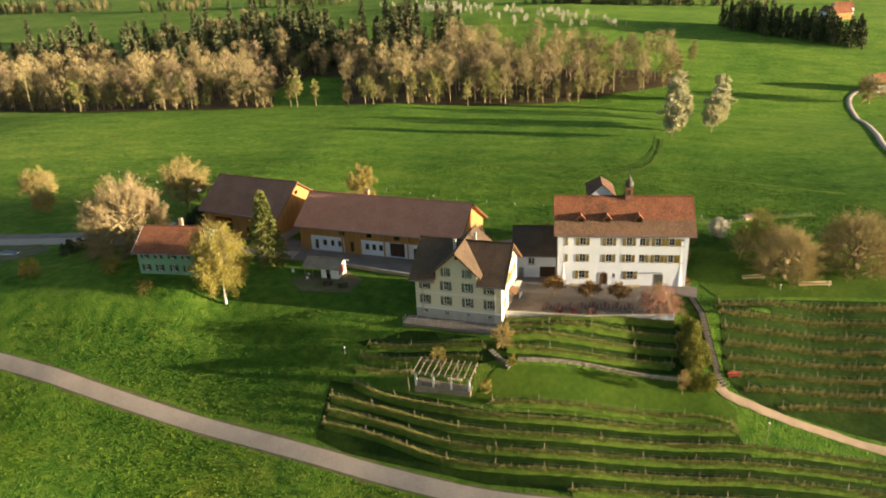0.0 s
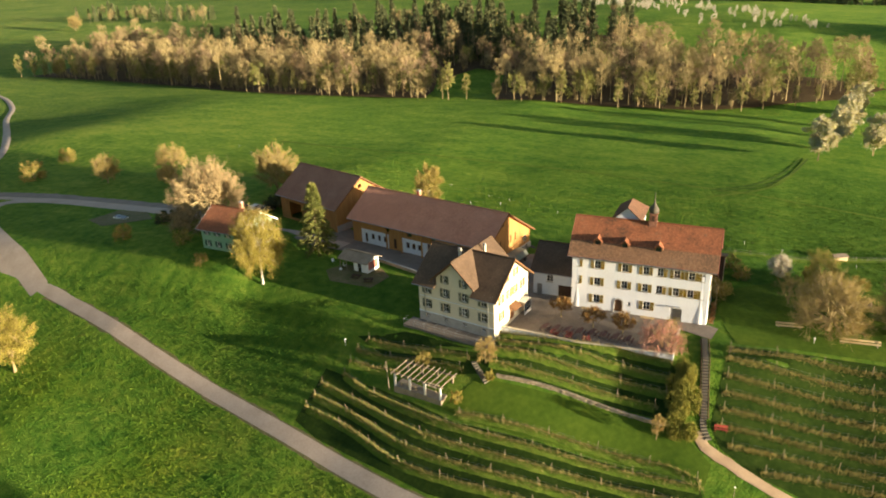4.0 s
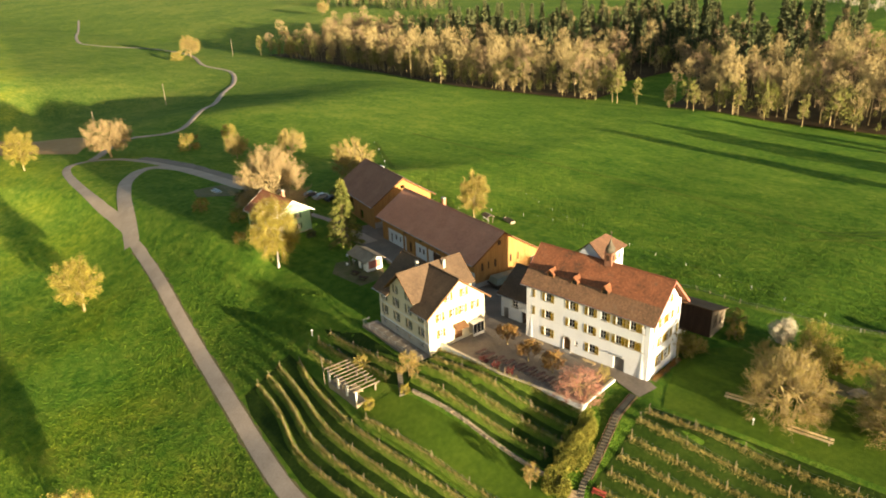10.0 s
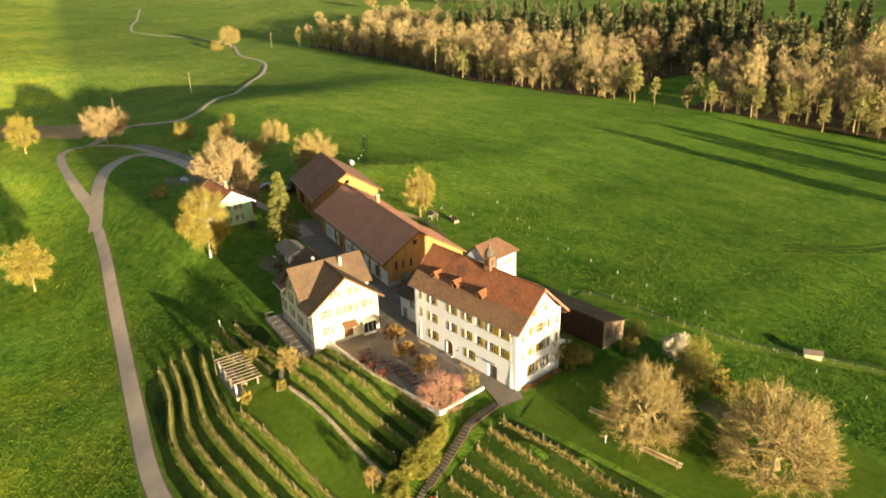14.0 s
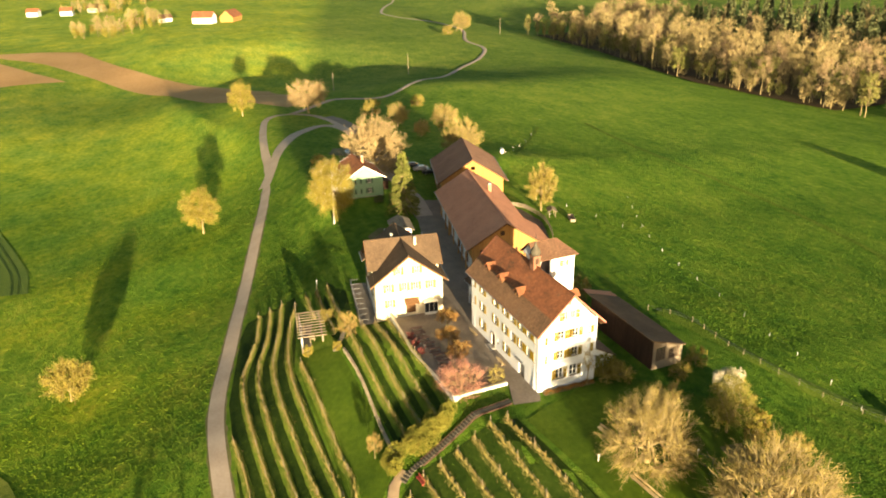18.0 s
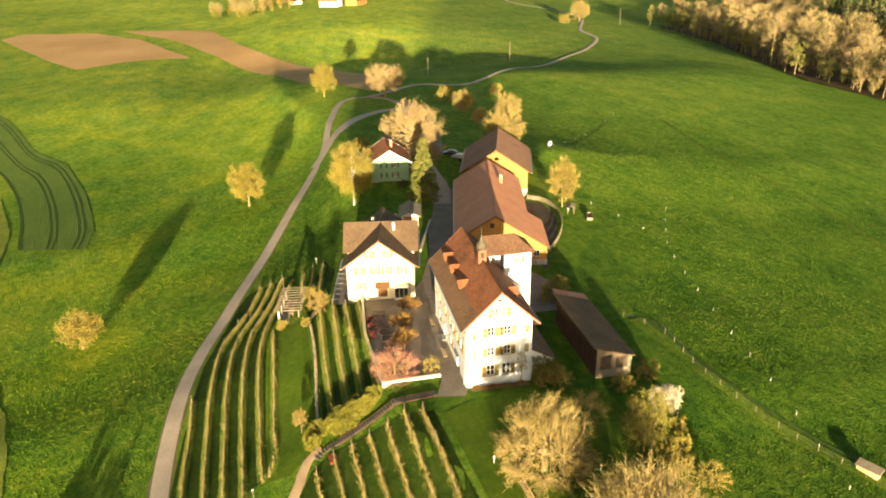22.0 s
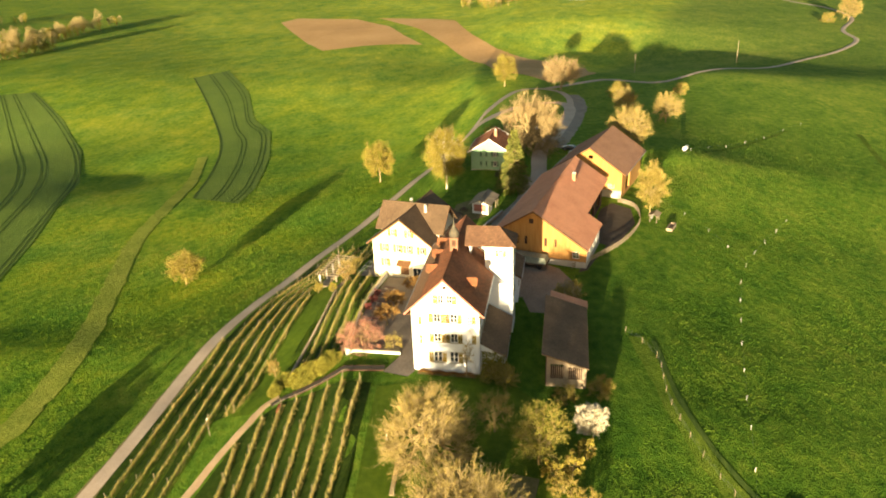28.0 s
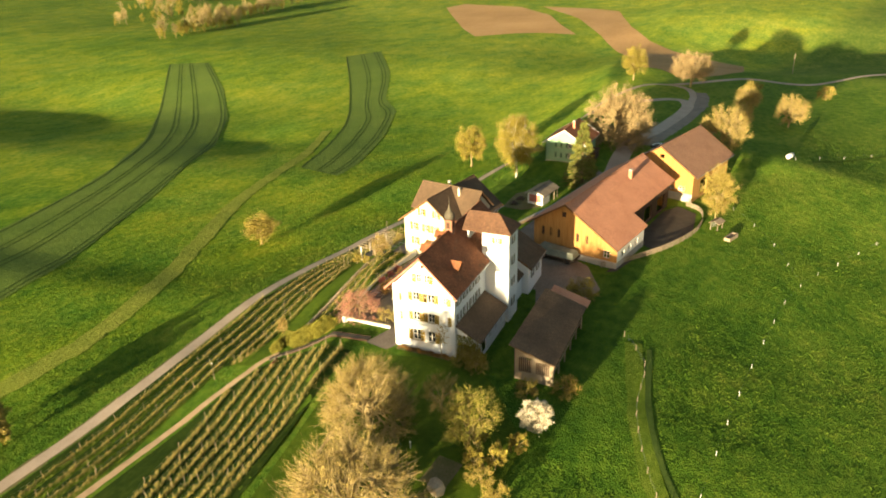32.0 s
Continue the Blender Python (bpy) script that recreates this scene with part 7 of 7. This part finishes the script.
part("table", joined(box(0.4, 2.6, -0.5, 0.5, 0.7, 0.76), *[box(x, x + 0.08, y, y + 0.08, -0.02, 0.7) for x in (0.5, 2.42) for y in (-0.42, 0.34)]), BENCH_WOOD, pg)
part("mast", rod((-5.2, -2.2, -1.0), (-5.4, -2.3, 4.4), 0.06, 0.04), GREY_WOOD, pg)

# ---- fences ----
def fence(pts, gap, name, label, post_h=1.1, rails=(0.5, 0.95), mats=(GREY_WOOD, GREY_WOOD), r=0.06, rail_r=0.035, board=False):
    line = smooth_line(pts, gap)
    f = thing(name, I4, label, "fence")
    pm = shared(("post", name, post_h, r), lambda: rod((0, 0, -0.3), (0, 0, post_h), r, r * 0.85, 6), mats[0])
    tops = []
    for p in line:
        q = Vector((p.x, p.y, height(p.x, p.y)))
        part("post", pm, None, f, at=Matrix.Translation(q) @ Matrix.Rotation(0.03 * math.sin(p.x * 9), 4, "X"))
        tops.append(q)
    for a, b in zip(tops, tops[1:]):
        for hgt in rails:
            if board:
                d = (b - a).normalized()
                s = Vector((-d.y, d.x, 0)) * 0.02
                u = Vector((0, 0, 0.11))
                z = Vector((0, 0, hgt))
                part("board", hexa([tuple(a + z - s - u), tuple(a + z + s - u), tuple(a + z + s + u), tuple(a + z - s + u)], [tuple(b + z - s - u), tuple(b + z + s - u), tuple(b + z + s + u), tuple(b + z - s + u)]), mats[1], f)
            else:
                part("rail", rod(a + Vector((0, 0, hgt)), b + Vector((0, 0, hgt)), rail_r, n=4), mats[1], f)
    return f


fence([(7.4, 30.5), (14, 34.6), (24.9, 35.4), (36.4, 39.8), (50.4, 49.1), (63.2, 56.6)], 2.6, "pasture_fence", "weathered wooden post and wire fence along the pasture", 1.1, (0.5, 0.95), (GREY_WOOD, METAL), 0.04, 0.008)
fence([(-14.5, 22.3), (-17.5, 25.2), (-27, 31.9), (-38, 36.2), (-47.5, 36), (-51, 32.5)], 1.5, "paddock_fence", "grey board fence round the paddock", 1.2, (0.3, 0.65, 1.0), board=True)
fence([(-92, 54), (-105, 65.9), (-124, 80.9), (-146.9, 97.7)], 10.0, "electric_fence", "thin white posts of an electric pasture fence", 0.75, (0.68,), (WHITE_PAINT, METAL), 0.036, 0.003)
fence([(63.1, 39.2), (34, 44.3), (20, 46.1), (-2, 49.7), (-23.7, 54.9), (-50.9, 69)], 6.5, "electric_fence", "white posts of an electric fence across the pasture", 0.75, (0.68,), (WHITE_PAINT, METAL), 0.036, 0.003)
fence([(-52, 42), (-38, 50.3), (-23.7, 54.9)], 6.5, "electric_fence", "white posts of an electric fence near the barn", 0.75, (0.68,), (WHITE_PAINT, METAL), 0.036, 0.003)

# ---- benches, tables and small things outdoors ----
def bench(m, label, length=3.8, group="", back=True):
    b = thing("bench", m, label, "bench", group)
    for k in range(3):
        part("seat_plank", box(-length / 2, length / 2, -0.02 + k * 0.16, 0.12 + k * 0.16, 0.42, 0.47), BENCH_WOOD, b)
    if back:
        for k in range(2):
            part("back_plank", box(-length / 2, length / 2, 0.5, 0.54, 0.6 + k * 0.17, 0.74 + k * 0.17), BENCH_WOOD, b)
    for x in (-length / 2 + 0.4, length / 2 - 0.5):
        part("leg", joined(box(x, x + 0.1, 0, 0.08, -0.15, 0.42), box(x, x + 0.1, 0.42, 0.5, -0.15, 0.95 if back else 0.42)), GREY_WOOD, b)
    return b


bench(on(34.4, 3.4, 8), "long pale wooden bench on the lawn", 4.0, "lawn benches")
bench(on(44.3, 1.9, 5), "long pale wooden bench under the big tree", 5.6, "lawn benches")
bench(pose(3.2, -0.95, 0.05, 0, 0, 180), "dark red-brown bench against the manor wall", 2.2, "house benches")
bench(pose(13.0, -0.95, 0.0, 0, 0, 180), "dark red-brown bench below the ground-floor window", 2.2, "house benches")
rb = thing("red_bench", on(26.2, -19.9, 8), "red painted garden bench beside the vineyard", "bench")
part("seat", joined(box(-0.9, 0.9, 0, 0.4, 0.4, 0.46)), RED_PAINT, rb)
part("backrest", joined(box(-0.9, 0.9, 0.42, 0.46, 0.55, 0.95)), RED_PAINT, rb)
for x in (-0.8, 0.7):
    part("leg", box(x, x + 0.08, 0.02, 0.42, -0.1, 0.4), RED_PAINT, rb)


def beer_table(m, group):
    t = thing("table", m, "long narrow table with faded red cloth in the courtyard", "table", group)
    part("tabletop", box(-0.95, 0.95, -0.3, 0.3, 0.72, 0.76), CLOTH, t)
    for x in (-0.75, 0.7):
        part("leg", joined(box(x, x + 0.05, -0.26, -0.22, 0, 0.72), box(x, x + 0.05, 0.22, 0.26, 0, 0.72), box(x, x + 0.05, -0.22, 0.22, 0.3, 0.34)), METAL, t)
    return t


def stool(m, group):
    t = thing("seat_bench", m, "plain wooden bench without back beside a table", "bench", group)
    part("seat", box(-0.95, 0.95, -0.13, 0.13, 0.42, 0.46), CLOTH, t)
    for x in (-0.75, 0.7):
        part("leg", box(x, x + 0.05, -0.1, 0.1, 0, 0.42), METAL, t)
    return t


bt, bs = None, None
for k in range(8):
    x = -1.9 + k * 1.9
    m = pose(x, -9.3 - 0.2 * math.sin(k), 0.11 + height(x, -9.3), 0, 0, 82 + 5 * math.sin(k * 3))
    for dx in (-0.62, 0, 0.62):
        mm = m @ Matrix.Translation((0, dx, 0))
        if dx == 0:
            bt = beer_table(mm, "courtyard tables") if bt is None else (copy_thing(bt, mm) and bt)
        else:
            bs = stool(mm, "courtyard table benches") if bs is None else (copy_thing(bs, mm) and bs)
hive = thing("bee_house", on(45.1, 46.8, 28), "small pale wooden bee house on the pasture", "bee house")
part("body", box(-1.3, 1.3, -0.5, 0.5, -0.4, 0.95), BENCH_WOOD, hive)
part("roof", hexa([(-1.5, -0.7, 0.95), (1.5, -0.7, 0.95), (1.5, 0.7, 0.95), (-1.5, 0.7, 0.95)], [(-1.5, -0.7, 1.05), (1.5, -0.7, 1.05), (1.5, 0.7, 1.3), (-1.5, 0.7, 1.3)]), GREY_WOOD, hive)
part("stand", box(-1.2, 1.2, -0.4, 0.4, -0.6, -0.4), DARK_WOOD, hive)
tank = thing("water_tank", on(-91.6, 52.6, -25, 0.65), "white water tank trailer on the pasture", "trailer")
part("barrel", moved(lathe([(0.3, -1.9), (0.85, -1.75), (0.9, 0), (0.85, 1.75), (0.3, 1.9)], 12), Matrix.Translation((0, 0, 1.35)) @ Matrix.Rotation(math.pi / 2, 4, "Y")), WHITE_PAINT, tank, smooth=True)
part("frame", joined(box(-2.4, 2.0, -0.5, 0.5, 0.35, 0.5), box(-3.6, -2.4, -0.06, 0.06, 0.38, 0.48)), METAL, tank)
for y in (-0.75, 0.75):
    part("wheel", moved(lathe([(0.4, -0.1), (0.42, 0), (0.4, 0.1)], 12), Matrix.Translation((0.6, y, 0.4)) @ Matrix.Rotation(math.pi / 2, 4, "X")), RUBBER, tank)
trough = thing("feed_trough", on(-36.5, 42.5, -20), "pale stone feed trough beside the barn tree", "trough")
part("basin", joined(box(-1.8, 1.8, -0.6, -0.45, -0.2, 0.7), box(-1.8, 1.8, 0.45, 0.6, -0.2, 0.7), box(-1.8, -1.65, -0.45, 0.45, -0.2, 0.7), box(1.65, 1.8, -0.45, 0.45, -0.2, 0.7), box(-1.65, 1.65, -0.45, 0.45, -0.2, 0.15)), GREY_WOOD, trough)
rack = thing("hay_rack", on(-40.5, 39.5, -20), "small roofed hay rack", "hay rack")
part("roof", joined(slab(((-1.4, -1.1, 1.6), (1.4, -1.1, 1.6)), ((-1.4, 0, 2.1), (1.4, 0, 2.1)), 0.08), slab(((1.4, 1.1, 1.6), (-1.4, 1.1, 1.6)), ((1.4, 0, 2.1), (-1.4, 0, 2.1)), 0.08)), GREY_WOOD, rack)
for x in (-1.1, 1.1):
    for y in (-0.7, 0.7):
        part("leg", rod((x, y, -0.2), (x, y, 1.6), 0.06), GREY_WOOD, rack)
part("rack_bar", joined(*[rod((-1 + 0.2 * k, -0.4, 0.6), (-1 + 0.2 * k, -0.75, 1.4), 0.02, n=4) for k in range(11)]), METAL, rack)
wag = thing("farm_wagon", pose(-15.0, 14.2, height(-15.0, 14.2) + 0.07, 0, 0, 77.5) @ Matrix.Scale(1.25, 4), "grey tarpaulin-covered farm wagon by the barn gable", "wagon")
part("tarpaulin", joined(hexa([(-2.9, -1.1, 0.9), (2.9, -1.1, 0.9), (2.9, 1.1, 0.9), (-2.9, 1.1, 0.9)], [(-2.7, -0.8, 1.9), (2.7, -0.7, 1.7), (2.7, 0.7, 1.75), (-2.7, 0.8, 1.95)])), mat("grey_green_tarpaulin", [(0.12, 0.14, 0.11), (0.18, 0.2, 0.16), (0.25, 0.27, 0.22)], scale=0.8, fine=4, rough=0.6, bump=0.5, bscale=3, dist=0.1), wag)
part("bed", box(-3.0, 3.0, -1.15, 1.15, 0.7, 0.9), DARK_WOOD, wag)
for x in (-2.0, 2.0):
    for y in (-0.95, 0.95):
        part("wheel", moved(lathe([(0.4, -0.12), (0.45, 0), (0.4, 0.12)], 12), Matrix.Translation((x, y, 0.45)) @ Matrix.Rotation(math.pi / 2, 4, "X")), RUBBER, wag)


def car(m, paint, label):
    c = thing("car", m, label, "car", "parked cars")
    prof = [(-2.1, 0.35), (-2.15, 0.75), (-1.95, 0.95), (-1.2, 1.0), (-0.75, 1.42), (0.9, 1.45), (1.55, 1.0), (2.0, 0.9), (2.12, 0.6), (2.1, 0.35)]
    k = len(prof)
    v = [(x, -0.85 if z < 1.1 else -0.68, z) for x, z in prof] + [(x, 0.85 if z < 1.1 else 0.68, z) for x, z in prof]
    part("body", (v, [(i, (i + 1) % k, k + (i + 1) % k, k + i) for i in range(k)][::1] + [tuple(range(k - 1, -1, -1)), tuple(range(k, 2 * k))]), paint, c)
    part("glazing", joined(box(-0.65, 0.85, -0.79, -0.74, 1.05, 1.33), box(-0.65, 0.85, 0.74, 0.79, 1.05, 1.33), hexa([(0.95, -0.66, 1.4), (0.97, -0.66, 1.4), (0.97, 0.66, 1.4), (0.95, 0.66, 1.4)], [(1.5, -0.74, 1.06), (1.52, -0.74, 1.06), (1.52, 0.74, 1.06), (1.5, 0.74, 1.06)])), GLASS, c)
    for x in (-1.3, 1.3):
        for y in (-0.8, 0.8):
            w = part("wheel", moved(lathe([(0.28, -0.1), (0.32, 0), (0.28, 0.1)], 12), Matrix.Translation((x, y, 0.32)) @ Matrix.Rotation(math.pi / 2, 4, "X")), RUBBER, c)
            part("rim", moved(lathe([(0.18, -0.11), (0.18, 0.11)], 10), Matrix.Translation((x, y, 0.32)) @ Matrix.Rotation(math.pi / 2, 4, "X")), METAL, w)
    for y in (-0.62, 0.62):
        part("headlight", box(2.02, 2.1, y - 0.16, y + 0.16, 0.66, 0.82), WHITE_PAINT, c)
    return c


car(on(-86.2, 21.6, 75, sink=-0.1), CAR_DARK, "dark parked car beside the hay barn")
car(on(-83.6, 23.3, 78, sink=-0.1), CAR_SILVER, "silver parked car beside the hay barn")
car(on(-81.2, 25.0, 76, sink=-0.1), CAR_DARK, "black parked car by the lane")
# rockery under the big tree
rock = thing("boulder", on(46.2, 17.2, 30), "pale weathered boulder at the edge of the lawn", "boulder")
rr = random.Random(5)
rv, rf = lathe([(0.5, -0.3), (0.95, 0.0), (1.0, 0.35), (0.7, 0.75), (0.25, 0.95)], 9)
part("stone", ([(x * 1.5 + rr.uniform(-0.15, 0.15), y + rr.uniform(-0.15, 0.15), z + rr.uniform(-0.08, 0.08)) for x, y, z in rv], rf), STONE, rock)
# darker patch laid over the lawn beside the boulder
solo("mulch_bed", field([(41.4, 15.6), (45.8, 15.0), (46.2, 18.2), (41.8, 18.7)], 0.08, 1.0), VERGE, I4, "dark patch of ground under the trees", "bed", kind="structure")


def garden_chair(m):
    c = thing("garden_chair", m, "white plastic garden chair by the hut", "chair", "hut chairs")
    part("seat", box(-0.24, 0.24, -0.22, 0.22, 0.4, 0.44), WHITE_PAINT, c)
    part("backrest", hexa([(-0.24, 0.2, 0.44), (0.24, 0.2, 0.44), (0.24, 0.24, 0.44), (-0.24, 0.24, 0.44)], [(-0.22, 0.3, 0.9), (0.22, 0.3, 0.9), (0.22, 0.33, 0.9), (-0.22, 0.33, 0.9)]), WHITE_PAINT, c)
    for x in (-0.22, 0.18):
        for y in (-0.2, 0.16):
            part("leg", box(x, x + 0.04, y, y + 0.04, -0.1, 0.4), WHITE_PAINT, c)
    return c


gc = garden_chair(on(-49.7, 3.3, 40))
for x, y, a in ((-46.3, 2.2, 100), (-46.0, 0.2, 200), (-42.5, 2.6, 300)):
    copy_thing(gc, on(x, y, a))
# garden seats by the hut
for k, (x, y) in enumerate(((-41.6, -1.6), (-38.6, -2.2))):
    t = thing("garden_table", on(x, y, 20 * k), "dark wooden garden table with benches by the hut", "table", "hut tables")
    part("tabletop", box(-0.9, 0.9, -0.4, 0.4, 0.7, 0.75), DARK_WOOD, t)
    for s in (-0.75, 0.75):
        part("bench_plank", box(-0.9, 0.9, s - 0.13, s + 0.13, 0.42, 0.46), DARK_WOOD, t)
    for s in (-0.6, 0.6):
        part("trestle", joined(box(s - 0.04, s + 0.04, -0.8, 0.8, 0.35, 0.42), box(s - 0.04, s + 0.04, -0.3, -0.22, -0.1, 0.7), box(s - 0.04, s + 0.04, 0.22, 0.3, -0.1, 0.7)), DARK_WOOD, t)
ter = solo("hut_terrace", field([(-49, -0.5), (-46, -4.0), (-37, -4.2), (-35.5, 0.5), (-39, 4), (-47, 3)], 0.09, 1.5), VERGE, I4, "small dark earth terrace round the garden hut", "terrace", kind="structure")
bed = solo("vegetable_garden", field([(-123, 8.5), (-114.5, 5), (-105, 11.5), (-111, 16.2), (-121, 16.5)], 0.09, 2), VERGE, I4, "dark vegetable plot behind the cottage", "garden", kind="structure")
green = thing("greenhouse_frame", on(-114.8, 11.2, -6), "low white cold frame in the vegetable plot", "cold frame")
part("box", joined(box(-2, 2, -0.7, -0.62, -0.1, 0.4), box(-2, 2, 0.62, 0.7, -0.1, 0.55), box(-2, -1.92, -0.62, 0.62, -0.1, 0.45), box(1.92, 2, -0.62, 0.62, -0.1, 0.45)), WHITE_PAINT, green)
part("lid", hexa([(-2, -0.7, 0.4), (2, -0.7, 0.4), (2, 0.7, 0.55), (-2, 0.7, 0.55)], [(-2, -0.7, 0.44), (2, -0.7, 0.44), (2, 0.7, 0.59), (-2, 0.7, 0.59)]), GLASS, green)
for x, y, hgt in ((28.6, -30.0, 3.0), (-34.5, -18.6, 1.2), (37.8, -0.3, 0.9), (41.6, 11.9, 0.9)):
    p = thing("garden_post", on(x, y), "slim pale post in the grass", "post", "garden posts")
    part("shaft", rod((0, 0, -0.2), (0, 0, hgt), 0.05, 0.04), WHITE_PAINT if hgt < 2 else GREY_WOOD, p)
    part("head", lathe([(0.06, hgt), (0.13, hgt + 0.06), (0.1, hgt + 0.2), (0.02, hgt + 0.24)], 8), WHITE_PAINT, p)
swing = thing("play_frame", on(43.2, 10.8, 30), "small green metal play frame on the lawn", "play frame")
for x in (-1.5, 1.5):
    for y in (-0.8, 0.8):
        part("leg", rod((x, y, -0.1), (x, 0, 2.0), 0.04), GREEN_PAINT, swing)
part("crossbar", rod((-1.7, 0, 2.0), (1.7, 0, 2.0), 0.045), GREEN_PAINT, swing)
for x in (-0.6, 0.6):
    part("swing_seat", joined(box(x - 0.25, x + 0.25, -0.1, 0.1, 0.5, 0.54), rod((x - 0.2, 0, 0.54), (x - 0.2, 0, 2.0), 0.01, n=3), rod((x + 0.2, 0, 0.54), (x + 0.2, 0, 2.0), 0.01, n=3)), DARK_WOOD, swing)
for x, y, hgt in ((-354.5, 119.1, 13), (-305, 56, 10), (-523, 272, 14)):
    p = thing("utility_pole", on(x, y), "tall weathered wooden utility pole in the meadow", "pole", "utility poles")
    part("shaft", rod((0, 0, -0.5), (0, 0, hgt), 0.2, 0.14), GREY_WOOD, p)
    part("crossarm", box(-0.8, 0.8, -0.08, 0.08, hgt - 0.9, hgt - 0.75), GREY_WOOD, p)


solo("hill_road", ribbon([(119, 134), (129, 176), (152, 246), (162, 291), (171, 314), (186, 334)], 2.6, 0.4, gap=6, edge=0.3), ASPHALT, I4, "pale narrow road over the far pasture", "road", kind="structure", smooth=True)

# ---- far farmsteads ----
def far_house(x, y, turn, ln, dp, eave, ridge, paint, tile, label):
    z = height(x, y)
    hs = thing("far_house", pose(x, y, z, 0, 0, turn), label, "house", "far farm houses")
    part("wall", wall(ln, [(0, eave), (ln, eave)], -1, [(2 + 3 * i, 3 + 3 * i, 1.2, 2.6) for i in range(int(ln / 3) - 1)]), paint, hs)
    part("wall", moved(wall(dp, [(0, eave), (dp / 2, ridge - 0.2), (dp, eave)], -1, [(2, 3, 1.2, 2.6), (dp - 3, dp - 2, 1.2, 2.6)]), turned(ln, 0, 90)), paint, hs)
    part("wall", moved(wall(ln, [(0, eave), (ln, eave)], -1, []), turned(ln, dp, 180)), paint, hs)
    part("wall", moved(wall(dp, [(0, eave), (dp / 2, ridge - 0.2), (dp, eave)], -1, []), turned(0, dp, -90)), paint, hs)
    for i in range(int(ln / 3) - 1):
        part("pane", box(2 + 3 * i, 3 + 3 * i, 0.15, 0.2, 1.2, 2.6), GLASS, hs)
    gable_roof(hs, -0.8, ln + 0.8, -0.9, eave - 0.5, dp + 0.9, eave - 0.5, dp / 2, ridge, tile, None, gutter=False)
    return hs


for x, y, a, ln, dp, e, r, pt, ti in ((-676, 14, 60, 20, 12, 6, 11, PLASTER, TILE_RED), (-672, 52, 150, 24, 13, 5, 11, ORANGE_WOOD, TILE_RED), (-712, -14, 100, 12, 9, 5, 8, PLASTER, TILE_BROWN), (264, 604, 20, 16, 11, 6, 11, ORANGE_WOOD, TILE_RED), (276, 632, 110, 14, 10, 6, 10, PLASTER, TILE_BROWN), (-960, -120, 80, 14, 10, 6, 10, PLASTER, TILE_RED), (-1000, -90, 60, 16, 10, 6, 10, CREAM, TILE_BROWN), (188, 322, 20, 14, 10, 6, 10, PLASTER, TILE_RED), (293, 685, 10, 18, 11, 6, 11, PLASTER, TILE_RED), (-985, -160, 70, 14, 10, 6, 10, PLASTER, TILE_RED)):
    far_house(x, y, a, ln, dp, e, r, pt, ti, "far farm house with pitched tiled roof")

# ---- meadow grass ----
def tufts(name, x0, x1, y0, y1, count, seed, material, tall, keep, label):
    """Tufts of grass, thicker in patches, where keep allows them."""
    rng = np.random.default_rng(seed)
    gx, gy = np.arange(x0, x1 + 4, 4.0), np.arange(y0, y1 + 4, 4.0)
    hz = np.array([[height(a, b) for a in gx] for b in gy])
    x, y = rng.uniform(x0, x1, count), rng.uniform(y0, y1, count)
    clump = 0.55 + 0.25 * np.sin(x * 0.9 + 2.1 * np.sin(y * 0.37)) * np.sin(y * 1.1 + 1.7 * np.sin(x * 0.29)) + 0.3 * np.sin(x * 0.11 + 1.3 * np.sin(y * 0.07)) * np.sin(y * 0.16 + x * 0.05)
    ok = keep(x, y, rng.random(count)) & (rng.random(count) < clump)
    x, y = x[ok], y[ok]
    i, j = ((x - x0) / 4).astype(int), ((y - y0) / 4).astype(int)
    fx, fy = (x - x0) / 4 - i, (y - y0) / 4 - j
    z = hz[j, i] * (1 - fx) * (1 - fy) + hz[j, i + 1] * fx * (1 - fy) + hz[j + 1, i] * (1 - fx) * fy + hz[j + 1, i + 1] * fx * fy
    n = len(x)
    a = rng.uniform(0, np.pi, n)
    w, h = rng.uniform(0.05, 0.17, n), tall * rng.uniform(0.4, 1.4, n)
    dx, dy = np.cos(a) * w, np.sin(a) * w
    lx, ly = rng.normal(0, 0.12, n), rng.normal(0, 0.12, n)
    v = np.stack([np.stack([x - dx, y - dy, z - 0.03], 1), np.stack([x + dx, y + dy, z - 0.03], 1), np.stack([x + dx * 0.5 + lx, y + dy * 0.5 + ly, z + h], 1), np.stack([x - dx * 0.6 + lx, y - dy * 0.6 + ly, z + h * 0.8], 1)], 1).reshape(-1, 3)
    f = np.arange(4 * n).reshape(-1, 4)
    tagged(new(name, big_mesh(name, v, f, material)), label, "grass", kind="stuff")


def road_y(x):
    pts = ROAD[::-1]
    return np.interp(x, [p[0] for p in pts], [p[1] for p in pts])


def fade(d, start, end):
    return np.clip((end - d) / (end - start), 0, 1)


def south_meadow(x, y, p):
    d = y - road_y(x)
    above = (d > 2.6) & ((x < -37) & (y < -10) | (x > -37) & (x < -34) & (y < -20)) & (p < fade(-x, 70, 150))
    return (d < -2.2) & (p < fade(-d, 20, 95) * fade(-x, 60, 190)) | above


def north_meadow(x, y, p):
    lo = (y > 33 + 0.2 * np.maximum(0, -x - 10)) & ~((x < -8) & (x > -52) & (y < 44)) | (x > 30) & (y > 26)
    return lo & (p < fade(y, 45, 150) * fade(-x, 30, 160))


tufts("meadow_grass", -190, 80, -140, -5, 420000, 90, TUFT, 0.10, south_meadow, "rough meadow grass on the south slope")
tufts("pasture_grass", -160, 85, 26, 150, 420000, 91, TUFT, 0.10, north_meadow, "rough pasture grass on the north slope")
